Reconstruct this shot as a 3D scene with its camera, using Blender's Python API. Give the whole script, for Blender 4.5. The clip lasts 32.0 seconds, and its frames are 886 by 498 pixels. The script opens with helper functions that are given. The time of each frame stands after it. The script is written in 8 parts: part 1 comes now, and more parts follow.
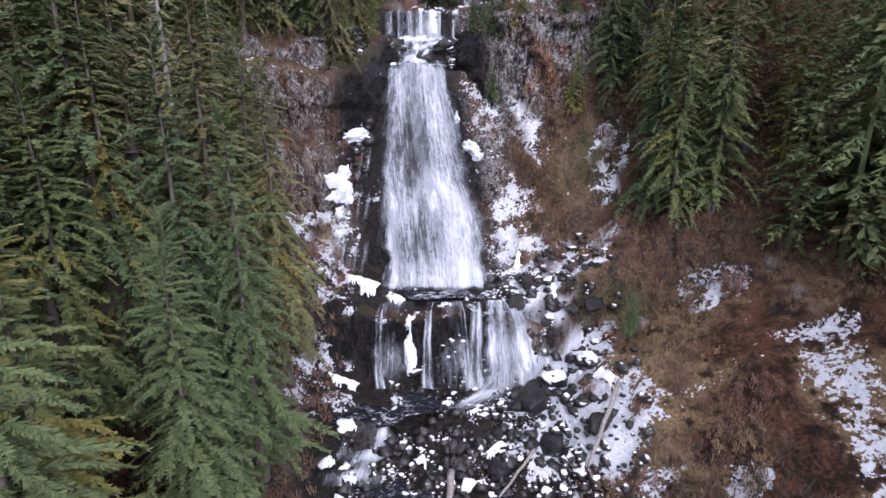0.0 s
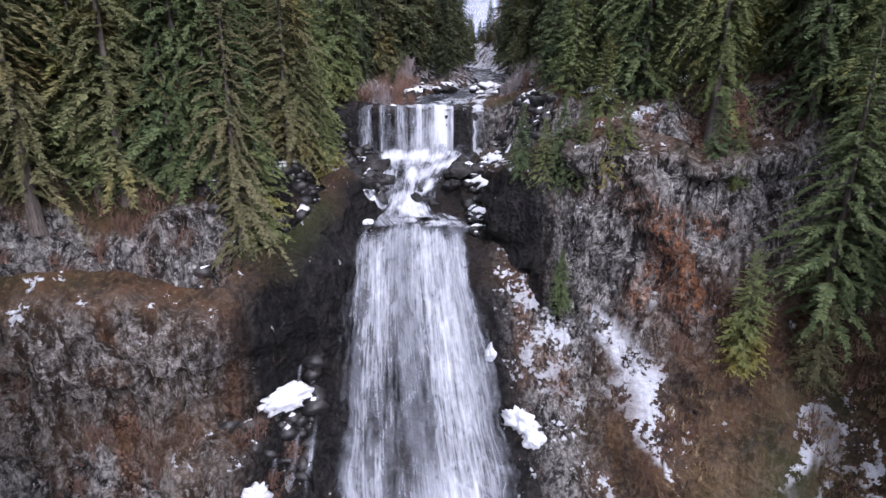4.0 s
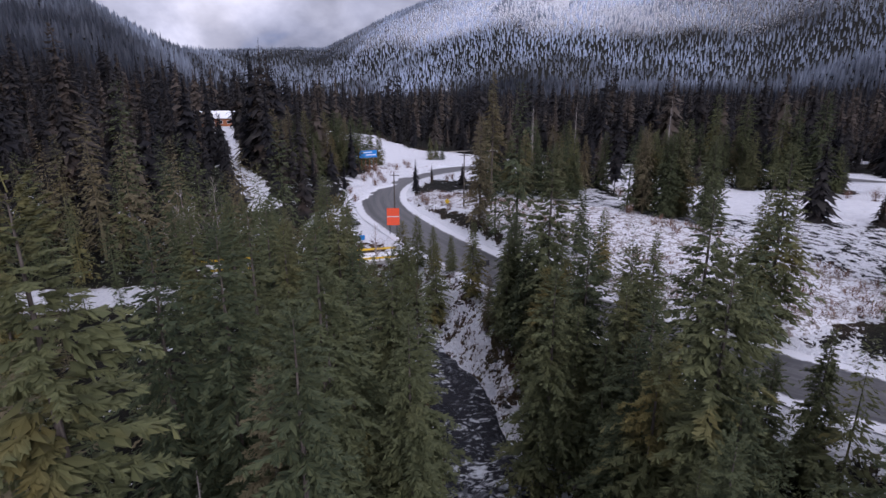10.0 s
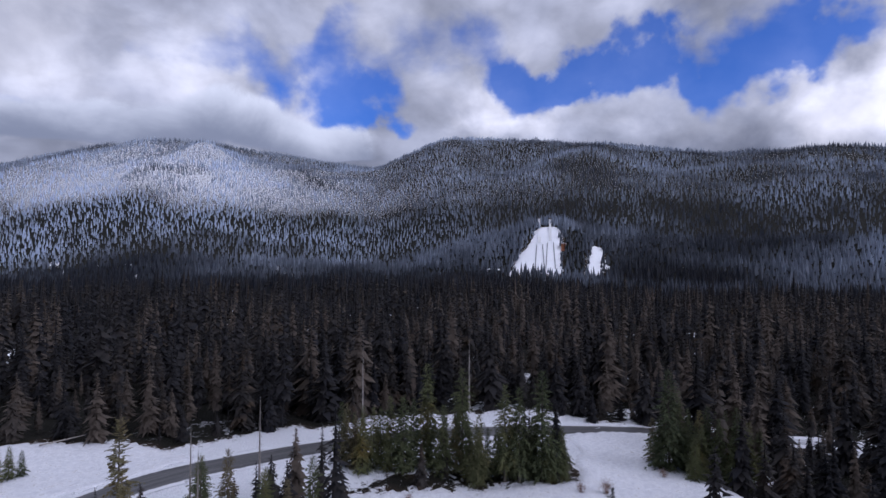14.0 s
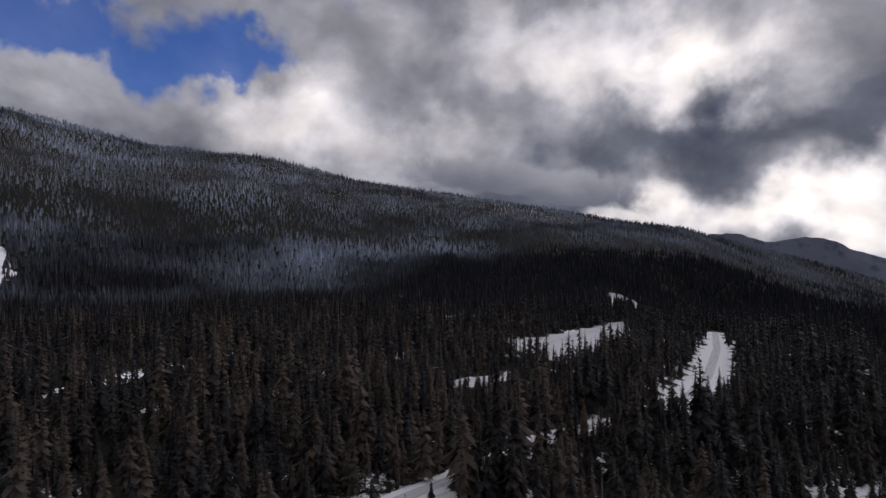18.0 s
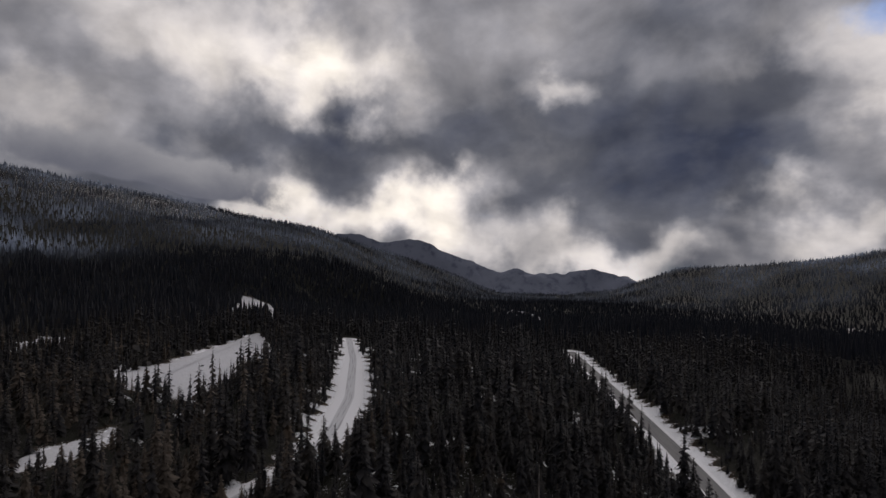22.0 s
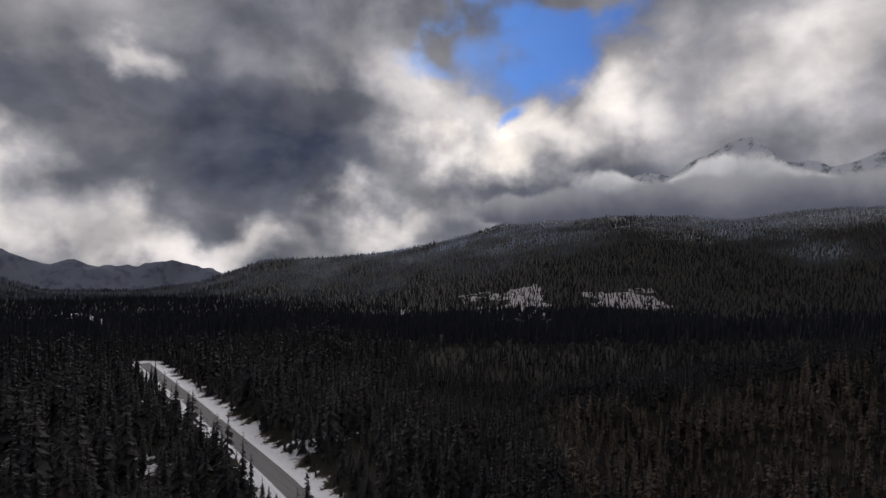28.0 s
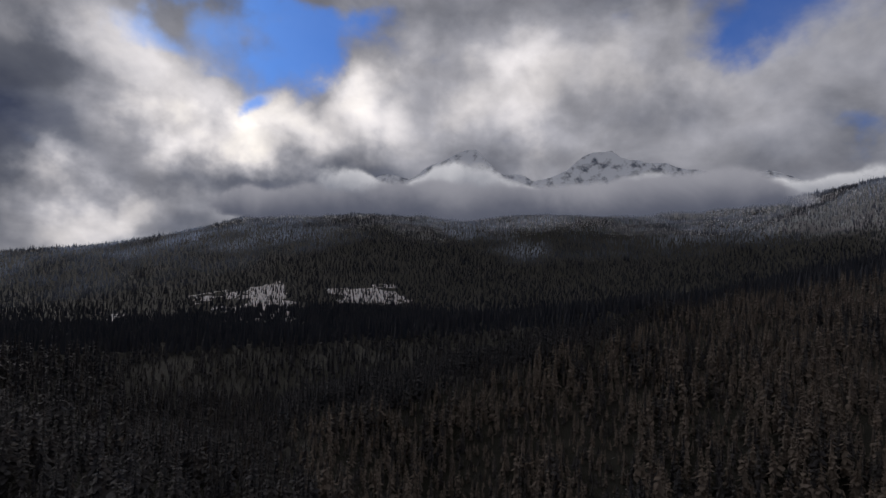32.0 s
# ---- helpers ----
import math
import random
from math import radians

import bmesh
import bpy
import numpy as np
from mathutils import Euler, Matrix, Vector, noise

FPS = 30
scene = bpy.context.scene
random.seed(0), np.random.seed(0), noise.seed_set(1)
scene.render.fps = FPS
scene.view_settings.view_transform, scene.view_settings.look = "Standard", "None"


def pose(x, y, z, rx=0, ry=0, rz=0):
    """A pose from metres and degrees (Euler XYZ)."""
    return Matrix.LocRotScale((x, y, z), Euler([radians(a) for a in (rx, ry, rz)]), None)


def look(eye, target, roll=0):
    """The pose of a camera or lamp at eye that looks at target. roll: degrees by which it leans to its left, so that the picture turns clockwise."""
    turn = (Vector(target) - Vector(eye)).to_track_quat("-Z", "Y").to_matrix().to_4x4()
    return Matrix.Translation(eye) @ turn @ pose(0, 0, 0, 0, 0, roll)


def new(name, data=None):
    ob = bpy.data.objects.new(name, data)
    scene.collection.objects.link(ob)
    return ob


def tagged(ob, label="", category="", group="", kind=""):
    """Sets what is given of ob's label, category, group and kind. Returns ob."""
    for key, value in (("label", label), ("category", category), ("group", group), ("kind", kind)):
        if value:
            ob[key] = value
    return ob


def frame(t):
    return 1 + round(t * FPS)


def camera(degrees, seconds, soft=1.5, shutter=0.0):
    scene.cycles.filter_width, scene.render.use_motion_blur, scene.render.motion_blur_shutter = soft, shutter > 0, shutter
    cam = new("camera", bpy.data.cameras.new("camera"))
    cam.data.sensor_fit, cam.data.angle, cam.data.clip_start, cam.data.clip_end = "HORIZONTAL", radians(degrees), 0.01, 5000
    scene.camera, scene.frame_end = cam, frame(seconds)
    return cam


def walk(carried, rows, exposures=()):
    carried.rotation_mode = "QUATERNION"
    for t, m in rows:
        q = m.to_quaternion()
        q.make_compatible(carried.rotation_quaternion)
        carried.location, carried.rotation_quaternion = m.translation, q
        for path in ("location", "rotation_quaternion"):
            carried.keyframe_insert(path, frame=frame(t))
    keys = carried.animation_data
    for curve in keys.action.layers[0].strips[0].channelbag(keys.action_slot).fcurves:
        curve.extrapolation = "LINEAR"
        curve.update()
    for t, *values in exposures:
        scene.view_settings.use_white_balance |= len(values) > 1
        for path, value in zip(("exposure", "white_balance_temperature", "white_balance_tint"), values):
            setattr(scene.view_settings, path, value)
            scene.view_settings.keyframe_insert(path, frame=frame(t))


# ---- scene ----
cam = camera(79.2, 32.0)
PATH = [
    (0.0, pose(0.00, 0.00, 45.00, 73.00, -0.00, 0.00)),
    (0.5, pose(0.00, 4.96, 45.84, 73.10, -0.01, 0.32)),
    (1.0, pose(0.00, 10.19, 47.53, 73.10, 0.04, 0.82)),
    (1.5, pose(0.00, 15.71, 48.67, 73.20, 0.06, 1.24)),
    (2.0, pose(0.00, 21.93, 50.53, 73.21, 0.03, 1.46)),
    (2.5, pose(-0.45, 28.70, 52.69, 73.21, 0.06, 1.55)),
    (4.5, pose(-1.80, 55.78, 62.77, 74.10, -0.20, -0.67)),
    (5.0, pose(-1.80, 62.82, 65.79, 74.20, -0.17, -0.89)),
    (5.5, pose(-1.80, 69.87, 68.81, 74.20, -0.14, -0.79)),
    (6.0, pose(-1.80, 76.61, 72.40, 74.10, -0.14, -0.79)),
    (6.5, pose(-1.35, 83.78, 75.85, 74.20, -0.14, -0.79)),
    (7.0, pose(-1.35, 90.95, 79.31, 74.10, -0.33, -0.74)),
    (7.5, pose(-1.35, 98.13, 82.76, 74.20, -0.11, -0.70)),
    (8.0, pose(-0.90, 105.30, 86.21, 74.40, -0.08, -0.60)),
    (8.5, pose(-0.90, 112.04, 89.80, 74.41, 0.04, -1.58)),
    (9.0, pose(-0.45, 119.22, 93.25, 74.32, 0.13, -2.65)),
    (9.5, pose(-0.45, 125.96, 96.84, 74.34, 0.20, -4.14)),
    (10.0, pose(0.00, 133.13, 100.29, 74.27, 0.08, -5.56)),
    (10.5, pose(0.45, 140.74, 103.61, 74.82, 0.05, -7.02)),
    (11.0, pose(0.90, 147.91, 107.07, 76.47, 0.03, -8.47)),
    (11.5, pose(1.80, 154.65, 110.65, 80.96, -0.08, -10.22)),
    (12.0, pose(2.70, 161.40, 114.24, 87.37, -0.21, -13.82)),
    (12.5, pose(4.05, 168.01, 117.39, 91.42, -0.27, -20.45)),
    (13.0, pose(5.40, 174.75, 120.98, 91.75, -0.28, -27.56)),
    (13.5, pose(7.65, 181.36, 124.13, 91.77, -0.25, -34.52)),
    (14.0, pose(10.35, 187.11, 127.55, 91.72, -0.28, -41.50)),
    (14.5, pose(13.95, 192.86, 130.97, 91.64, -0.24, -48.43)),
    (16.5, pose(35.55, 210.21, 143.08, 91.29, -0.11, -76.39)),
    (17.0, pose(42.30, 213.68, 146.72, 91.29, -0.08, -83.40)),
    (17.5, pose(49.50, 216.02, 149.77, 91.12, -0.10, -90.38)),
    (18.0, pose(57.15, 217.50, 153.08, 90.95, -0.06, -97.37)),
    (18.5, pose(64.35, 217.99, 156.22, 90.84, -0.25, -104.39)),
    (19.0, pose(71.55, 217.06, 159.33, 90.64, -0.30, -111.35)),
    (19.5, pose(77.85, 216.00, 162.01, 90.52, -0.38, -117.88)),
    (20.0, pose(84.15, 214.24, 163.96, 90.49, -0.59, -122.43)),
    (20.5, pose(90.00, 212.35, 165.48, 90.46, -0.66, -125.60)),
    (21.0, pose(94.95, 209.47, 166.83, 90.56, -0.72, -128.59)),
    (21.5, pose(100.35, 206.46, 167.75, 90.70, -0.89, -131.91)),
    (22.0, pose(105.75, 203.02, 168.80, 90.73, -0.98, -135.33)),
    (22.5, pose(110.70, 198.58, 169.69, 90.83, -1.11, -138.89)),
    (23.0, pose(116.10, 194.02, 170.14, 90.88, -1.10, -142.43)),
    (23.5, pose(121.50, 188.89, 170.30, 90.88, -1.14, -146.01)),
    (24.0, pose(126.00, 183.33, 170.59, 90.92, -1.17, -149.49)),
    (24.5, pose(130.05, 178.07, 170.31, 90.90, -1.27, -153.01)),
    (25.0, pose(134.10, 172.38, 170.17, 90.93, -1.33, -156.54)),
    (25.5, pose(137.25, 166.56, 169.60, 90.90, -1.37, -160.07)),
    (27.5, pose(146.25, 141.38, 168.82, 90.81, -1.75, -174.26)),
    (28.0, pose(147.60, 135.00, 167.95, 90.89, -1.84, -177.74)),
    (28.5, pose(148.50, 128.31, 167.64, 91.01, -1.90, 178.69)),
    (29.0, pose(148.95, 122.06, 167.20, 91.07, -1.99, 175.21)),
    (29.5, pose(148.95, 115.81, 166.76, 91.17, -2.02, 171.86)),
    (30.0, pose(148.50, 109.69, 166.75, 91.23, -2.08, 168.62)),
    (30.5, pose(148.05, 103.44, 166.31, 91.33, -2.13, 165.28)),
    (31.0, pose(147.15, 97.32, 166.30, 91.37, -2.09, 161.97)),
    (31.5, pose(145.80, 91.06, 165.86, 91.47, -2.17, 158.65)),
    (32.0, pose(144.45, 84.81, 165.41, 91.51, -2.27, 155.33)),
]
walk(cam, PATH, ((0, 1.35, 5450, 23), (2.5, 1.35, 5450, 22), (4.8, 1.24, 5450, 21), (6.2, 0.88, 5130, 26), (8, 0.7, 5450, 27), (10, 0.35, 5500, 24), (12, -0.2, 5150, 22), (13, -0.15, 5150, 20), (14, 0.0, 5250, 21), (17, -0.35, 5750, 18), (21, -0.62, 6250, 15), (26, -0.52, 6250, 14), (32, -0.45, 6050, 14)))


# ---------------------------------------------------------------- world, sun
def node(nt, kind, **kw):
    n = nt.nodes.new(kind)
    for k, v in kw.items():
        if k == "op":
            n.operation = v
        elif k == "blend":
            n.blend_type = v
        elif k == "dtype":
            n.data_type = v
        elif k == "interp":
            n.interpolation_type = v
        elif k == "attr":
            n.attribute_name = v
    return n


def put(nt, sock, val):
    if isinstance(val, bpy.types.NodeSocket):
        nt.links.new(val, sock)
    else:
        sock.default_value = val


def calc(nt, op, a, b=0.0, c=0.0, clamp=False):
    n = node(nt, "ShaderNodeMath", op=op)
    n.use_clamp = clamp
    put(nt, n.inputs[0], a), put(nt, n.inputs[1], b), put(nt, n.inputs[2], c)
    return n.outputs[0]


def ramp(nt, v, a, b, lo=0.0, hi=1.0):
    n = node(nt, "ShaderNodeMapRange", interp="SMOOTHSTEP")
    put(nt, n.inputs[0], v)
    for i, x in enumerate((a, b, lo, hi)):
        put(nt, n.inputs[i + 1], x)
    return n.outputs[0]


def mixc(nt, f, a, b, blend="MIX"):
    n = node(nt, "ShaderNodeMix", dtype="RGBA")
    n.blend_type = blend
    put(nt, n.inputs[0], f), put(nt, n.inputs[6], a), put(nt, n.inputs[7], b)
    return n.outputs[2]


def noise_tex(nt, vec, scale, detail=4.0, rough=0.55, dist=0.0):
    n = node(nt, "ShaderNodeTexNoise")
    put(nt, n.inputs["Vector"], vec), put(nt, n.inputs["Scale"], scale)
    n.inputs["Detail"].default_value, n.inputs["Roughness"].default_value = detail, rough
    n.inputs["Distortion"].default_value = dist
    return n.outputs[0]


def vmath(nt, op, a, b=(0, 0, 0)):
    n = node(nt, "ShaderNodeVectorMath", op=op)
    put(nt, n.inputs[0], a), put(nt, n.inputs[1], b)
    return n.outputs["Value"] if op in ("DISTANCE", "DOT_PRODUCT", "LENGTH") else n.outputs[0]


def heading(az, el):
    a, e = radians(az), radians(el)
    return Vector((-math.sin(a) * math.cos(e), math.cos(a) * math.cos(e), math.sin(e)))


SUN_AZ, SUN_EL = -160.0, 28.0
world = bpy.data.worlds.new("sky")
scene.world = world
world.use_nodes = True
nt = world.node_tree
nt.nodes.clear()
ray_dir = node(nt, "ShaderNodeTexCoord").outputs["Generated"]
sky = nt.nodes.new("ShaderNodeTexSky")
sky.sky_type, sky.sun_disc = "NISHITA", False
sky.sun_elevation, sky.sun_rotation = radians(SUN_EL), radians(-SUN_AZ)
blue = mixc(nt, 1.0, sky.outputs[0], (0.026, 0.058, 0.124, 1), "MULTIPLY")
# cloud layer: the view direction laid on a flat deck, bent by noise
sep = node(nt, "ShaderNodeSeparateXYZ")
put(nt, sep.inputs[0], ray_dir)
deck = calc(nt, "ADD", calc(nt, "MAXIMUM", sep.outputs[2], 0.0), 0.16)
comb = node(nt, "ShaderNodeCombineXYZ")
put(nt, comb.inputs[0], calc(nt, "DIVIDE", sep.outputs[0], deck))
put(nt, comb.inputs[1], calc(nt, "DIVIDE", sep.outputs[1], deck))
put(nt, comb.inputs[2], calc(nt, "MULTIPLY", sep.outputs[2], 2.2))
flat = comb.outputs[0]
bend = node(nt, "ShaderNodeTexNoise")
put(nt, bend.inputs["Vector"], ray_dir)
bend.inputs["Scale"].default_value, bend.inputs["Detail"].default_value = 7.0, 5.0
bent = vmath(nt, "ADD", ray_dir, vmath(nt, "SCALE", vmath(nt, "SUBTRACT", bend.outputs["Color"], (0.5, 0.5, 0.5))))
bent.node.inputs[1].links[0].from_node.inputs["Scale"].default_value = 0.30
bent = vmath(nt, "MULTIPLY", bent, (1.0, 1.0, 1.7))
big = noise_tex(nt, flat, 0.62, 6.0, 0.5, 0.2)
puff = noise_tex(nt, vmath(nt, "MULTIPLY", ray_dir, (1.0, 1.0, 1.35)), 5.0, 7.0, 0.52, 0.25)


def blobs(rows, start):
    """Soft round areas of the sky: azimuth, elevation, radius, amount."""
    total = start
    for az, el, rad, amount in rows:
        far = vmath(nt, "DISTANCE", bent, tuple(Vector((1, 1, 1.7)) * heading(az, el)))
        total = calc(nt, "ADD", total, ramp(nt, far, 0.0, 1.25 * rad, amount, 0.0))
    return total


# openings in the cloud cover, then the bright and the heavy parts of the deck, round the horizon
GAPS_NORTH = [(16, 16.1, 0.15, 0.40), (21, 15.9, 0.12, 0.30), (-1, 11.8, 0.08, 0.30), (-16, 19.9, 0.13, 0.40), (-28, 20.4, 0.16, 0.60), (-33, 15.8, 0.10, 0.60), (-36, 13.0, 0.06, 0.50),
    (-44, 23.1, 0.16, 0.40), (-50, 19.2, 0.11, 0.45), (-59, 20.1, 0.12, 0.40), (-70, 21.2, 0.13, 0.35), (-76, 20.3, 0.12, 0.35), (-51, 19.9, 0.12, 0.50), (-59, 19.3, 0.11, 0.50),
    (-65, 20.1, 0.08, 0.35), (-70, 17.9, 0.10, 0.55), (-75, 19.2, 0.08, 0.45), (-79, 22.1, 0.10, 0.40), (-88, 24.2, 0.08, 0.30)]
GAPS_SOUTH = [(-174, 21.3, 0.11, 0.30), (-178, 22.2, 0.13, 0.40), (174, 20.1, 0.15, 0.45), (176, 15.2, 0.06, 0.30), (176, 24.9, 0.10, 0.30), (169, 22.1, 0.13, 0.60), (166, 23.9, 0.12, 0.50),
    (167, 18.3, 0.07, 0.30), (176, 15.8, 0.06, 0.35), (140, 23.7, 0.07, 0.30), (127, 23.7, 0.13, 0.50), (119, 22.3, 0.15, 0.60), (160, 19.5, 0.11, 0.35), (155, 15.8, 0.07, 0.30),
    (117, 10.6, 0.07, 0.40)]
DECK_NORTH = [(0, 22, 0.30, 0.2), (-40, 25, 0.30, 0.25), (-66, 25, 0.22, 0.22), (23, 10.2, 0.24, 0.22), (15, 8.6, 0.22, 0.20), (6, 14.5, 0.27, 0.22), (-9, 14.4, 0.18, 0.15), (-21, 16.5, 0.18, 0.28), (-29, 15.1, 0.13, 0.20), (-47, 16.5, 0.13, 0.30),
    (-54, 16.8, 0.16, 0.22), (-63, 16.6, 0.16, 0.25), (-73, 15.4, 0.19, 0.25), (-78, 17.3, 0.16, 0.25), (-79, 12.1, 0.16, 0.20)]
DECK_EAST = [(-82, 16.1, 0.15, 0.18), (-90, 12.6, 0.18, 0.25), (-100, 11.7, 0.12, 0.20), (-96, 22.2, 0.21, 0.25), (-107, 21.4, 0.19, 0.30), (-119, 19.8, 0.21, 0.40), (-122, 17.3, 0.11, 0.30),
    (-120, 4.5, 0.13, 0.50), (-116, 5.3, 0.10, 0.25), (-96, 17.4, 0.15, -0.08), (-117, 12.2, 0.19, -0.12), (-122, 13.3, 0.13, -0.15), (-110, 7.7, 0.15, -0.12), (-89, 11.5, 0.07, -0.08),
    (-105, 8.6, 0.15, -0.12)]
DECK_SOUTH = [(-109, 21.7, 0.24, 0.22), (-121, 18.1, 0.16, 0.35), (-129, 16.4, 0.13, 0.25), (-147, 16.3, 0.08, 0.60), (-142, 21.4, 0.22, 0.10), (-85, 15.1, 0.18, 0.15), (-94, 10.8, 0.16, 0.25),
    (-114, 5.5, 0.10, 0.40), (-125, 3.6, 0.12, 0.70), (-132, 4.2, 0.13, 0.85), (-137, 5.9, 0.10, 0.60), (-140, 1.3, 0.11, 0.55), (-149, -0.3, 0.11, 0.75), (-156, 0.8, 0.11, 0.5),
    (-161, 0.3, 0.07, 0.30), (-95, 16.5, 0.24, -0.12), (-128, 12.5, 0.17, -0.20), (-138, 12.7, 0.17, -0.15), (-157, 12.5, 0.29, -0.16), (-144, 4.7, 0.11, -0.08), (-110, 8.1, 0.15, -0.12),
    (-149, 5.6, 0.19, -0.05)]
DECK_WEST = [(-173, 19.5, 0.13, 0.40), (180, 15.7, 0.17, 0.35), (174, 13.0, 0.18, 0.35), (180, 11.2, 0.13, 0.30), (-171, 3.0, 0.12, 0.5), (-156, 1.1, 0.11, 0.20), (-178, 3.5, 0.10, 0.20),
    (-162, 12.8, 0.24, -0.22), (-170, 14.6, 0.12, -0.10), (-162, 6.5, 0.22, -0.12), (177, 6.0, 0.18, -0.15), (-163, 1.8, 0.08, -0.10)]
DECK_FAR_WEST = [(170, 13.5, 0.16, 0.40), (178, 11.2, 0.12, 0.30), (164, 15.5, 0.13, 0.25), (159, 13.1, 0.12, 0.15), (153, 18.1, 0.18, 0.20), (148, 19.1, 0.18, 0.20), (147, 12.6, 0.15, 0.15),
    (-173, 3.8, 0.13, 0.25), (170, 6.6, 0.18, -0.12), (178, 7.1, 0.15, -0.12), (135, 20.8, 0.15, 0.25), (146, 18.7, 0.17, 0.22), (143, 23.4, 0.12, 0.15), (127, 20.4, 0.18, 0.20),
    (123, 16.9, 0.18, 0.10), (169, 14.8, 0.16, 0.12), (149, 15.4, 0.15, 0.15)]
gap = calc(nt, "ADD", calc(nt, "MULTIPLY", blobs(GAPS_NORTH, 0.0), 1.15), calc(nt, "MULTIPLY", blobs(GAPS_SOUTH, 0.0), 0.72))
deck_tone = blobs(DECK_NORTH + DECK_EAST + DECK_SOUTH + DECK_WEST + DECK_FAR_WEST, 0.0)
cover = calc(nt, "SUBTRACT", calc(nt, "ADD", calc(nt, "MULTIPLY", big, 0.40), calc(nt, "MULTIPLY", puff, 0.70)), calc(nt, "MULTIPLY", gap, 0.80))
cover = ramp(nt, cover, 0.06, 0.44, 0.14, 1.0)
tone = calc(nt, "ADD", calc(nt, "MULTIPLY", calc(nt, "SUBTRACT", big, 0.5), 0.22), calc(nt, "MULTIPLY", calc(nt, "SUBTRACT", puff, 0.5), 0.62))
tone = calc(nt, "ADD", calc(nt, "ADD", tone, 0.30), calc(nt, "MULTIPLY", deck_tone, 0.62))
# an overcast sky is brightest overhead
tone = calc(nt, "ADD", tone, ramp(nt, sep.outputs[2], 0.42, 0.95, 0.0, 0.42))
cr = node(nt, "ShaderNodeValToRGB")
put(nt, cr.inputs[0], tone)
els = cr.color_ramp.elements
els[0].position, els[0].color = 0.0, (0.066, 0.077, 0.115, 1)
els[1].position, els[1].color = 1.0, (1.75, 1.6, 1.34, 1)
for p, c in ((0.22, (0.19, 0.197, 0.222)), (0.45, (0.50, 0.485, 0.485)), (0.7, (1.04, 0.97, 0.89))):
    e = els.new(p)
    e.color = (*c, 1)
fleck = ramp(nt, noise_tex(nt, vmath(nt, "MULTIPLY", ray_dir, (1.0, 1.0, 1.5)), 8.0, 6.0, 0.5, 0.3), 0.3, 0.72, 0.80, 1.2)
lit = node(nt, "ShaderNodeVectorMath", op="SCALE")
put(nt, lit.inputs[0], cr.outputs[0]), put(nt, lit.inputs["Scale"], fleck)
skyc = mixc(nt, cover, blue, lit.outputs[0])
bg = node(nt, "ShaderNodeBackground")
put(nt, bg.inputs[0], skyc)
bg.inputs[1].default_value = 1.0
wout = node(nt, "ShaderNodeOutputWorld")
nt.links.new(bg.outputs[0], wout.inputs[0])

sun_data = bpy.data.lights.new("sun", "SUN")
sun_data.energy, sun_data.angle, sun_data.color = 1.6, radians(36), (1.0, 0.93, 0.84)
sun = new("sun", sun_data)
sun.matrix_world = look((0, 0, 900), Vector((0, 0, 900)) - heading(SUN_AZ, SUN_EL))


# ---------------------------------------------------------------- materials
def material(name):
    m = bpy.data.materials.new(name)
    m.use_nodes = True
    t = m.node_tree
    t.nodes.clear()
    out = node(t, "ShaderNodeOutputMaterial")
    b = node(t, "ShaderNodeBsdfPrincipled")
    t.links.new(b.outputs[0], out.inputs[0])
    return m, t, b, out


def bump(t, b, height, strength=0.5, dist=0.1):
    n = node(t, "ShaderNodeBump")
    n.inputs["Strength"].default_value, n.inputs["Distance"].default_value = strength, dist
    put(t, n.inputs["Height"], height)
    t.links.new(n.outputs[0], b.inputs["Normal"])


def spot(t):
    return node(t, "ShaderNodeNewGeometry").outputs["Position"]


def plain(name, col, rough=0.6, metal=0.0, grain=0.25, scale=6.0):
    """Paint, metal, plastic: a base colour with fine and coarse wear."""
    m, t, b, _ = material(name)
    co = node(t, "ShaderNodeTexCoord").outputs["Object"]
    n1, n2 = noise_tex(t, co, scale, 6), noise_tex(t, co, scale * 9, 3)
    f = calc(t, "MULTIPLY", calc(t, "ADD", n1, n2), 0.5)
    dark = tuple(c * (1 - grain) for c in col)
    put(t, b.inputs["Base Color"], mixc(t, ramp(t, f, 0.3, 0.7), (*dark, 1), (*col, 1)))
    put(t, b.inputs["Roughness"], ramp(t, n1, 0.2, 0.8, max(0.05, rough - 0.15), min(1, rough + 0.15)))
    b.inputs["Metallic"].default_value = metal
    bump(t, b, n2, 0.15, 0.01)
    return m


def attr(t, name):
    return node(t, "ShaderNodeAttribute", attr=name).outputs["Fac"]


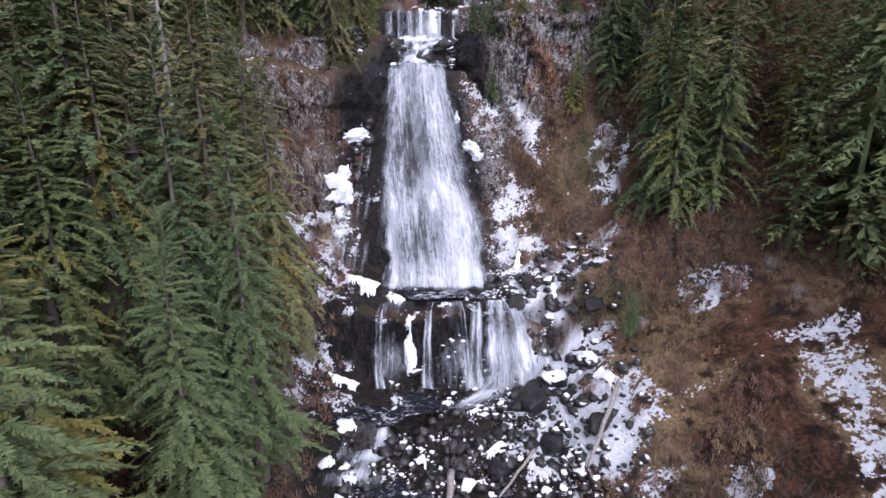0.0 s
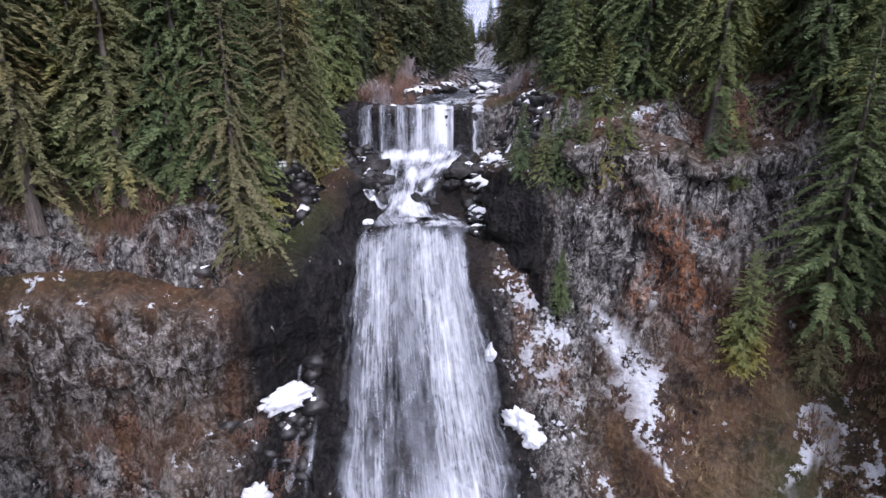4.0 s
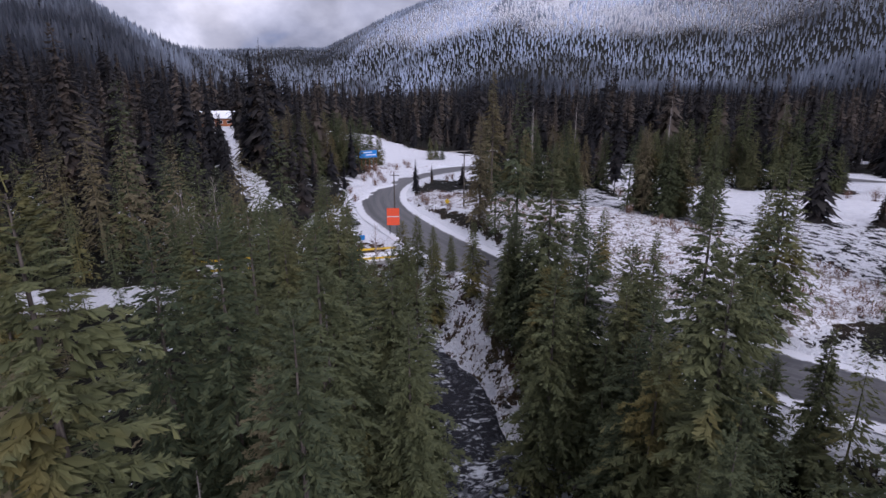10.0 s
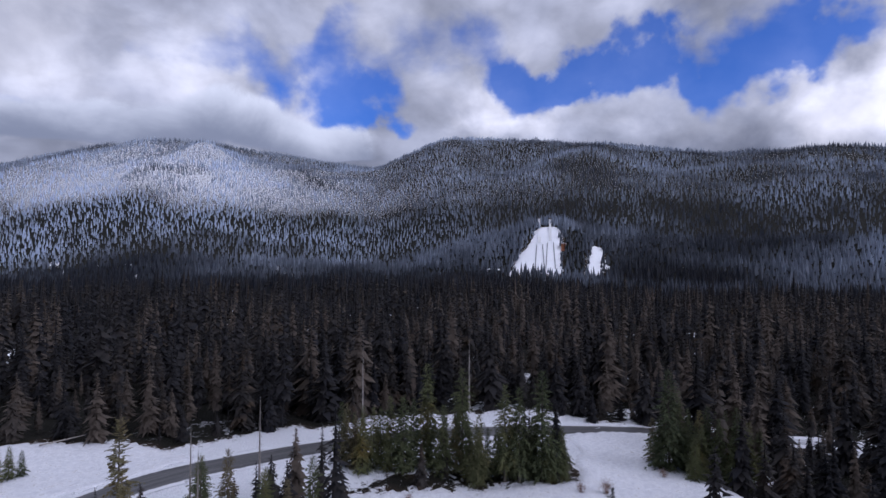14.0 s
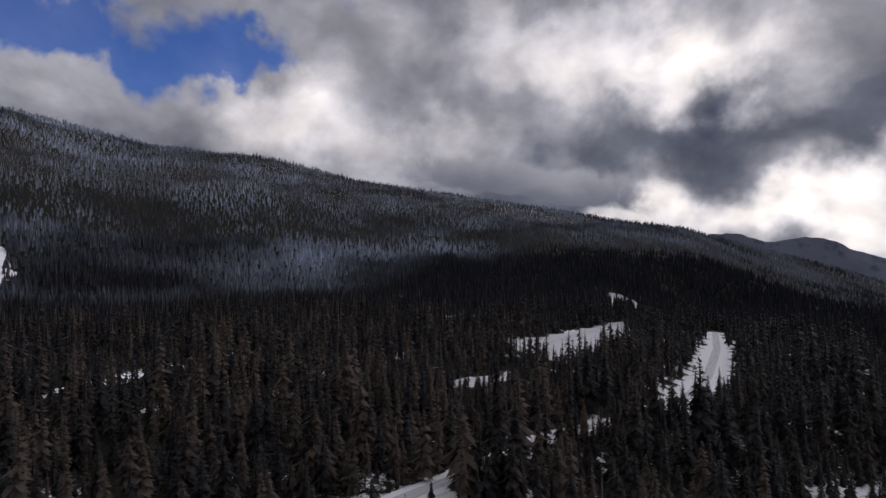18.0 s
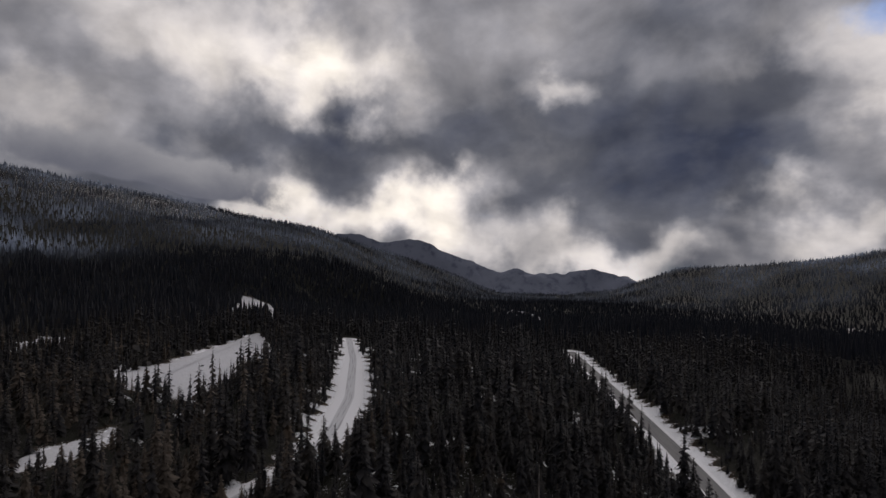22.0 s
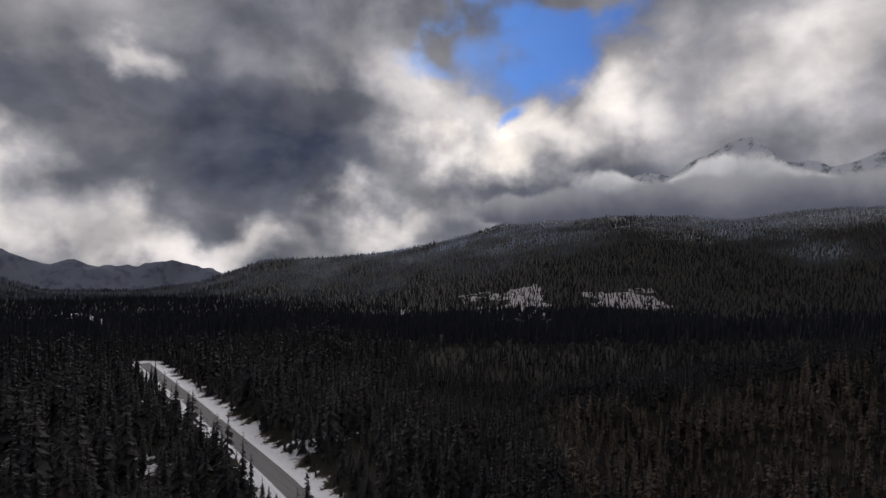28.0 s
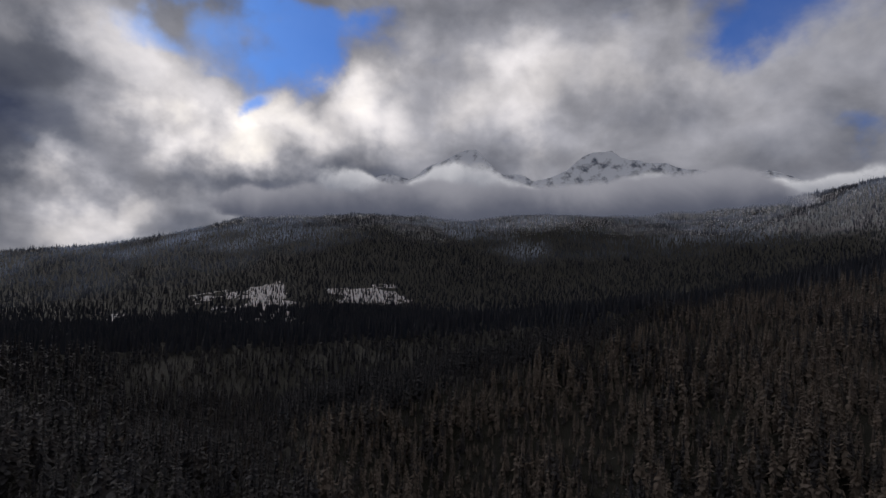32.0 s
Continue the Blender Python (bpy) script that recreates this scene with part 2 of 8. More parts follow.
def ground_material():
    m, t, b, _ = material("ground_cover")
    p = spot(t)
    big_n, mid_n, fine_n = noise_tex(t, p, 0.06, 5), noise_tex(t, p, 0.42, 6, 0.62), noise_tex(t, p, 2.6, 5, 0.65)
    floor_c = mixc(t, ramp(t, mid_n, 0.35, 0.65), (0.035, 0.024, 0.016, 1), (0.115, 0.062, 0.034, 1))
    floor_c = mixc(t, ramp(t, fine_n, 0.45, 0.75), floor_c, (0.17, 0.115, 0.06, 1))
    floor_c = mixc(t, ramp(t, big_n, 0.5, 0.7), floor_c, (0.05, 0.055, 0.02, 1))
    grass = mixc(t, ramp(t, calc(t, "ADD", calc(t, "MULTIPLY", mid_n, 0.6), calc(t, "MULTIPLY", fine_n, 0.4)), 0.42, 0.58), (0.022, 0.013, 0.009, 1), (0.11, 0.052, 0.030, 1))
    grass = mixc(t, calc(t, "MULTIPLY", ramp(t, big_n, 0.45, 0.54), ramp(t, mid_n, 0.38, 0.5)), grass, mixc(t, ramp(t, fine_n, 0.3, 0.7), (0.13, 0.085, 0.045, 1), (0.28, 0.20, 0.115, 1)))
    # shade of a closed canopy put into the floor colour under the trees
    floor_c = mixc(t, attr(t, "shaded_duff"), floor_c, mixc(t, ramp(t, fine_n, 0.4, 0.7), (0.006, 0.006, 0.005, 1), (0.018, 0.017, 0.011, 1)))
    floor_c = mixc(t, attr(t, "dry_grass"), floor_c, grass)
    # rock: grey, dark and rust, with joints that run down the face
    joint_v = vmath(t, "MULTIPLY", p, (0.75, 0.75, 0.16))
    j1, j2 = noise_tex(t, joint_v, 1.1, 8, 0.68, 0.8), noise_tex(t, vmath(t, "MULTIPLY", p, (1, 1, 0.45)), 2.3, 7, 0.7, 0.3)
    rock_c = mixc(t, ramp(t, j1, 0.40, 0.55), (0.020, 0.018, 0.018, 1), (0.27, 0.255, 0.24, 1))
    rock_c = mixc(t, ramp(t, j2, 0.52, 0.60), rock_c, (0.43, 0.41, 0.39, 1))
    rock_c = mixc(t, ramp(t, noise_tex(t, vmath(t, "MULTIPLY", p, (0.16, 0.16, 0.06)), 1.0, 5), 0.52, 0.66, 0, 0.85), rock_c, (0.19, 0.095, 0.05, 1))
    vor = node(t, "ShaderNodeTexVoronoi")
    vor.feature = "DISTANCE_TO_EDGE"
    vor.inputs["Scale"].default_value = 0.55
    warp = node(t, "ShaderNodeTexNoise")
    put(t, warp.inputs["Vector"], p)
    warp.inputs["Scale"].default_value, warp.inputs["Detail"].default_value = 0.8, 5.0
    wv = vmath(t, "ADD", vmath(t, "MULTIPLY", p, (1.0, 1.0, 0.28)), vmath(t, "MULTIPLY", warp.outputs["Color"], (3.6, 3.6, 2.0)))
    put(t, vor.inputs["Vector"], wv)
    rock_c = mixc(t, ramp(t, noise_tex(t, vmath(t, "MULTIPLY", wv, (1, 1, 1.2)), 1.5, 8, 0.72, 0.4), 0.43, 0.51), mixc(t, 1.0, rock_c, (0.24, 0.22, 0.215, 1), "MULTIPLY"), rock_c)
    rock_c = mixc(t, calc(t, "MULTIPLY", attr(t, "rust"), ramp(t, j2, 0.42, 0.58)), rock_c, mixc(t, ramp(t, fine_n, 0.35, 0.65), (0.10, 0.045, 0.022, 1), (0.30, 0.125, 0.055, 1)))
    wet = attr(t, "wet")
    rock_c = mixc(t, wet, rock_c, mixc(t, ramp(t, j1, 0.3, 0.7), (0.006, 0.006, 0.007, 1), (0.032, 0.029, 0.028, 1)))
    chip = ramp(t, noise_tex(t, vmath(t, "MULTIPLY", p, (1.0, 1.0, 0.45)), 3.4, 5, 0.72, 0.5), 0.36, 0.64, 0.35, 1.35)
    grain = node(t, "ShaderNodeVectorMath", op="SCALE")
    put(t, grain.inputs[0], rock_c), put(t, grain.inputs["Scale"], chip)
    rock_c = grain.outputs[0]
    col = mixc(t, attr(t, "rock"), floor_c, rock_c)
    # snow lies where the plan is open, on flats and ledges
    up = node(t, "ShaderNodeSeparateXYZ")
    put(t, up.inputs[0], node(t, "ShaderNodeNewGeometry").outputs["Normal"])
    s = calc(t, "ADD", attr(t, "snow"), calc(t, "MULTIPLY", calc(t, "SUBTRACT", mid_n, 0.5), 1.5))
    s = calc(t, "ADD", s, calc(t, "MULTIPLY", calc(t, "SUBTRACT", fine_n, 0.5), 0.9))
    s = calc(t, "ADD", s, calc(t, "MULTIPLY", calc(t, "SUBTRACT", noise_tex(t, p, 1.1, 6, 0.7, 0.6), 0.5), 0.9))
    s = calc(t, "MULTIPLY", ramp(t, s, 0.535, 0.58), ramp(t, up.outputs[2], 0.40, 0.62))
    snow_c = mixc(t, ramp(t, fine_n, 0.3, 0.7), (0.62, 0.64, 0.70, 1), (0.78, 0.79, 0.83, 1))
    put(t, b.inputs["Base Color"], mixc(t, s, col, snow_c))
    put(t, b.inputs["Roughness"], calc(t, "SUBTRACT", 0.9, calc(t, "MULTIPLY", wet, 0.35)))
    b.inputs["Specular IOR Level"].default_value = 0.18
    bump(t, b, calc(t, "ADD", calc(t, "ADD", calc(t, "MULTIPLY", j1, 1.4), calc(t, "MULTIPLY", calc(t, "MULTIPLY", ramp(t, vor.outputs["Distance"], 0.0, 0.3), attr(t, "rock")), 0.5)), calc(t, "ADD", fine_n, calc(t, "MULTIPLY", s, 0.3))), 1.0, 0.5)
    return m


def snow_material(name="snow", dirt=0.25, a=(0.70, 0.72, 0.78), c=(0.86, 0.87, 0.90), thr=0.56):
    """Snow with brush and earth showing through."""
    m, t, b, _ = material(name)
    p = spot(t)
    n1, n2, n3 = noise_tex(t, p, 0.09, 6), noise_tex(t, p, 0.7, 6, 0.65), noise_tex(t, p, 3.2, 4, 0.6)
    col = mixc(t, ramp(t, n2, 0.3, 0.7), (*a, 1), (*c, 1))
    through_f = calc(t, "MULTIPLY", ramp(t, calc(t, "ADD", calc(t, "MULTIPLY", n2, 0.5), calc(t, "MULTIPLY", n3, 0.5)), thr, thr + 0.08), dirt)
    col = mixc(t, through_f, col, (0.10, 0.075, 0.055, 1))
    col = mixc(t, ramp(t, n1, 0.45, 0.75, 0, 0.18), col, (0.55, 0.54, 0.55, 1))
    put(t, b.inputs["Base Color"], col)
    b.inputs["Roughness"].default_value = 0.85
    bump(t, b, calc(t, "ADD", n2, calc(t, "MULTIPLY", n3, 0.3)), 0.5, 0.3)
    return m


def needle_material(name, lo, hi, old=(0.085, 0.085, 0.02), dead=(0.15, 0.13, 0.10), through_light=0.2):
    """Conifer foliage; own tint plus painted shade per tree, frost plus sunlit white above the snow line."""
    m, t, b, out = material(name)
    isl = node(t, "ShaderNodeNewGeometry")
    p = isl.outputs["Position"]
    tint = calc(t, "ADD", attr(t, "tint"), calc(t, "MULTIPLY", node(t, "ShaderNodeObjectInfo").outputs["Random"], attr(t, "single")))
    f = calc(t, "ADD", calc(t, "MULTIPLY", tint, 0.6), calc(t, "MULTIPLY", isl.outputs["Random Per Island"], 0.4))
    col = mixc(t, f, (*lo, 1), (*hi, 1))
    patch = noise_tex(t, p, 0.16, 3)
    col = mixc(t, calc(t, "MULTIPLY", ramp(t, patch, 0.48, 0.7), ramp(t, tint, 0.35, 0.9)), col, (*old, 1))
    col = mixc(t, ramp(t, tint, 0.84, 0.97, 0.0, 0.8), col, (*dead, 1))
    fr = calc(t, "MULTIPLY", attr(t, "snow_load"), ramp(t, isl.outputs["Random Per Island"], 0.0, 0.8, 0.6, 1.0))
    # the blue of shade is put into the frost colour
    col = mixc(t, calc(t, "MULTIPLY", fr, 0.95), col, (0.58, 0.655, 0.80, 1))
    put(t, b.inputs["Base Color"], col)
    b.inputs["Roughness"].default_value = 0.75
    b.inputs["Specular IOR Level"].default_value = 0.25
    tr = node(t, "ShaderNodeBsdfTranslucent")
    put(t, tr.inputs[0], col)
    mx = node(t, "ShaderNodeMixShader")
    mx.inputs[0].default_value = through_light
    t.links.new(b.outputs[0], mx.inputs[1]), t.links.new(tr.outputs[0], mx.inputs[2])
    t.links.new(mx.outputs[0], out.inputs[0])
    return m


def bark_material(name, a, c):
    m, t, b, _ = material(name)
    p = node(t, "ShaderNodeTexCoord").outputs["Object"]
    n1 = noise_tex(t, vmath(t, "MULTIPLY", p, (6, 6, 0.8)), 1.0, 6, 0.7)
    put(t, b.inputs["Base Color"], mixc(t, ramp(t, n1, 0.3, 0.7), (*a, 1), (*c, 1)))
    b.inputs["Roughness"].default_value = 0.9
    bump(t, b, n1, 0.6, 0.05)
    return m


def falling_material():
    """White water: strands along the flow (uv: across, down, metres), thinning to clear gaps."""
    m, t, b, out = material("white_water")
    uv = node(t, "ShaderNodeUVMap").outputs[0]
    s1 = noise_tex(t, vmath(t, "MULTIPLY", uv, (1.25, 0.10, 1)), 1.0, 6, 0.62, 0.35)
    s2 = noise_tex(t, vmath(t, "MULTIPLY", uv, (6.5, 0.30, 1)), 1.0, 5, 0.6, 0.5)
    s3 = noise_tex(t, vmath(t, "MULTIPLY", uv, (1.8, 0.75, 1)), 1.0, 7, 0.66, 0.8)
    f = calc(t, "ADD", calc(t, "MULTIPLY", s1, 0.42), calc(t, "ADD", calc(t, "MULTIPLY", s2, 0.34), calc(t, "MULTIPLY", s3, 0.30)))
    f = calc(t, "ADD", f, calc(t, "MULTIPLY", calc(t, "SUBTRACT", attr(t, "thick"), 0.5), 0.55))
    body = ramp(t, f, 0.36, 0.74)
    put(t, b.inputs["Base Color"], mixc(t, ramp(t, f, 0.42, 0.92), (0.20, 0.215, 0.25, 1), (0.62, 0.63, 0.67, 1)))
    b.inputs["Roughness"].default_value = 0.6
    bump(t, b, f, 0.6, 0.25)
    tp = node(t, "ShaderNodeBsdfTransparent")
    mx = node(t, "ShaderNodeMixShader")
    put(t, mx.inputs[0], body)
    t.links.new(tp.outputs[0], mx.inputs[1]), t.links.new(b.outputs[0], mx.inputs[2])
    t.links.new(mx.outputs[0], out.inputs[0])
    return m


def river_material():
    m, t, b, _ = material("creek_water")
    p = spot(t)
    w = noise_tex(t, vmath(t, "MULTIPLY", p, (1.0, 0.7, 1)), 0.33, 5, 0.6, 0.8)
    w2 = noise_tex(t, vmath(t, "MULTIPLY", p, (0.8, 1.3, 1)), 0.9, 6, 0.62, 1.6)
    f = calc(t, "ADD", w2, calc(t, "MULTIPLY", attr(t, "foam"), 0.10))
    foam = calc(t, "MULTIPLY", ramp(t, f, 0.53, 0.70), ramp(t, w, 0.42, 0.60, 0.12, 0.85))
    put(t, b.inputs["Base Color"], mixc(t, foam, (0.011, 0.012, 0.017, 1), (0.62, 0.65, 0.70, 1)))
    put(t, b.inputs["Roughness"], ramp(t, foam, 0, 1, 0.22, 0.6))
    b.inputs["Specular IOR Level"].default_value = 0.15
    bump(t, b, calc(t, "ADD", w, w2), 0.7, 0.3)
    return m


def asphalt_material(name="wet_asphalt", packed=0.0):
    m, t, b, _ = material(name)
    uv = node(t, "ShaderNodeUVMap").outputs[0]
    p = spot(t)
    lane = noise_tex(t, vmath(t, "MULTIPLY", uv, (0.9, 0.03, 1)), 1.0, 5)
    n2 = noise_tex(t, p, 1.4, 6)
    col = mixc(t, ramp(t, lane, 0.35, 0.65), (0.032, 0.032, 0.036, 1), (0.085, 0.083, 0.085, 1))
    col = mixc(t, ramp(t, n2, 0.5, 0.8, 0, 0.5), col, (0.16, 0.155, 0.155, 1))
    # packed snow, its grey also dimmed for cloud shade
    col = mixc(t, calc(t, "MULTIPLY", ramp(t, lane, 0.62, 0.5, 0.55, 1.0), packed), col, (0.42, 0.43, 0.47, 1))
    su = node(t, "ShaderNodeSeparateXYZ")
    put(t, su.inputs[0], uv)
    edge = calc(t, "ADD", calc(t, "ABSOLUTE", su.outputs[0]), calc(t, "MULTIPLY", calc(t, "SUBTRACT", noise_tex(t, p, 0.8, 6, 0.65), 0.5), 1.5))
    col = mixc(t, ramp(t, edge, attr(t, "half_width"), calc(t, "ADD", attr(t, "half_width"), 0.5)), col, (0.58, 0.59, 0.63, 1))
    put(t, b.inputs["Base Color"], col)
    b.inputs["Roughness"].default_value = 0.5 if packed == 0 else 0.85
    bump(t, b, n2, 0.2, 0.03)
    return m


MAT = {
    # the last three are darker copies of snow: cloud shade put into the colour
    "ground": ground_material(), "snow": snow_material(), "brushy_snow": snow_material("brushy_snow", 0.9, (0.52, 0.53, 0.58), (0.70, 0.71, 0.75), 0.475), "shaded_snow": snow_material("shaded_snow", 0.5, (0.34, 0.35, 0.39), (0.52, 0.53, 0.57), 0.53), "half_shaded_snow": snow_material("half_shaded_snow", 0.6, (0.47, 0.48, 0.53), (0.66, 0.67, 0.71), 0.545), "shaded_cutblock_snow": snow_material("shaded_cutblock_snow", 0.95, (0.27, 0.29, 0.34), (0.42, 0.44, 0.49), 0.45),
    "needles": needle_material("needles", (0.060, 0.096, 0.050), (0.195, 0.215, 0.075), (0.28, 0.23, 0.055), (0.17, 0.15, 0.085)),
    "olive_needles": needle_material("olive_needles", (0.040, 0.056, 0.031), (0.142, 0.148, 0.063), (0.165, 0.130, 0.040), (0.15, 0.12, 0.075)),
    # valley copy: forest shade and haze put in as darker, bluer needles
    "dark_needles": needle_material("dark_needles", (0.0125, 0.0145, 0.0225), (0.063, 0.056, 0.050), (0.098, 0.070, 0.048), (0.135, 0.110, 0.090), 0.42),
    # far copy: distance haze put into the bluish needle colour
    "hazed_needles": needle_material("hazed_needles", (0.0130, 0.0165, 0.0280), (0.048, 0.049, 0.055), (0.066, 0.054, 0.045), (0.09, 0.08, 0.072), 0.42),
    "bark": bark_material("bark", (0.045, 0.035, 0.03), (0.16, 0.135, 0.115)),
    "grey_wood": bark_material("grey_wood", (0.12, 0.105, 0.095), (0.36, 0.33, 0.31)),
    "falls": falling_material(), "creek": river_material(), "asphalt": asphalt_material(), "packed": asphalt_material("packed_snow_road", 0.95), "greyroad": asphalt_material("salted_asphalt", 0.12),
}


# ---------------------------------------------------------------- numpy helpers
def lattice(ix, iy, seed):
    n = (ix * 374761393 + iy * 668265263 + seed * 974711) & 0x7FFFFFFF
    n = ((n ^ (n >> 13)) * 1274126177) & 0x7FFFFFFF
    return ((n ^ (n >> 16)) & 0xFFFF) / 65535.0


def vnoise(x, y, seed=0):
    x, y = np.asarray(x, float), np.asarray(y, float)
    ix, iy = np.floor(x).astype(np.int64), np.floor(y).astype(np.int64)
    fx, fy = x - ix, y - iy
    fx, fy = fx * fx * (3 - 2 * fx), fy * fy * (3 - 2 * fy)
    a, b = lattice(ix, iy, seed), lattice(ix + 1, iy, seed)
    c, d = lattice(ix, iy + 1, seed), lattice(ix + 1, iy + 1, seed)
    return (a * (1 - fx) + b * fx) * (1 - fy) + (c * (1 - fx) + d * fx) * fy


def fbm(x, y, size, octaves=4, seed=0):
    """About -1 to 1."""
    total, amp, norm = 0.0, 1.0, 0.0
    for i in range(octaves):
        total = total + amp * (vnoise(np.asarray(x) / size * 2**i + 17.3 * i, np.asarray(y) / size * 2**i - 9.1 * i, seed + i) * 2 - 1)
        norm, amp = norm + amp, amp * 0.5
    return total / norm * 1.6


def sstep(v, a, b):
    t = np.clip((np.asarray(v, float) - a) / (b - a), 0, 1)
    return t * t * (3 - 2 * t)


def near_line(x, y, pts):
    """Distance to a polyline, and the height interpolated along it."""
    best, z = np.full(np.shape(x), 1e9), np.zeros(np.shape(x))
    for a, b in zip(pts[:-1], pts[1:]):
        dx, dy = b[0] - a[0], b[1] - a[1]
        t = np.clip(((x - a[0]) * dx + (y - a[1]) * dy) / (dx * dx + dy * dy), 0, 1)
        d = np.hypot(x - a[0] - t * dx, y - a[1] - t * dy)
        hit = d < best
        best, z = np.where(hit, d, best), np.where(hit, a[2] + t * (b[2] - a[2]), z)
    return best, z


def inside(x, y, poly, soft=4.0):
    """1 inside a polygon, 0 outside, with a soft ragged edge."""
    x, y = np.asarray(x, float), np.asarray(y, float)
    odd = np.zeros(x.shape, bool)
    best = np.full(x.shape, 1e9)
    for (x0, y0), (x1, y1) in zip(poly, poly[1:] + poly[:1]):
        cross = (y0 > y) != (y1 > y)
        odd ^= cross & (x < (x1 - x0) * (y - y0) / (y1 - y0 + 1e-12) + x0)
        t = np.clip(((x - x0) * (x1 - x0) + (y - y0) * (y1 - y0)) / ((x1 - x0) ** 2 + (y1 - y0) ** 2), 0, 1)
        best = np.minimum(best, np.hypot(x - x0 - t * (x1 - x0), y - y0 - t * (y1 - y0)))
    return sstep(np.where(odd, best, -best), -soft, soft)


def mesh_of(name, verts, tris, mat=None, attrs=None, uv=None, smooth=False):
    me = bpy.data.meshes.new(name)
    verts, tris = np.asarray(verts, np.float32).reshape(-1, 3), np.asarray(tris, np.int32)
    k = tris.shape[1]
    me.vertices.add(len(verts))
    me.vertices.foreach_set("co", verts.ravel())
    me.loops.add(tris.size)
    me.loops.foreach_set("vertex_index", tris.ravel())
    me.polygons.add(len(tris))
    me.polygons.foreach_set("loop_start", np.arange(0, tris.size, k, dtype=np.int32))
    me.update(calc_edges=True)
    if smooth:
        me.polygons.foreach_set("use_smooth", np.ones(len(tris), bool))
    for key, val in (attrs or {}).items():
        me.attributes.new(key, "FLOAT", "POINT").data.foreach_set("value", np.broadcast_to(np.asarray(val, np.float32), (len(verts),)).copy())
    if uv is not None:
        me.uv_layers.new().data.foreach_set("uv", np.asarray(uv, np.float32)[tris.ravel()].ravel())
    if mat:
        me.materials.append(mat)
    return me


def used_only(v, f):
    """Drops points that no face uses."""
    keep, back = np.unique(f, return_inverse=True)
    return v[keep], back.reshape(f.shape)


def grid_faces(nu, nv):
    i = np.arange((nu - 1) * (nv - 1))
    a = i // (nv - 1) * nv + i % (nv - 1)
    return np.stack([a, a + nv, a + nv + 1, a + 1], 1)


def part(name, data, parent, label=""):
    ob = new(name, data)
    ob.parent = parent
    if label:
        ob["label"] = label
    return ob


# ---------------------------------------------------------------- the lie of the land
CREEK = [(-4, 112, 58.4), (-1.5, 122, 59.6), (5, 138, 61), (9, 158, 62.6), (9.5, 172, 63.8), (7.5, 190, 65.5), (2, 208, 68), (-9, 226, 70), (-30, 246, 72), (-60, 262, 75)]
ROAD = [(118, 128, 68), (88, 146, 70), (58, 164, 72), (36, 181, 73.2), (23, 197, 73.8), (12, 220, 74), (4, 240, 74.3), (-3, 262, 75), (-2.5, 284, 75.8), (6, 304, 76.2), (24, 322, 76.3), (46, 330, 76.2), (80, 326, 76), (118, 316, 75.2),
        (148, 300, 74), (178, 279, 72.5), (207, 250, 70.8), (242, 212, 69), (279, 166, 68), (309, 134, 67), (332, 84, 65.5), (352, 44, 65)]
HIGHWAY = [(236, 214, 69), (205, 185, 67), (172, 120, 63), (154, 50, 57), (152, -10, 52), (172, -62, 48), (203, -105, 45), (250, -163, 44), (374, -306, 42), (500, -448, 40), (640, -620, 34), (812, -860, 22), (995, -1045, 14), (1080, -1080, 12)]
LANE = [(344, 56, 65), (376, 20, 64.5), (430, -30, 64), (550, -120, 63), (676, -204, 61)]
LOT = [(596, 78), (765, -125), (665, -88), (590, -50), (520, 30), (480, 58), (556, 84)]
MEADOW = [(58, 264), (71, 297), (98, 281), (122, 262), (138, 276), (156, 289), (178, 275), (164, 264), (152, 255), (147, 240), (146, 226), (104, 232), (76, 240)]
BANK = [(14, 250), (24, 222), (26, 200), (45, 186), (70, 190), (66, 205), (52, 226), (38, 244), (24, 262), (12, 280), (4, 268)]
VERGE = [(-9, 262), (-12, 290), (-4, 318), (-24, 330), (-40, 390), (-36, 420), (-8, 418), (12, 382), (46, 366), (60, 340), (20, 330), (2, 300)]
YARD = [(-17, 232), (-4, 228), (0, 240), (-7, 262), (-11, 268), (-18, 257), (-19, 244)]
SPURWAY = [(-66, 203), (-40, 206.5), (-24, 208), (-22, 214.5), (-40, 215), (-66, 211)]
DRIVE = [(-30, 262, 76), (-38, 280, 78), (-52, 312, 80), (-60, 356, 82), (-80, 410, 85), (-90, 440, 86)]
CONTROLS = [(-30, 116, 58), (-28, 92, 51), (-44, 84, 53), (28, 112, 61), (-24, 160, 68), (36, 160, 68), (-30, 210, 73), (40, 200, 76), (-60, 300, 80), (-90, 430, 86), (48, 232, 79), (100, 262, 75), (130, 170, 68),
            (-120, 180, 86), (-74, 90, 64), (230, 60, 62), (330, 70, 65), (560, -30, 65), (200, -100, 46), (500, -450, 40), (870, -930, 20), (90, -60, 34), (0, -140, 14), (-90, -30, 46),
            (-665, -309, 162), (-498, -473, 115), (-318, -506, 73), (-171, -484, 46), (60, -420, 12), (-200, -250, 40), (-400, -250, 90)]
CONTROLS += [(380, 420, 72), (60, 700, 80), (700, 400, 72), (1000, 0, 70), (0, -1100, 8), (-550, -1130, 12), (-850, -800, 30), (-1000, -420, 150), (-300, 500, 110), (-560, 150, 130), (1100, -500, 40), (600, 900, 82), (300, -1500, 6)]
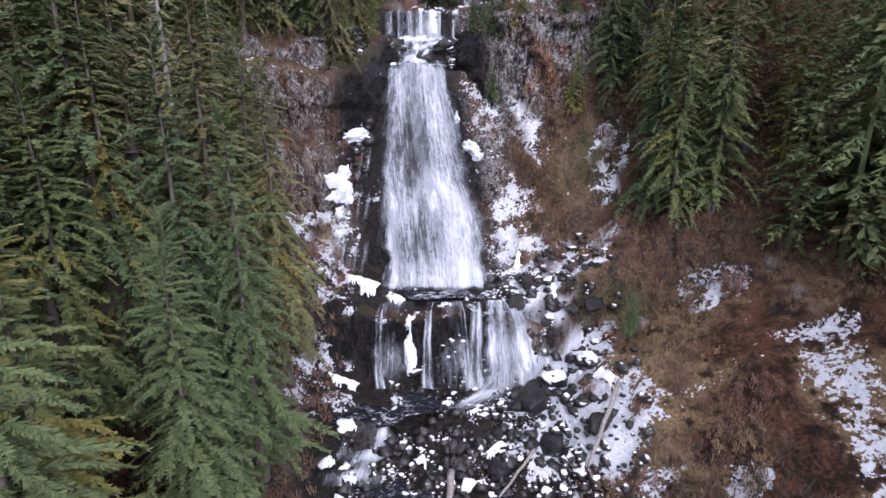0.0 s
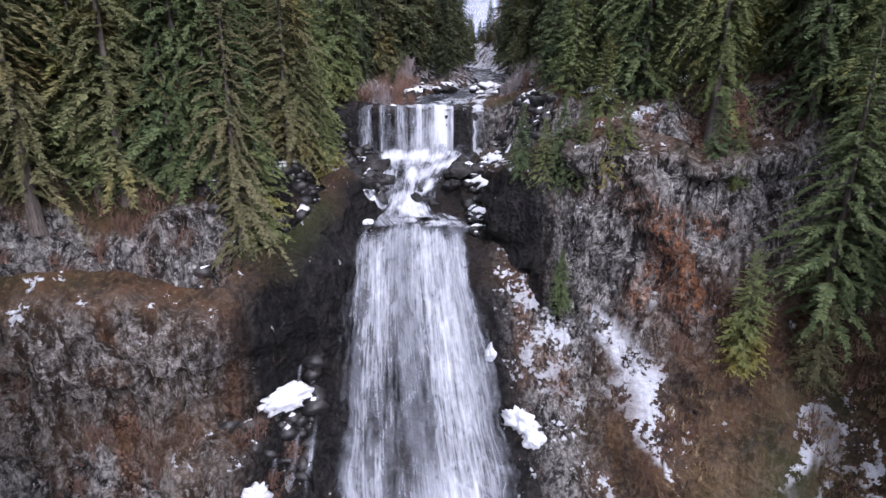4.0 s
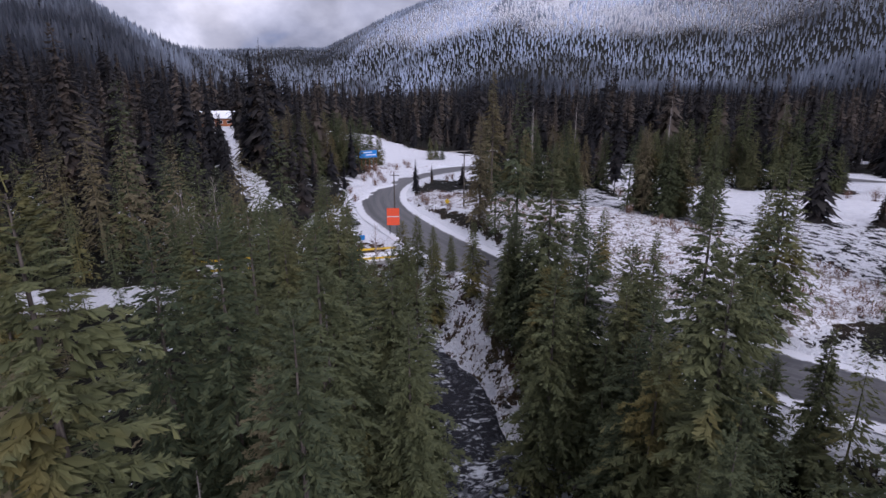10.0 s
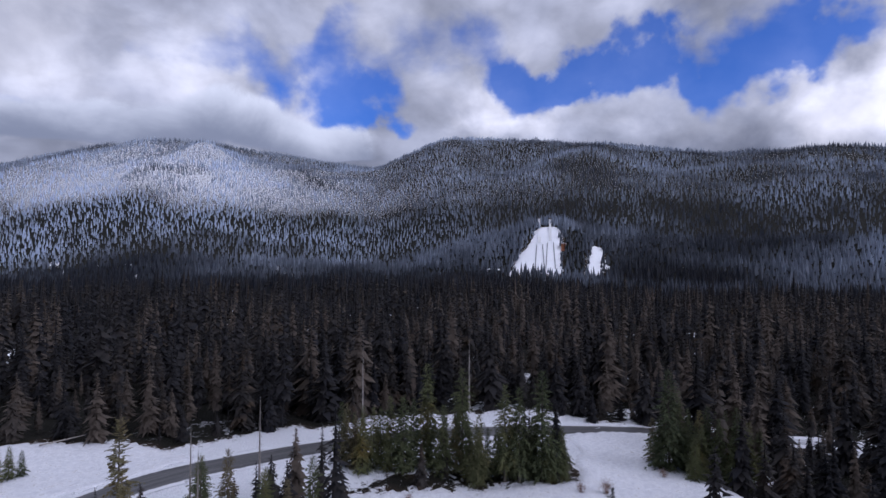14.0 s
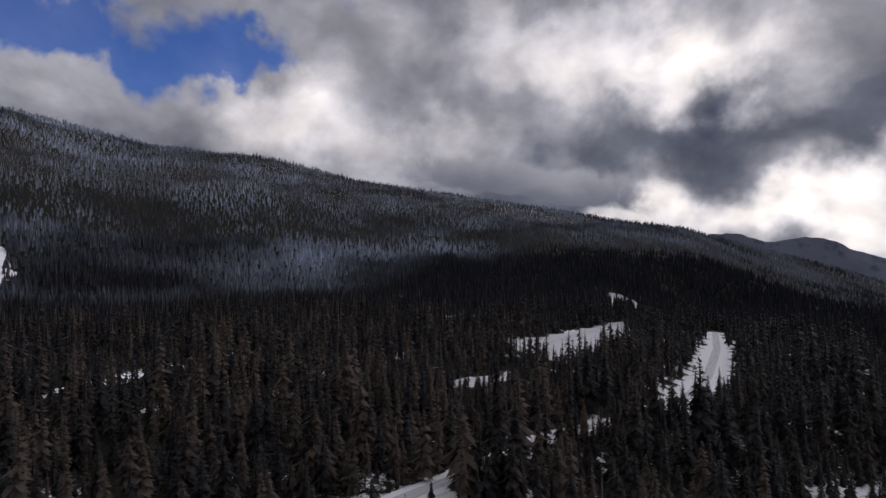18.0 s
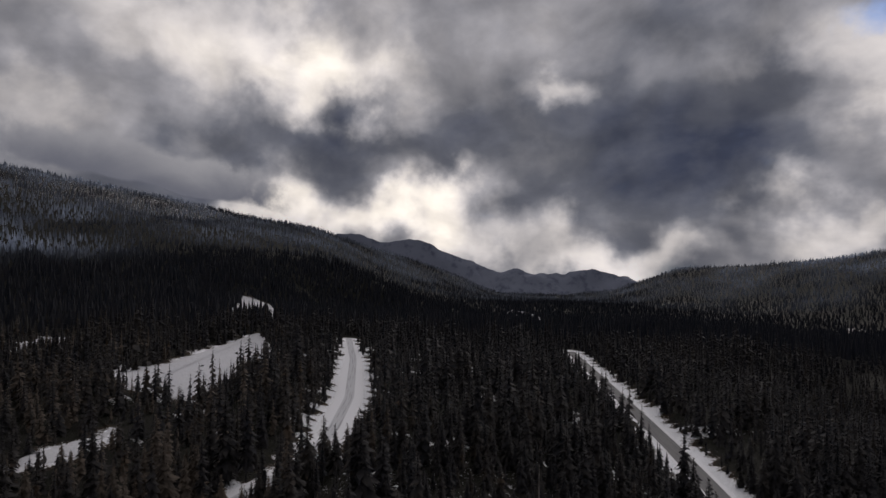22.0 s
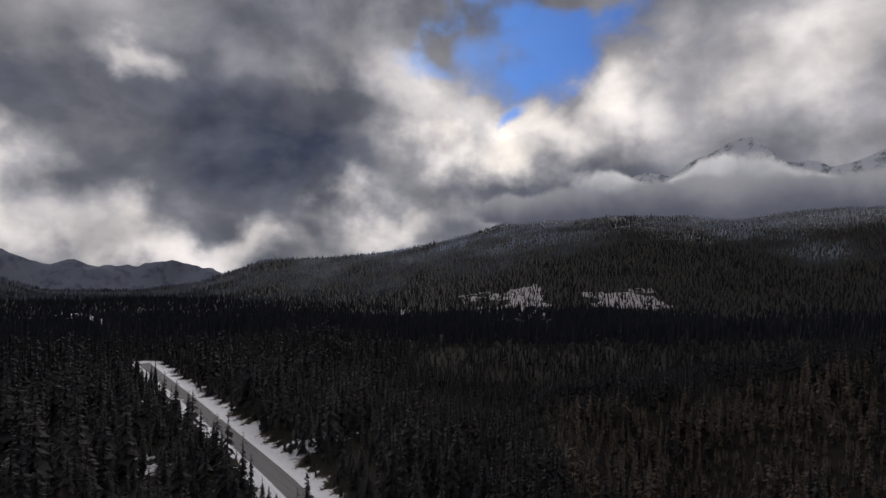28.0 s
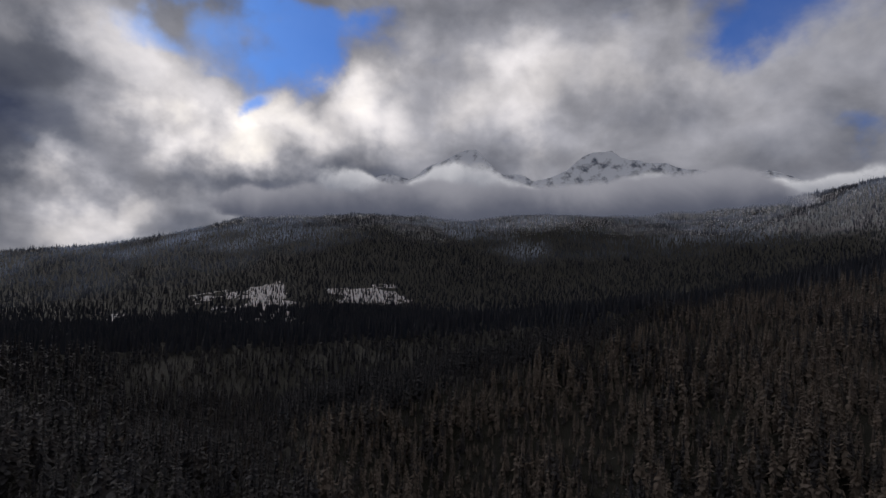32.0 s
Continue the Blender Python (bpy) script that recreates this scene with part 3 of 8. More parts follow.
CLEARINGS = [[(-44, 505), (50, 532), (46, 575), (-36, 556)], [(170, 775), (250, 700), (370, 640), (384, 664), (300, 700), (192, 800)], [(405, 398), (483, 352), (495, 372), (420, 412)],
             [(1000, -190), (1234, -320), (1190, -360), (928, -270)], [(905, -70), (940, -98), (960, -84), (930, -58)], [(836, 66), (774, 106), (790, 128), (855, 90)],
             [(418, 168), (432, 128), (462, 112), (448, 150)], [(372, 668), (380, 628), (396, 640), (392, 672)]]
SOUTH_GAPS = [[(150, -1850), (92, -1805), (86, -1872), (146, -1925)], [(93, -1295), (-78, -1217), (-120, -1700), (-131, -1849), (-26, -1924), (0, -1600)], [(-275, -1576), (-449, -1521), (-505, -1695), (-331, -1766)],
              [(348, -1605), (298, -1579), (323, -1804), (358, -1786)]]
JUMP_HILL = [[(936, 1010), (1010, 918), (1062, 955), (1165, 1040), (1140, 1075), (1030, 1045)], [(1040, 872), (1062, 848), (1188, 922), (1178, 938), (1075, 884)]]
SPUR = [(-1089, -400, 235), (-589, -250, 165), (-333, -280, 134), (-265, -283, 123), (-186, -289, 109), (-111, -294, 93), (-38, -300, 82), (35, -295, 69)]
FOOTHILL = [(1780, -150, 140), (1660, -370, 185), (1570, -590, 182), (1430, -710, 150), (1330, -770, 100), (1250, -790, 66)]
HUB = (60.0, 120.0)
# azimuth, skyline elevation, foot and crest distance of the hills all round
HILLS = [(60, 9, 500, 1500), (28, 7.6, 650, 1600), (21, 4.0, 900, 1900), (14, 4.3, 1900, 4300), (7, 4.5, 1900, 4300), (1, 7.3, 1500, 3900), (-10, 11.5, 1300, 3600), (-16, 12.2, 1300, 3500),
         (-33, 10.0, 1350, 3500), (-40, 12.5, 1200, 3300), (-50, 12.8, 1150, 3200), (-67, 10.8, 1100, 3100), (-76, 10.6, 1100, 3000), (-89, 8.0, 1100, 3000), (-101, 6.1, 1000, 3000),
         (-112, 4.4, 1000, 3000), (-120, 3.2, 1100, 3200), (-124, 1.8, 1300, 3300)]
HILLS += [(-133, -0.9, 1600, 3600), (-140, -3.6, 2500, 4000), (-147, -3.6, 2600, 4000), (-152, -2.9, 2500, 4000), (-158, -0.5, 2500, 4000), (-165, 0.1, 2300, 3900), (-172, 1.0, 2000, 3800),
          (-177, 2.2, 1800, 3600), (-185, 4.8, 1700, 3900), (-195, 6.4, 1700, 4100), (-205, 7.0, 1800, 4200), (-218, 7.2, 1800, 4200), (-233, 7.0, 1700, 4000), (-243, 8.6, 1500, 3600),
          (-255, 9, 900, 2500), (-275, 9, 500, 1500), (-300, 9, 500, 1500)]
HILLS = np.array(sorted(HILLS))


def creek_bed(y):
    """Height of the stream bed from far below the falls, up the three drops, to the lip."""
    ys = [-900, -60, 0, 30, 48, 59.5, 62, 64, 66, 73.6, 75.5, 79.5, 84, 88, 91.5, 94, 96, 100, 104, 109, 110.4, 111.2, 112.2, 113]
    zs = [-20, -8, -2, 2, 5.5, 7.3, 8, 13, 16.2, 17.2, 20, 25.5, 32, 38.5, 44, 46.4, 46.9, 48.2, 50.4, 52.2, 53, 57.2, 58.2, 58.3]
    return np.interp(y, ys, zs)


def upland(x, y):
    """Smooth ground through the control heights, and the hills beyond."""
    num, den = 0.0, 0.0
    for cx, cy, cz in CONTROLS:
        w = 1.0 / ((x - cx) ** 2 + (y - cy) ** 2 + 250.0) ** 1.6
        num, den = num + w * cz, den + w
    z = num / den
    r, az = np.hypot(x - HUB[0], y - HUB[1]), np.degrees(np.arctan2(-(x - HUB[0]), y - HUB[1]))
    az = np.where(az > 60, az - 360, az)
    el, r0, rc = (np.interp(az, HILLS[:, 0], HILLS[:, k]) for k in (1, 2, 3))
    south = sstep(np.abs(az + 146), 45, 15)
    z = z - south * np.maximum(0, r - 900) * 0.055
    crest = np.interp(az, [-250, -110, -60, -20, 40], [166, 160, 140, 121, 112]) + rc * np.tan(np.radians(el)) - 16
    up = np.clip((r - r0) / (rc - r0), 0, 1)
    up = 0.45 * up + 0.55 * up * up * (3 - 2 * up)
    rough = fbm(x, y, 620, 5, 3) * up * (1 - 0.75 * sstep(up, 0.75, 1.0)) * 0.16 * np.maximum(crest - z, 60)
    z = z + up * (crest - z) + rough - np.maximum(0, r - rc) * 0.25
    d, zr = near_line(x, y, SPUR)
    crest_y = np.interp(x, [p[0] for p in SPUR], [p[1] for p in SPUR])
    z = np.maximum(z, zr - np.where(y < crest_y, 0.30, 0.15) * d - 40 * sstep(x, SPUR[-1][0] + 5, SPUR[-1][0] + 90))
    d, zr = near_line(x, y, FOOTHILL)
    z = np.maximum(z, zr - 12 - np.where(np.hypot(x, y) > 1750, 0.34, 0.24) * d)
    z = z + 85 * np.exp(-((x - 1165) ** 2 + (y - 1070) ** 2) / (2 * 125.0**2))
    return z + fbm(x, y, 60, 3, 9) * 2.0 * sstep(r, 300, 600)


def land(x, y):
    x, y = np.asarray(x, float), np.asarray(y, float)
    p = upland(x, y)
    p = p + fbm(x, y, 14, 3, 5) * 0.5
    # creek above the lip
    d, zc = near_line(x, y, CREEK)
    half = 3.6 + 1.2 * vnoise(x * 0 + 3, y / 9, 4)
    bank = zc - 0.7 + np.maximum(0, d - half) * 0.42 + 0.9 * sstep(d, half - 0.5, half + 1.5)
    p = np.where(y > 108, np.minimum(p, bank + np.maximum(0, d - 14) * 0.6), p)
    # gorge below it: walls to the left and behind, scree to the right
    bed = creek_bed(y)
    xc = np.interp(y, [-60, 20, 45, 60, 74, 95, 112], [6, 3, -1, -3, -2, -3.5, -4])
    hw = np.interp(y, [-60, 20, 45, 60, 74, 86, 95, 101, 108, 114], [9, 10, 12, 12.5, 11.5, 10, 8.0, 8.8, 9.5, 7.2])
    off = x - xc
    right = np.maximum(0, off - hw)
    left = np.maximum(0, -off - hw)
    scree = bed + np.where(y < 70, right * 0.62, right * np.interp(y, [70, 86, 92], [0.68, 0.75, 0.75]))
    scree = scree + left * np.interp(y, [-60, 20, 60, 75, 90], [0.5, 0.95, 1.05, 1.0, 1.2]) - 1.2 * np.exp(-((off / hw) ** 2) * 2)
    yb = np.interp(x, [-70, -45, -28, -18, -12.5, -9, 3, 6, 20, 40], [66, 78, 84, 88, 96, 98, 99, 97.5, 94.5, 90])
    yb = yb + 1.2 * np.sin(x * 0.35) + fbm(x, y * 0.2, 8, 3, 11) * 1.4
    width = 2.2 + np.maximum(0, x - 30) * 0.7 + np.maximum(0, -24 - x) * 0.5
    deep = yb - y
    rim = sstep(deep, width, -width)
    low = np.minimum(scree, p + 3)
    g = low * (1 - rim) + p * rim
    # the water's own stair through the back wall
    stair = sstep(np.abs(off), hw + 3.2, hw - 0.3)
    g = np.where(y < 113.2, g * (1 - stair) + (bed + np.abs(off) * 0.12) * stair, g)
    ledge = (1 - 0.85 * stair * sstep(y, 60, 66)) * fbm(x, y, 3.2, 4, 21) * 0.9 * sstep(y, -40, 20) * sstep(y, 116, 110) * sstep(np.abs(x), 60, 35)
    far_gorge = sstep(y, -420, -60)
    g = np.where(y < 116, g * far_gorge + p * (1 - far_gorge), p)
    z = g + np.where(y < 113, ledge, 0)
    # roads and yards are levelled
    for line, w, soft in ((ROAD, 5.5, 9), (HIGHWAY, 9, 25), (LANE, 13, 22)):
        d, zl = near_line(x, y, line)
        k = sstep(d, w + soft, w)
        z = z * (1 - k) + zl * k
    k = inside(x, y, YARD, 3)
    z = z * (1 - k) + 74.2 * k
    k = inside(x, y, MEADOW, 8)
    z = z * (1 - k) + (74.2 + fbm(x, y, 30, 2, 8) * 0.7) * k
    k = inside(x, y, LOT, 14)
    return z * (1 - k) + 65 * k


def lines(lo, hi, step, growth, reach):
    mid = list(np.arange(lo, hi + 1e-6, step))
    s, a, b = step, mid[0], mid[-1]
    left, right = [], []
    while b < reach:
        s *= growth
        a, b = a - s, b + s
        left.append(a), right.append(b)
    return np.array(left[::-1] + mid + right)


GX, GY = lines(-34, 42, 0.7, 1.036, 4900), lines(44, 118, 0.7, 1.030, 4900)
MX, MY = np.meshgrid(GX, GY, indexing="ij")
GZ = land(MX, MY)


def ground_z(x, y):
    """Height of the ground sheet."""
    x, y = np.asarray(x, float), np.asarray(y, float)
    i = np.clip(np.searchsorted(GX, x) - 1, 0, len(GX) - 2)
    j = np.clip(np.searchsorted(GY, y) - 1, 0, len(GY) - 2)
    u, v = (x - GX[i]) / (GX[i + 1] - GX[i]), (y - GY[j]) / (GY[j + 1] - GY[j])
    return (GZ[i, j] * (1 - u) + GZ[i + 1, j] * u) * (1 - v) + (GZ[i, j + 1] * (1 - u) + GZ[i + 1, j + 1] * u) * v


def open_ground(x, y):
    """How bare of trees the plan is: 0 forest, 1 open."""
    f = np.zeros(np.shape(x))
    for line, w in ((ROAD[:17], 8.0), (ROAD[16:], 5.0), (ROAD[10:15], 25.0), (HIGHWAY[:10], 14.5), (HIGHWAY[11:], 12.0), (LANE[:4], 14.0), (LANE[3:], 8.5), (DRIVE, 2.5)):
        f = np.maximum(f, sstep(near_line(x, y, line)[0], w + 2, w))
    for poly, s in ((LOT, 6), (MEADOW, 3), (BANK, 2), (VERGE, 3), (YARD, 2), (SPURWAY, 2), ([(-104, 432), (-82, 428), (-78, 446), (-98, 456)], 3), *((c, 4) for c in CLEARINGS + JUMP_HILL)):
        f = np.maximum(f, inside(x, y, poly, s))
    d = near_line(x, y, CREEK)[0]
    return np.maximum(f, np.where(y > 100, sstep(d, 7.6, 6.2), 0))


slope_x, slope_y = np.gradient(GZ, GX, axis=0), np.gradient(GZ, GY, axis=1)
steep = np.hypot(slope_x, slope_y)
gorge = sstep(MY, 118, 112) * sstep(MY, -60, 10) * sstep(np.abs(MX - 5), 62, 48)
rock = sstep(steep + fbm(MX, MY, 6, 3, 31) * 0.35, 0.95, 1.5) * gorge
axis = np.interp(MY, [-60, 20, 45, 60, 74, 95, 112], [6, 3, -1, -3, -2, -3.5, -4])
wet = sstep(np.abs(MX - axis + 1.0 + 2.5 * sstep(MY, 80, 92) - 2.5 * sstep(MY, 76, 66)), np.where(MY < 74, 22, 12.5), np.where(MY < 74, 14, 8.5)) * gorge * sstep(MY, 20, 45)
rock = rock * (1 - 0.9 * sstep(MX - axis, 10, 14) * sstep(MY, 89, 84)) * (1 - 0.85 * sstep(axis - MX, 12.5, 15) * sstep(GZ, 34, 28))
rock = np.maximum(rock, wet * 0.9)
patchy = fbm(MX, MY, 16, 3, 41)
snow = 0.30 + 0.12 * patchy
snow = np.where(gorge > 0.5, 0.12 + 0.46 * sstep(patchy, 0.30, 0.60) + (0.40 + 0.3 * patchy) * sstep(np.abs(MX - axis - 13), 10, 4) * sstep(MX, 0, 4) * sstep(MY, 100, 90), snow)
snow = np.maximum(snow, open_ground(MX, MY) * 1.1 * (1 - sstep(near_line(MX, MY, CREEK)[0], 9.5, 8) * np.where(MX > np.interp(MY, [112, 138, 172, 208], [-2, 7, 11, 4]), 0.45, 0.55)))
snow = np.where((wet > 0.3) & (MX - axis < 6), np.minimum(snow, 0.30 + 0.2 * patchy), snow)
snow = np.where((gorge < 0.5) & (np.hypot(MX - 60, MY - 120) > 260), np.minimum(snow, np.maximum(0.12 + 0.1 * patchy, open_ground(MX, MY) * 1.1)), snow)
# sunlight on the north massif put in as extra snow by the rounded term
snow = np.maximum(snow, (0.34 + 0.10 * sstep(MY, 0, -600) + 0.30 * np.exp(-(((MX - 520) / 900) ** 2 + ((MY - 2500) / 1100) ** 2))) * sstep(GZ + 60 * fbm(MX, MY, 300, 4, 44), 190, 400))
STRIP = [(12, 282), (26, 256), (50, 222), (64, 196), (110, 200), (100, 232), (76, 240), (58, 264), (62, 285)]
snow = np.maximum(snow, 0.62 * inside(MX, MY, STRIP, 4))
snow = np.maximum(snow, 0.56 * inside(MX, MY, [(30, 143), (62, 128), (78, 165), (48, 190), (34, 176)], 4))
snow = np.where((gorge < 0.5) & (GZ < 130), np.maximum(snow, 0.75 * sstep(fbm(MX, MY, 24, 3, 48), 0.47, 0.58) * sstep(MX, 90, 160) * sstep(MX, 760, 600) * sstep(MY, -420, -200)), snow)
for cx, cy, rx_, ry_ in ((9.8, 77, 1.9, 5.5), (10.5, 71, 2.2, 3.5), (19.5, 63.5, 2.8, 6), (22, 71.5, 3.0, 3.6), (24, 78, 3.0, 3.2), (33, 60, 4, 3), (38, 48, 3, 2.4), (20.5, 41, 2.2, 1.6), (26, 38, 2.2, 1.8)):
    snow = np.maximum(snow, np.where(gorge > 0.5, 0.62 * sstep(((MX - cx) / rx_) ** 2 + ((MY - cy) / ry_) ** 2 + 0.5 * patchy, 1.5, 0.5), 0))
snow = np.where((gorge > 0.5) & (MY < 60) & (np.abs(MX - 6) < 12), np.maximum(snow, 0.42 + 0.2 * patchy), snow)
dry = gorge * np.maximum(sstep(MX - axis, 11, 16) * sstep(MY, 96, 84) * sstep(steep, 2.2, 1.5), sstep(axis - MX, 12.5, 15) * sstep(GZ, 34, 28)) * (0.4 + 0.6 * sstep(patchy, -0.3, 0.2))
# faces of the gorge are pushed in and out
push = gorge * sstep(steep, 0.8, 2.0) * (0.12 + 0.88 * sstep(np.abs(MX - axis), 8, 13))
jx = fbm(MY * 1.0 + GZ * 0.25, MX * 0.5 + GZ * 0.9, 5.0, 4, 51) * 1.0 * push
jy = fbm(MX * 1.0 + GZ * 0.2, GZ * 0.55, 4.0, 4, 61) * 1.4 * push
verts = np.stack([MX + jx, MY + jy, GZ], -1).reshape(-1, 3)
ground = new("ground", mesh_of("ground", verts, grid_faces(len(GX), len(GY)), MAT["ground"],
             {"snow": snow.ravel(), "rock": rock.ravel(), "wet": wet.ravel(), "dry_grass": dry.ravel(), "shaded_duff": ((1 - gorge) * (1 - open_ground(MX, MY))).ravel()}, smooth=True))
tagged(ground, "forest floor, rock gorge and snowy valley between wooded mountains", "ground", kind="structure")


# ---------------------------------------------------------------- roads and creek
def ribbon(name, line, half, mat, lift, cols=7, step=2.5, attrs=None, jitter=0.0):
    pts = np.array(line, float)
    seg = np.r_[0, np.cumsum(np.hypot(*np.diff(pts[:, :2], axis=0).T))]
    s = np.arange(0, seg[-1], step)
    px, py, pz = (np.interp(s, seg, pts[:, k]) for k in range(3))
    ker = np.ones(9) / 9
    px, py, pz = (np.convolve(np.pad(a, 4, mode="edge"), ker, "valid") for a in (px, py, pz))
    tx, ty = np.gradient(px), np.gradient(py)
    n = np.hypot(tx, ty)
    nx, ny = -ty / n, tx / n
    w = np.linspace(-1, 1, cols)
    hh = half(s) if callable(half) else np.full(len(s), half)
    off = w[None] * hh[:, None] + jitter * fbm(s[:, None] + 0 * w, w[None] * 3 + 0 * s[:, None], 4, 3, 77)
    x, y = px[:, None] + nx[:, None] * off, py[:, None] + ny[:, None] * off
    z = np.maximum(ground_z(x, y), pz[:, None] if attrs is None else -999) + lift
    uv = np.stack([off, np.broadcast_to(s[:, None], off.shape)], -1).reshape(-1, 2)
    extra = dict(attrs or {})
    return mesh_of(name, np.stack([x, y, z], -1).reshape(-1, 3), grid_faces(len(s), cols), mat, extra, uv, True)


for name, line, half, wid, label in (("road", ROAD[:17], 6.5, 4.6, "wet grey two-lane road with snowy edges curving through the forest"),
                                     ("highway_road", HIGHWAY[:10], 8.0, 5.6, "long straight grey road with ploughed snow verges"),
                                     ("far_highway_road", HIGHWAY[11:], 7.0, 4.6, "far end of the grey highway between snow verges"),
                                     ("forest_road", ROAD[16:], 6.5, 2.6, "snow-packed forest road with faint wheel tracks"),
                                     ("access_road", LANE, lambda q: np.interp(q, [0, 230, 400], [11, 10, 4.5]), 3.2, "wide snow-packed lane with dark wheel tracks")):
    ob = new(name, ribbon(name, line, half, MAT[{"road": "asphalt", "highway_road": "greyroad", "far_highway_road": "greyroad"}.get(name, "packed")], 0.15, attrs={"half_width": wid}))
    tagged(ob, label, "road", kind="structure")

water_w = lambda s: 3.9 + 0.7 * np.sin(s * 0.13) + 0.5 * np.sin(s * 0.41)


def creek_mesh():
    pts = np.array(CREEK, float)
    seg = np.r_[0, np.cumsum(np.hypot(*np.diff(pts[:, :2], axis=0).T))]
    s = np.arange(0, seg[-1], 0.7)
    px, py, pz = (np.interp(s, seg, pts[:, k]) for k in range(3))
    tx, ty = np.gradient(px), np.gradient(py)
    n = np.hypot(tx, ty)
    w = np.linspace(-1, 1, 17)
    off = w[None] * water_w(s)[:, None]
    x, y = px[:, None] - (ty / n)[:, None] * off, py[:, None] + (tx / n)[:, None] * off
    z = pz[:, None] - 0.1 + 0.22 * fbm(x, y, 2.4, 3, 91) + 0 * off
    foam = np.broadcast_to((0.55 + 0.45 * np.sin(s * 0.21 + 1.0))[:, None], off.shape)
    return mesh_of("creek", np.stack([x, y, z], -1).reshape(-1, 3), grid_faces(len(s), 17), MAT["creek"], {"foam": foam.ravel()}, None, True)


creek = tagged(new("creek", creek_mesh()), "dark rushing mountain creek with white riffles", "water", kind="structure")


def pool_mesh(cx, cy, rx, ry, z, seed, churn=0.2):
    a, r = np.meshgrid(np.linspace(0, 2 * math.pi, 49), np.linspace(0, 1, 12), indexing="ij")
    k = 1 + 0.18 * np.sin(a * 3 + seed) + 0.1 * np.sin(a * 5 + 2 * seed)
    x, y = cx + rx * r * k * np.cos(a), cy + ry * r * k * np.sin(a)
    v = np.stack([x, y, z + 0.1 * fbm(x, y, 1.5, 3, 5)], -1).reshape(-1, 3)
    return mesh_of("plunge_pool", v, grid_faces(49, 12), MAT["creek"], {"foam": (churn * (1.2 - r)).ravel() if churn > 0.5 else (churn * r).ravel()}, None, True)


tagged(new("plunge_pool", pool_mesh(-8.5, 57, 8, 4.2, 7.5, 1)), "dark still pool below the lower drop", "pool", kind="structure")
tagged(new("plunge_pool", pool_mesh(1.4, 70.4, 6.9, 3.6, 17.35, 3, 1.3)), "churned pool at the foot of the main fall", "pool", kind="structure")
tagged(new("plunge_pool", pool_mesh(-4.2, 98.2, 4.6, 2.6, 47.75, 5, 0.35)), "small dark basin above the main fall", "pool", kind="structure")
tagged(new("plunge_pool", pool_mesh(-3, 48, 10, 7.0, 5.6, 2)), "shallow stream among boulders below the falls", "pool", kind="structure")


def curtain(name, rail, x0, x1, thick, lift=0.35, nu=60, per=3.0, seed=1):
    """A sheet of falling water: rail is (y, z, spread) down the drop, x0 to x1 its lip."""
    r = np.array(rail, float)
    run = np.r_[0, np.cumsum(np.hypot(np.diff(r[:, 0]), np.diff(r[:, 1])))]
    v = np.linspace(0, run[-1], max(12, int(run[-1] * per)))
    y, z, sp = (np.interp(v, run, r[:, k]) for k in range(3))
    u = np.linspace(0, 1, nu)
    mid = np.interp(v, run, r[:, 3]) if r.shape[1] > 3 else 0 * v
    x = (x0 + x1) / 2 + mid[None] + (u[:, None] - 0.5) * (x1 - x0) * sp[None]
    x = x + np.sign(u[:, None] - 0.5) * np.abs(2 * u[:, None] - 1) ** 5 * fbm(v[None] + 0 * x, 0 * x + seed, 3.0, 4, seed + 3) * min(0.8, 0.12 * (x1 - x0))
    wave = fbm(u[:, None] * (x1 - x0) + 0 * v[None], v[None] * 0.12 + 0 * u[:, None], 1.1, 4, seed) * 0.35
    lump = fbm(x, v[None] + 0 * x, 2.6, 3, seed + 5) * 0.3
    yy = y[None] - lift + wave * 0.8 - np.abs(lump) * 0.6
    zz = z[None] + lift * 0.6 + lump * 0.3 + 0 * x
    edge = np.minimum(u, 1 - u)[:, None] * (x1 - x0)
    th = thick(u[:, None], (v / run[-1])[None]) * (0.45 + 0.55 * sstep(edge + 0 * v[None], 0, min(1.2, 0.3 * (x1 - x0))))
    uv = np.stack([np.broadcast_to(u[:, None] * (x1 - x0), x.shape), np.broadcast_to(v[None], x.shape)], -1).reshape(-1, 2)
    return mesh_of(name, np.stack([x, yy, zz], -1).reshape(-1, 3), grid_faces(nu, len(v)), MAT["falls"], {"thick": th.ravel()}, uv, True)


def upper_thick(u, v):
    strands = 0.36 * fbm(u * 13.8 + 0 * v, 0.5 * v + 0 * u, 1.3, 4, 61)
    return 0.57 + strands + 0.22 * v - 0.30 * np.exp(-((u - 0.15 - 0.01 * v) / 0.018) ** 2) - 0.22 * np.exp(-((u - 0.41) / 0.012) ** 2) - 0.5 * sstep(v, 0.9 + 0.05 * np.sin(u * 37), 1.0) - 0.9 * sstep(u, 0.765, 0.79) * sstep(u, 0.945, 0.92)


def cascade_thick(u, v):
    """Foam heaped at the foot of the curtain, then torn open by the rocks under it."""
    torn = fbm(u * 11 + 0 * v, v * 12 + 0 * u, 1.7, 4, 63)
    return 0.80 + 0.42 * torn - 0.10 * v - 0.6 * sstep(v, 0.15 + 0.05 * np.sin(u * 23), 0.0) - 0.35 * sstep(np.abs(u - 0.42), 0.25, 0.5) * sstep(v, 0.25, 0.5)


waterfall = tagged(new("waterfall"), "white tiered waterfall over dark wet rock in a forest gorge", "waterfall")
part("upper_curtain", curtain("upper_curtain", [(112.3, 58.5, 1), (111.6, 58.0, 1), (110.9, 55.5, 1), (110.4, 52.9, 1.01), (109.9, 51.6, 1.02)], -11.1, 2.7, upper_thick, nu=120, per=6), waterfall)
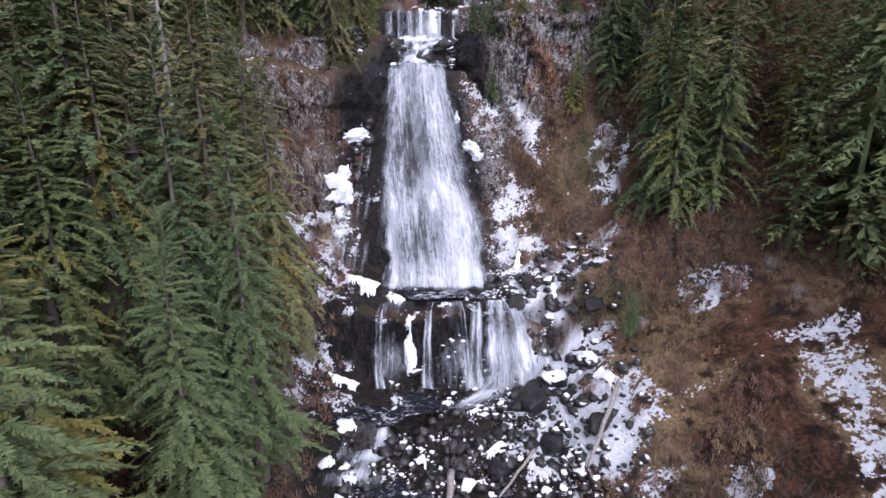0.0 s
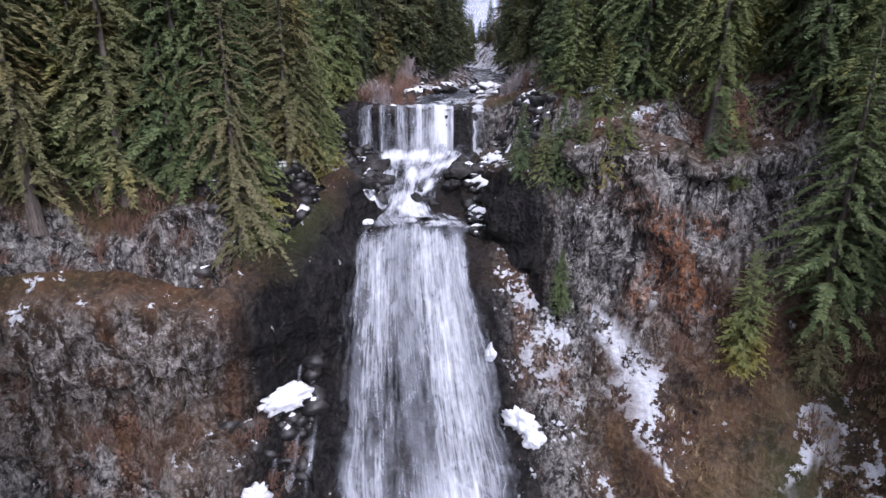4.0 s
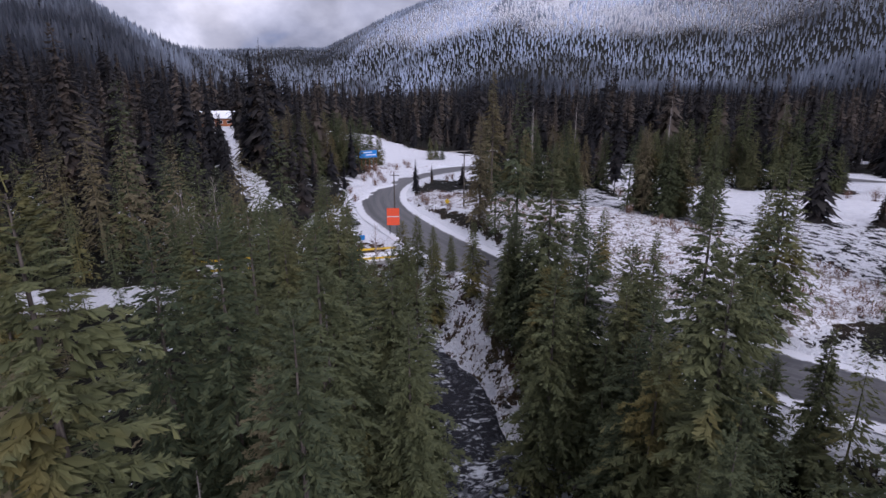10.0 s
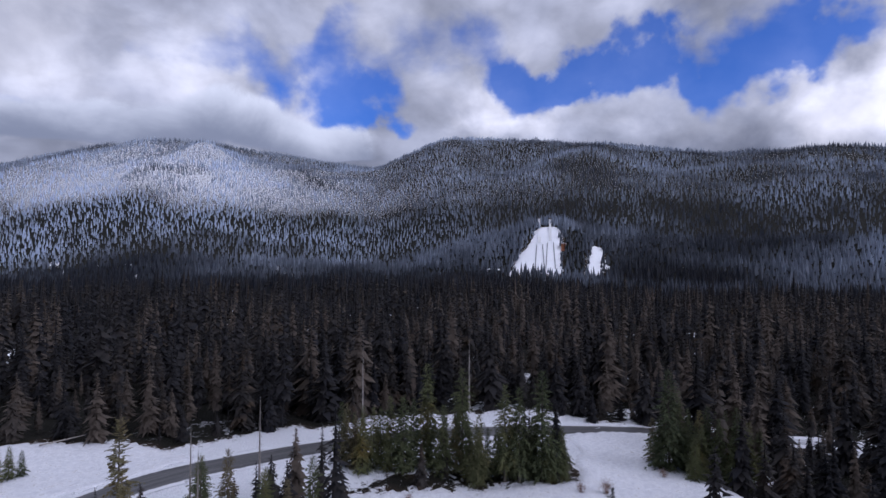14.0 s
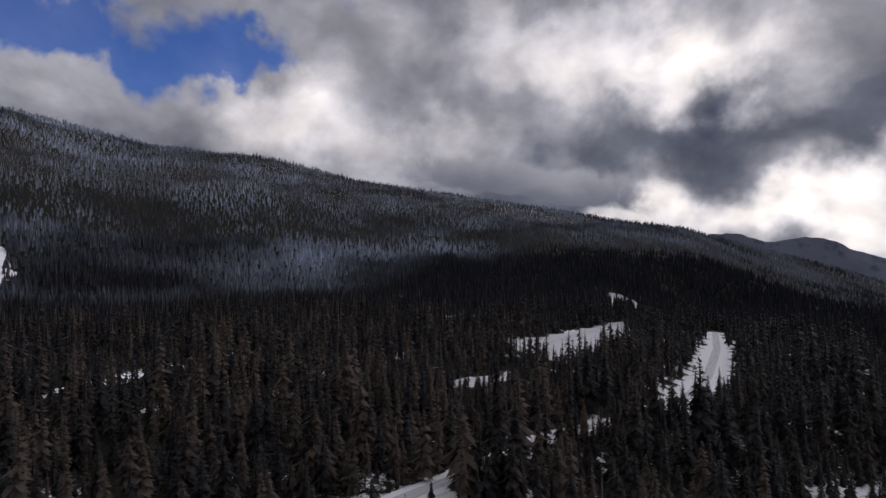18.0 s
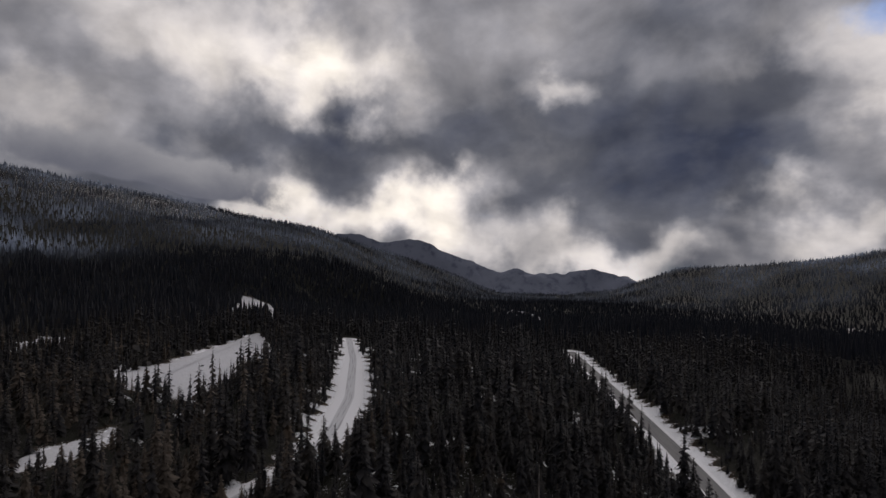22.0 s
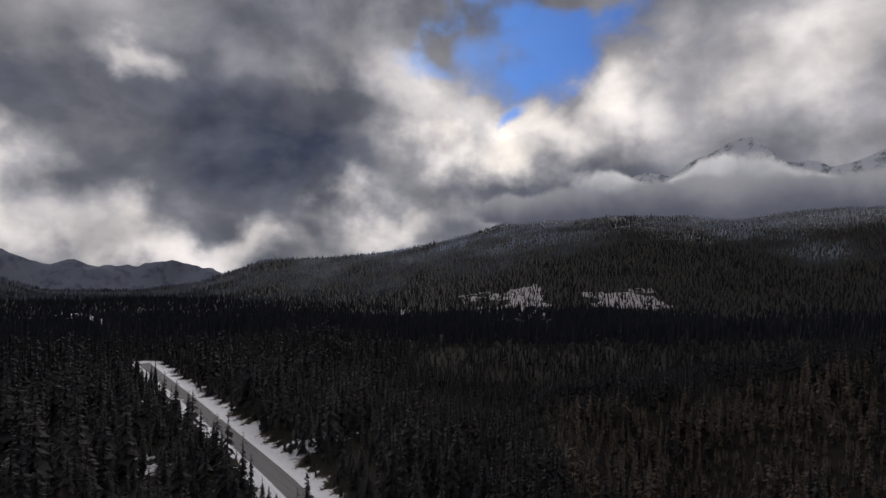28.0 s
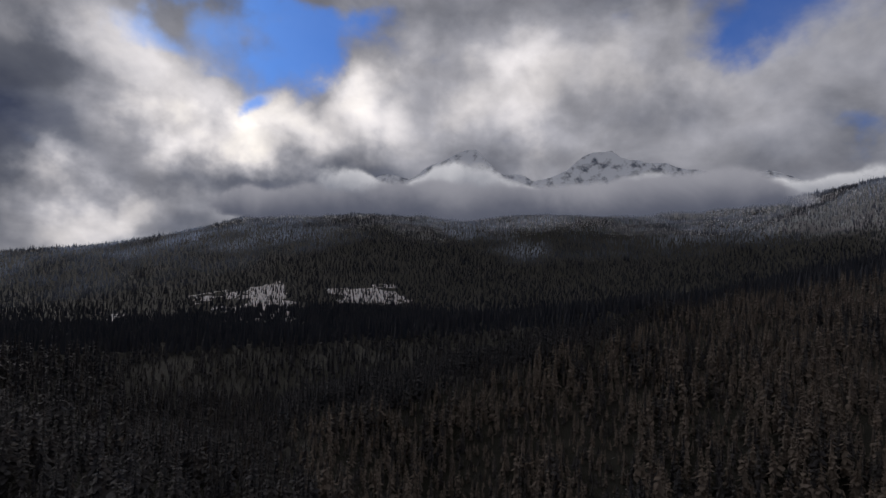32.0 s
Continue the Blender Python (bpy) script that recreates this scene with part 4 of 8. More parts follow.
part("cascade", curtain("cascade", [(110.7, 54.0, 1.05, 0.4), (109.6, 53.0, 1.0, 0.2), (108.0, 52.1, 0.86, -0.1), (105.5, 50.7, 0.66, -0.8), (102.5, 49.0, 0.54, -1.2), (99.8, 48.1, 0.7, -1.0)], -9.4, 1.6, cascade_thick, 0.9, nu=110, per=7), waterfall)
part("lip_rapids", curtain("lip_rapids", [(100.6, 48.3, 0.75, 0.4), (99.0, 47.95, 0.9, 0.6), (97.4, 47.85, 1.05, 0.3), (95.6, 47.5, 1.05, 0)], -9.8, 0.6, lambda u, v: 0.52 + 0.45 * fbm(u * 10.4 + 0 * v, v * 6 + 0 * u, 1.5, 4, 67) - 0.4 * sstep(v, 0.2, 0.0), 0.75, nu=90, per=8), waterfall)
part("side_cascade", curtain("cascade", [(104.5, 50.6, 0.7, 0), (102.5, 49.6, 1.0, 0.6), (100.2, 48.5, 1.25, 2.0), (97.8, 47.8, 1.2, 3.4)], -11.2, -8.6, lambda u, v: 0.66 + 0.14 * np.sin(u * 6 + v * 9), 0.9, nu=30, per=5), waterfall)
main_rail = [(97.2, 48.1, 0.94, 0), (96.0, 47.8, 0.97, 0), (94.8, 47.0, 1.0, 0), (93.6, 45.8, 1.02, 0.1), (91.0, 42.6, 1.08, 0.4), (87.4, 37.2, 1.22, 0.9), (83.6, 31.2, 1.36, 1.7), (80.8, 27.6, 1.44, 2.4), (79.1, 25.2, 1.48, 2.9), (75.5, 20.6, 1.5, 3.5), (73.4, 18.0, 1.5, 3.8), (72.2, 17.3, 1.5, 3.8), (70.2, 17.2, 1.45, 3.9)]


def main_thick(u, v):
    """Full at the lip, a thin misty middle, white again where the sheet breaks on the ledge and at the foot."""
    lip = 0.55 * sstep(v, 0.05 + 0.03 * np.sin(u * 9) + 0.02 * np.sin(u * 31), 0.0)
    return 0.62 - lip + 0.12 * np.sin(u * 9 + v * 2) - 0.14 * np.exp(-((v - 0.42) / 0.14) ** 2) + 0.16 * np.exp(-((v - 0.62 - 0.05 * np.sin(u * 8)) / 0.07) ** 2) + 0.2 * sstep(v, 0.80, 0.93) - 0.55 * sstep(v, 0.95, 1.0) - 0.25 * sstep(u, 0.10, 0.0) + 0.12 * np.exp(-((u - 0.55) / 0.16) ** 2) * (1 - v) - 0.2 * sstep(u, 0.26, 0.12) * sstep(v, 0.55, 0.25)


part("main_curtain", curtain("main_curtain", main_rail, -9.8, 0.6, main_thick, 1.0, nu=130, per=4), waterfall)
part("main_veil", curtain("main_veil", main_rail, -9.6, 0.4, lambda u, v: 0.20 + 0.25 * np.sin(u * 14 + 2 - v * 3) + 0.25 * np.exp(-((v - 0.64) / 0.06) ** 2), 1.6, nu=110, seed=9), waterfall)
for x0, x1, sway in ((-12.2, -11.2, 0.2), (-14.3, -13.7, -0.3), (-13.2, -12.6, 0.1)):
    rail = [(q[0] - 0.2, q[1], 1.0, sway * i * 0.3) for i, q in enumerate(main_rail[3:])]
    part("side_trickle", curtain("side_trickle", rail, x0, x1, lambda u, v: 0.30 + 0.22 * np.sin(v * 31 + u * 3), 0.9, nu=12, seed=int(30 - x0)), waterfall, "thin white thread of water on black rock")
fan = [(67.1, 16.9, 0.9, 0), (65.9, 16.5, 1.0, 0), (63.5, 14.0, 1.15, 0.4), (61.1, 10.4, 1.3, 0.8), (59.5, 8.2, 1.3, 0.6)]
strand = [(66.9, 16.9, 1.0), (64.7, 16.4, 1.0), (63.1, 13.0, 1.2), (61.7, 9.4, 1.4), (60.7, 7.6, 1.7)]
for x0, x1, amount in ((-8.0, -7.0, 0.46), (-2.3, -1.2, 0.58), (1.4, 2.2, 0.5), (3.4, 5.0, 0.6), (-8.6, 5.0, 0.20), (5.2, 12.0, 0.54), (6.4, 10.6, 0.68)):
    wide_one = x1 - x0 > 3
    sway = np.random.RandomState(int(140 + 7 * x0)).uniform(-0.9, 0.9, 5) * (0.3 if wide_one else 1.0)
    rail = [(*q[:3], (q[3] if wide_one else 0) + float(sway[:i + 1].sum() * 0.5)) for i, q in enumerate(fan if wide_one else strand)]
    part("lower_strand", curtain("lower_strand", rail, x0, x1, lambda u, v, a=amount: a - 0.06 + 0.16 * np.sin(u * 11) + 0.12 * v + 0.14 * np.sin(v * 9 + a * 40), 1.3, nu=60 if wide_one else 16, seed=int(20 + x0)), waterfall)
part("lower_chute", curtain("lower_chute", [(61.6, 9.6, 1.0, 4.8), (59.6, 8.6, 1.1, 3.2), (57.8, 8.0, 1.3, 1.4), (56.4, 7.7, 1.2, -0.4)], 1.0, 5.2, lambda u, v: 0.8 - 0.25 * v + 0.12 * np.sin(u * 5 + v * 9), 0.8, nu=40, per=5), waterfall)
part("riffle", curtain("riffle", [(53.2, 7.3, 0.8, 0), (51.2, 6.7, 1.1, -0.6), (48.6, 6.2, 1.3, -1.2), (45.4, 5.8, 1.2, -1.6)], -11.0, -5.0, lambda u, v: 0.50 + 0.2 * np.sin(u * 9 + v * 4) + 0.12 * np.sin(v * 17), 0.8, nu=50, per=5), waterfall)


# ---------------------------------------------------------------- conifers
def crown_arrays(seed, height, radius, branches, segs, droop=0.5, bare=0.06, wide=0.36, ragged=0.35, thin=1.0):
    """A crown of drooping fronds, each a spine with leaflets hanging to both sides. Triangles."""
    rng = np.random.RandomState(seed)
    n = branches
    h = bare + (0.985 - bare) * np.linspace(0, 1, n) ** 0.92
    h = np.clip(h + rng.uniform(-0.5, 0.5, n) / n * 5 * (1 - h), bare, 0.99)
    az = np.arange(n) * 2.39996 + rng.uniform(-0.5, 0.5, n)
    lobe = 1 + ragged * np.sin(az * 2 + h * 11 + seed) * 0.5
    length = radius * ((1 - h) ** 0.78) * (1 - 0.45 * np.exp(-((h - bare) / 0.10) ** 2)) * rng.uniform(1 - ragged, 1 + ragged * 0.6, n) * lobe + 0.03 * radius + 0.12
    out = np.stack([np.cos(az), np.sin(az), 0 * az], -1)
    side = np.stack([-np.sin(az), np.cos(az), 0 * az], -1)
    s = np.linspace(0.10, 1, segs + 1)
    rise = np.interp(h, [0, 0.6, 0.9, 1], [0.05, 0.18, 0.5, 1.6])
    fall = droop * np.interp(h, [0, 0.6, 0.95, 1], [1.15, 0.9, 0.5, 0.1])
    fall = fall * rng.uniform(0.55, 1.45, n)
    spine = out[:, None] * (length[:, None] * s)[..., None] + side[:, None] * (rng.uniform(-0.3, 0.3, n)[:, None] * length[:, None] * s * s)[..., None]
    spine[..., 2] = (h * height)[:, None] + length[:, None] * (rise[:, None] * s - fall[:, None] * s * s)
    a, b = spine[:, :-1], spine[:, 1:]
    sm = (s[:-1] + s[1:]) / 2
    w = wide * length[:, None] * (1.05 - sm) ** 0.6 * rng.uniform(0.3, 1.35, (n, segs)) * thin + 0.04 * radius
    w = w * (0.45 + 0.75 * np.abs(np.sin(np.arange(segs)[None] * 3.14159 * 2.6 / segs ** 0.62 + rng.uniform(0, 3, n)[:, None])))
    tris = []
    for sg in (-1, 1):
        tip = (a + b) / 2 + side[:, None] * (sg * w)[..., None] + out[:, None] * (rng.uniform(0.1, 1.1, w.shape) * w)[..., None]
        tip[..., 2] -= w * rng.uniform(0.1, 1.0, w.shape)
        tris.append(np.stack([a, b, tip] if sg > 0 else [b, a, tip], 2))
    hang = (a + b) / 2
    hang = hang + side[:, None] * (rng.uniform(-0.3, 0.3, w.shape) * w)[..., None]
    hang[..., 2] -= w * rng.uniform(0.5, 1.0, w.shape)
    tris.append(np.stack([a, b, hang], 2)[:, ::2])
    v = np.concatenate([t.reshape(-1, 3) for t in tris])
    return v


def spray_crown(seed, height, radius, branches, subs, droop=0.5, bare=0.06, ragged=0.4, fine=1.0):
    """A crown of drooping branches, each carrying many short side sprays at uneven angles. Triangles."""
    r = np.random.RandomState(seed)
    n = branches
    h = bare + (0.985 - bare) * np.linspace(0, 1, n) ** 0.9
    h = np.clip(h + r.uniform(-2.5, 2.5, n) / n * (1 - h), bare, 0.99)
    az = np.arange(n) * 2.39996 + r.uniform(-0.7, 0.7, n)
    ln = radius * ((1 - h) ** 0.68 + 0.03) * (1 - 0.45 * np.exp(-((h - bare) / 0.10) ** 2)) * r.uniform(1 - ragged, 1 + 0.6 * ragged, n) * (1 + 0.5 * ragged * np.sin(az * 2 + h * 11 + seed)) + 0.03 * radius + 0.15
    out, side = np.stack([np.cos(az), np.sin(az), 0 * az], -1), np.stack([-np.sin(az), np.cos(az), 0 * az], -1)
    rise = np.interp(h, [0, 0.6, 0.9, 1], [0.05, 0.18, 0.5, 1.6])
    fall = droop * np.interp(h, [0, 0.6, 0.95, 1], [1.15, 0.9, 0.5, 0.1]) * r.uniform(0.55, 1.45, n)
    s = np.sort(r.uniform(0.18, 1.0, (n, subs)), 1)
    sway = r.uniform(-0.25, 0.25, n)

    def along(q):
        p = out[:, None] * (ln[:, None] * q)[..., None] + side[:, None] * (sway[:, None] * ln[:, None] * q * q)[..., None]
        p[..., 2] = (h * height)[:, None] + ln[:, None] * (rise[:, None] * q - fall[:, None] * q * q)
        return p

    a = along(s)
    sg = np.where(r.uniform(0, 1, s.shape) < 0.5, -1.0, 1.0)
    ang = np.radians(r.uniform(10, 75, s.shape)) * sg
    sl = fine * ln[:, None] * (0.16 + 0.32 * (1 - s)) * r.uniform(0.6, 1.35, s.shape) + 0.10
    d = out[:, None] * np.cos(ang)[..., None] + side[:, None] * np.sin(ang)[..., None]
    e = -out[:, None] * np.sin(ang)[..., None] + side[:, None] * np.cos(ang)[..., None]
    dip = r.uniform(0.0, 0.85, s.shape) * np.interp(h, [0, 0.85, 1], [1, 0.7, -0.3])[:, None]
    tip = a + d * sl[..., None]
    tip[..., 2] -= sl * dip
    w = sl * r.uniform(0.10, 0.27, s.shape)
    tris = []
    for k in (-1, 1):
        m = a + d * (sl * r.uniform(0.3, 0.7, s.shape))[..., None] + e * (k * w)[..., None]
        m[..., 2] -= sl * (0.45 * dip + r.uniform(-0.05, 0.30, s.shape))
        tris.append(np.stack([a, tip, m] if k < 0 else [a, m, tip], 2))
    b0, b1 = along(np.full((n, 1), 0.02))[:, 0], along(np.full((n, 1), 0.98))[:, 0]
    wd = side * (0.012 * ln + 0.012)[:, None]
    tris.append(np.stack([b0 - wd, b0 + wd, b1], 1)[:, None])
    return np.concatenate([t.reshape(-1, 3) for t in tris])


def trunk_mesh(height, r0, mat, seed=0, sides=7):
    rng = np.random.RandomState(seed)
    hs = np.linspace(-0.6, height, 9)
    rad = r0 * np.clip(1 - hs / height, 0.03, 1.2) ** 0.85
    rad[0] *= 1.5
    a = np.linspace(0, 2 * math.pi, sides + 1)
    lean = np.cumsum(rng.uniform(-0.03, 0.03, (9, 2)), 0) * (hs > 1)[:, None]
    x = lean[:, :1] + rad[:, None] * np.cos(a)
    y = lean[:, 1:] + rad[:, None] * np.sin(a)
    v = np.stack([x, y, np.broadcast_to(hs[:, None], x.shape)], -1).reshape(-1, 3)
    return mesh_of("trunk", v, grid_faces(9, sides + 1), mat, smooth=True)


def tri_mesh(name, v, mat, attrs):
    return mesh_of(name, v, np.arange(len(v)).reshape(-1, 3), mat, attrs)


SHAPES = [(30, 5.6, 270, 0.55, 0.06, 0.45), (27, 4.8, 250, 0.5, 0.05, 0.4), (33, 6.0, 280, 0.75, 0.14, 0.6), (24, 5.0, 240, 0.45, 0.03, 0.4), (31, 4.4, 250, 0.62, 0.18, 0.7), (18, 4.2, 200, 0.4, 0.02, 0.35)]
near_tree = []
for i, (hgt, rad, nb, dr, bare, rg) in enumerate(SHAPES):
    cm = tri_mesh("crown", spray_crown(i + 1, hgt, rad, nb, 32, dr, bare, rg, 0.55), MAT["needles"], {"tint": 0.0, "single": 1.0, "snow_load": 0.0})
    tm = trunk_mesh(hgt * 0.985, 0.014 * hgt, MAT["bark"], i)
    near_tree.append((hgt, cm, tm))

fine_tree = []
for i, (hgt, rad, nb, dr, bare) in enumerate(((34, 5.8, 340, 0.6, 0.05), (30, 5.2, 330, 0.5, 0.04), (36, 5.4, 330, 0.75, 0.12))):
    cm = tri_mesh("crown", spray_crown(i + 21, hgt, rad, int(nb * 0.85), 44, dr, bare, 0.6, 0.62), MAT["needles"], {"tint": 0.0, "single": 1.0, "snow_load": 0.0})
    fine_tree.append((hgt, cm, trunk_mesh(hgt * 0.985, 0.014 * hgt, MAT["bark"], i + 50)))

for i, (hgt, rad, nb, dr, bare) in enumerate(((35, 5.4, 270, 0.7, 0.04), (31, 4.9, 250, 0.6, 0.03), (37, 4.8, 260, 0.85, 0.10))):
    cm = tri_mesh("crown", spray_crown(i + 31, hgt, rad, nb, 120, dr, bare, 0.6, 0.33), MAT["needles"], {"tint": 0.0, "single": 1.0, "snow_load": 0.0})
    fine_tree.append((hgt, cm, trunk_mesh(hgt * 0.985, 0.014 * hgt, MAT["bark"], i + 55)))

rng = np.random.RandomState(7)


def scatter(x0, x1, y0, y1, gap):
    """Jittered places on a grid."""
    gx, gy = np.meshgrid(np.arange(x0, x1, gap), np.arange(y0, y1, gap), indexing="ij")
    gx, gy = gx.ravel() + rng.uniform(-0.48, 0.48, gx.size) * gap, gy.ravel() + rng.uniform(-0.48, 0.48, gy.size) * gap
    return gx, gy


def gorge_bare(x, y):
    """Where rock, water and scree keep the trees away."""
    ax = np.interp(y, [-60, 20, 45, 60, 74, 95, 112], [6, 3, -1, -3, -2, -3.5, -4])
    lo = np.interp(y, [-100, 0, 30, 50, 62, 76, 82, 97, 113], [-14, -15, -16, -17, -20, -40, -15, -14, -13])
    hi = np.interp(y, [-100, 0, 30, 50, 66, 80, 91, 97, 113], [24, 30, 46, 45, 28, 23.5, 21, 10, 9])
    wall = (y > 72) & (y < np.interp(x, [-60, -28, -17], [76, 84, 88])) & (x > -46) & (x < -10)
    return ((y < 113) & (y > -140) & (x > lo) & (x < hi)) | wall


def tree_size(x, y):
    """Taller in the gorge, lower by the creek and along the clearings."""
    k = np.interp(y, [20, 60, 80, 110, 150, 235], [1.25, 1.2, 0.85, 0.8, 0.78, 0.72])
    strip = inside(x, y, [(12, 282), (26, 256), (50, 222), (64, 196), (110, 200), (100, 232), (76, 240), (58, 264), (62, 285)], 6)
    shelf = inside(x, y, [(17, 146), (62, 120), (80, 160), (40, 190), (20, 200)], 8)
    sight = inside(x, y, [(-44, 180), (-14, 176), (-12, 204), (-40, 206)], 5)
    k = k * (1 - 0.5 * ((x > 26) & (y < 1.0 * x + 4)))
    return k * (1 - 0.32 * strip) * (1 - 0.3 * shelf) * (1 - 0.5 * sight)


TREE_LABEL = "tall green conifer with drooping branches on the gorge rim"
px, py = scatter(-62, 62, 18, 235, 5.4)
keep = (open_ground(px, py) < 0.3) & ~gorge_bare(px, py) & (np.abs(px - np.interp(py, [0, 110, 130, 160, 235], [0, -2, 2, 8, 6])) > np.interp(py, [0, 110, 115, 235], [9, 9, 4.8, 4.8]))
SHELF = [(30, 143), (62, 128), (78, 165), (48, 190), (34, 176)]
keep &= (inside(px, py, SHELF, 2) < 0.5)
keep &= ~((px > -11.5) & (px < 13) & (py > 111) & (py < 137))
px, py = px[keep], py[keep]
order = np.argsort(np.where(py < 100, -16, 0) + np.abs(px - 2))[:104]
single = np.zeros(len(px), bool)
single[order] = True
pz = ground_z(px, py)


def grow(x, y, z, k, size, turn, label=TREE_LABEL):
    hgt, cm, tm = (near_tree + fine_tree)[k]
    tree = tagged(new("conifer_tree"), label, "tree", "conifers by the falls")
    crown = part("crown", cm, tree)
    part("trunk", tm, tree)
    if y > 122:
        crown.material_slots[0].link = "OBJECT"
        crown.material_slots[0].material = MAT["olive_needles"]
    tree.matrix_world = pose(x, y, z, 0, 0, turn) @ Matrix.Diagonal((size, size, size, 1))
    return tree


for i in np.flatnonzero(single):
    k = int(rng.choice([0, 1, 2, 3, 4, 5], p=[0.24, 0.22, 0.16, 0.16, 0.12, 0.10]))
    k = 9 + k % 3 if (py[i] < 104 and abs(px[i]) < 48) or (py[i] < 128 and abs(px[i]) < 34) else 6 + k % 3 if py[i] < 90 or (80 < py[i] < 150 and abs(px[i] - 2) < 22) else k
    grow(px[i], py[i], pz[i] - 0.2, k, (0.85 if k > 5 else 1.0) * float(rng.uniform(0.75, 1.12) * tree_size(px[i], py[i])), rng.uniform(0, 360))


def forest(name, x, y, size, kinds, mat, label, heights=1.0):
    """Many trees as one mesh."""
    z = ground_z(x, y)
    out, tint, load = [], [], []
    # sunlight on the north slope put in as whiter, heavier frost
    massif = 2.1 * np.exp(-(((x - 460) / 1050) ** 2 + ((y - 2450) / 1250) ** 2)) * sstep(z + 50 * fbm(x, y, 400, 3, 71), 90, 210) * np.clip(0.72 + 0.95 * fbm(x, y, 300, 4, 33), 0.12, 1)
    bearing = np.degrees(np.arctan2(-(x - 80), y - 130))
    share = np.interp(bearing, [-180, -140, -115, -60, -30, 60, 100, 180], [1.35, 0.6, 1.0, 1.4, 1.45, 1.0, 1.0, 1.35])
    r = np.hypot(x - HUB[0], y - HUB[1])
    foot = np.interp(np.where(bearing > 95, bearing - 360, bearing), [-265, -200, -165, -150, -135, -128, -118, -98, -88, -60, -40], [2480, 2480, 2450, 2450, 1950, 1900, 1750, 1350, 1100, 1080, 1250])
    band = sstep(r + 260 * fbm(x, y, 420, 3, 74), foot - 60, foot + 420)
    massif = np.maximum(massif, 0.42 * share * band * np.clip(0.95 + 1.2 * fbm(x, y, 190, 4, 73), 0.12, 1.9))
    massif = massif * rng.uniform(0.80, 1.12, len(x))
    which = rng.randint(0, len(kinds), len(x))
    turn = rng.uniform(0, 2 * math.pi, len(x))
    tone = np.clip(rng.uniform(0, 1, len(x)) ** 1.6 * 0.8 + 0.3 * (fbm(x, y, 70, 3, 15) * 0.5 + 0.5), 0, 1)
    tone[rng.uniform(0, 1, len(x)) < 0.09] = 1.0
    # shade and front light by distance and bearing, put into the tint
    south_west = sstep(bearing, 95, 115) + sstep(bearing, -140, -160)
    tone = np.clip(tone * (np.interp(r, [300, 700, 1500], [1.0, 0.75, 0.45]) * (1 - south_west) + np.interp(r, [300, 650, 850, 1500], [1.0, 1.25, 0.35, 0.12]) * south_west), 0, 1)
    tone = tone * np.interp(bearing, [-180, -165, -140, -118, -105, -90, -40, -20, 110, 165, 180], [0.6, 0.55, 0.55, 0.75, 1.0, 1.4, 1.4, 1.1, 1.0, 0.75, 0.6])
    # light and cloud shade put into the tint: sunlit spur brown, valley behind dark
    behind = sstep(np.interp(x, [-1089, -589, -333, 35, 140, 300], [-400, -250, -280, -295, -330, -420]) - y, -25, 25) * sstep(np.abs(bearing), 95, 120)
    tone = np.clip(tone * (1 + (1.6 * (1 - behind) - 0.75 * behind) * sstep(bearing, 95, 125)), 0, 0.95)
    size = size * np.clip(1 + 0.45 * fbm(x, y, 26, 3, 16), 0.6, 1.35)
    for k, v in enumerate(kinds):
        i = np.flatnonzero(which == k)
        c, s = np.cos(turn[i])[:, None], np.sin(turn[i])[:, None]
        sz = size[i][:, None]
        vx, vy, vz = v[None, :, 0], v[None, :, 1], v[None, :, 2]
        w = np.stack([x[i][:, None] + sz * (c * vx - s * vy), y[i][:, None] + sz * (s * vx + c * vy), z[i][:, None] + sz * vz * heights - 0.3], -1)
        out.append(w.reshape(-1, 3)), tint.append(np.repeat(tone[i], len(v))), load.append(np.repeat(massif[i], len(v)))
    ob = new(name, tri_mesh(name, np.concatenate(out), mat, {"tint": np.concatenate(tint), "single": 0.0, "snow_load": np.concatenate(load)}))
    return tagged(ob, label, "forest", kind="stuff")


def trunk_tris(height, r):
    a = np.array([0, 2.1, 4.2])
    base, top = np.stack([r * np.cos(a), r * np.sin(a), 0 * a - 0.5], -1), np.array([0, 0, height])
    return np.concatenate([np.stack([base[i], base[(i + 1) % 3], top]) for i in range(3)])


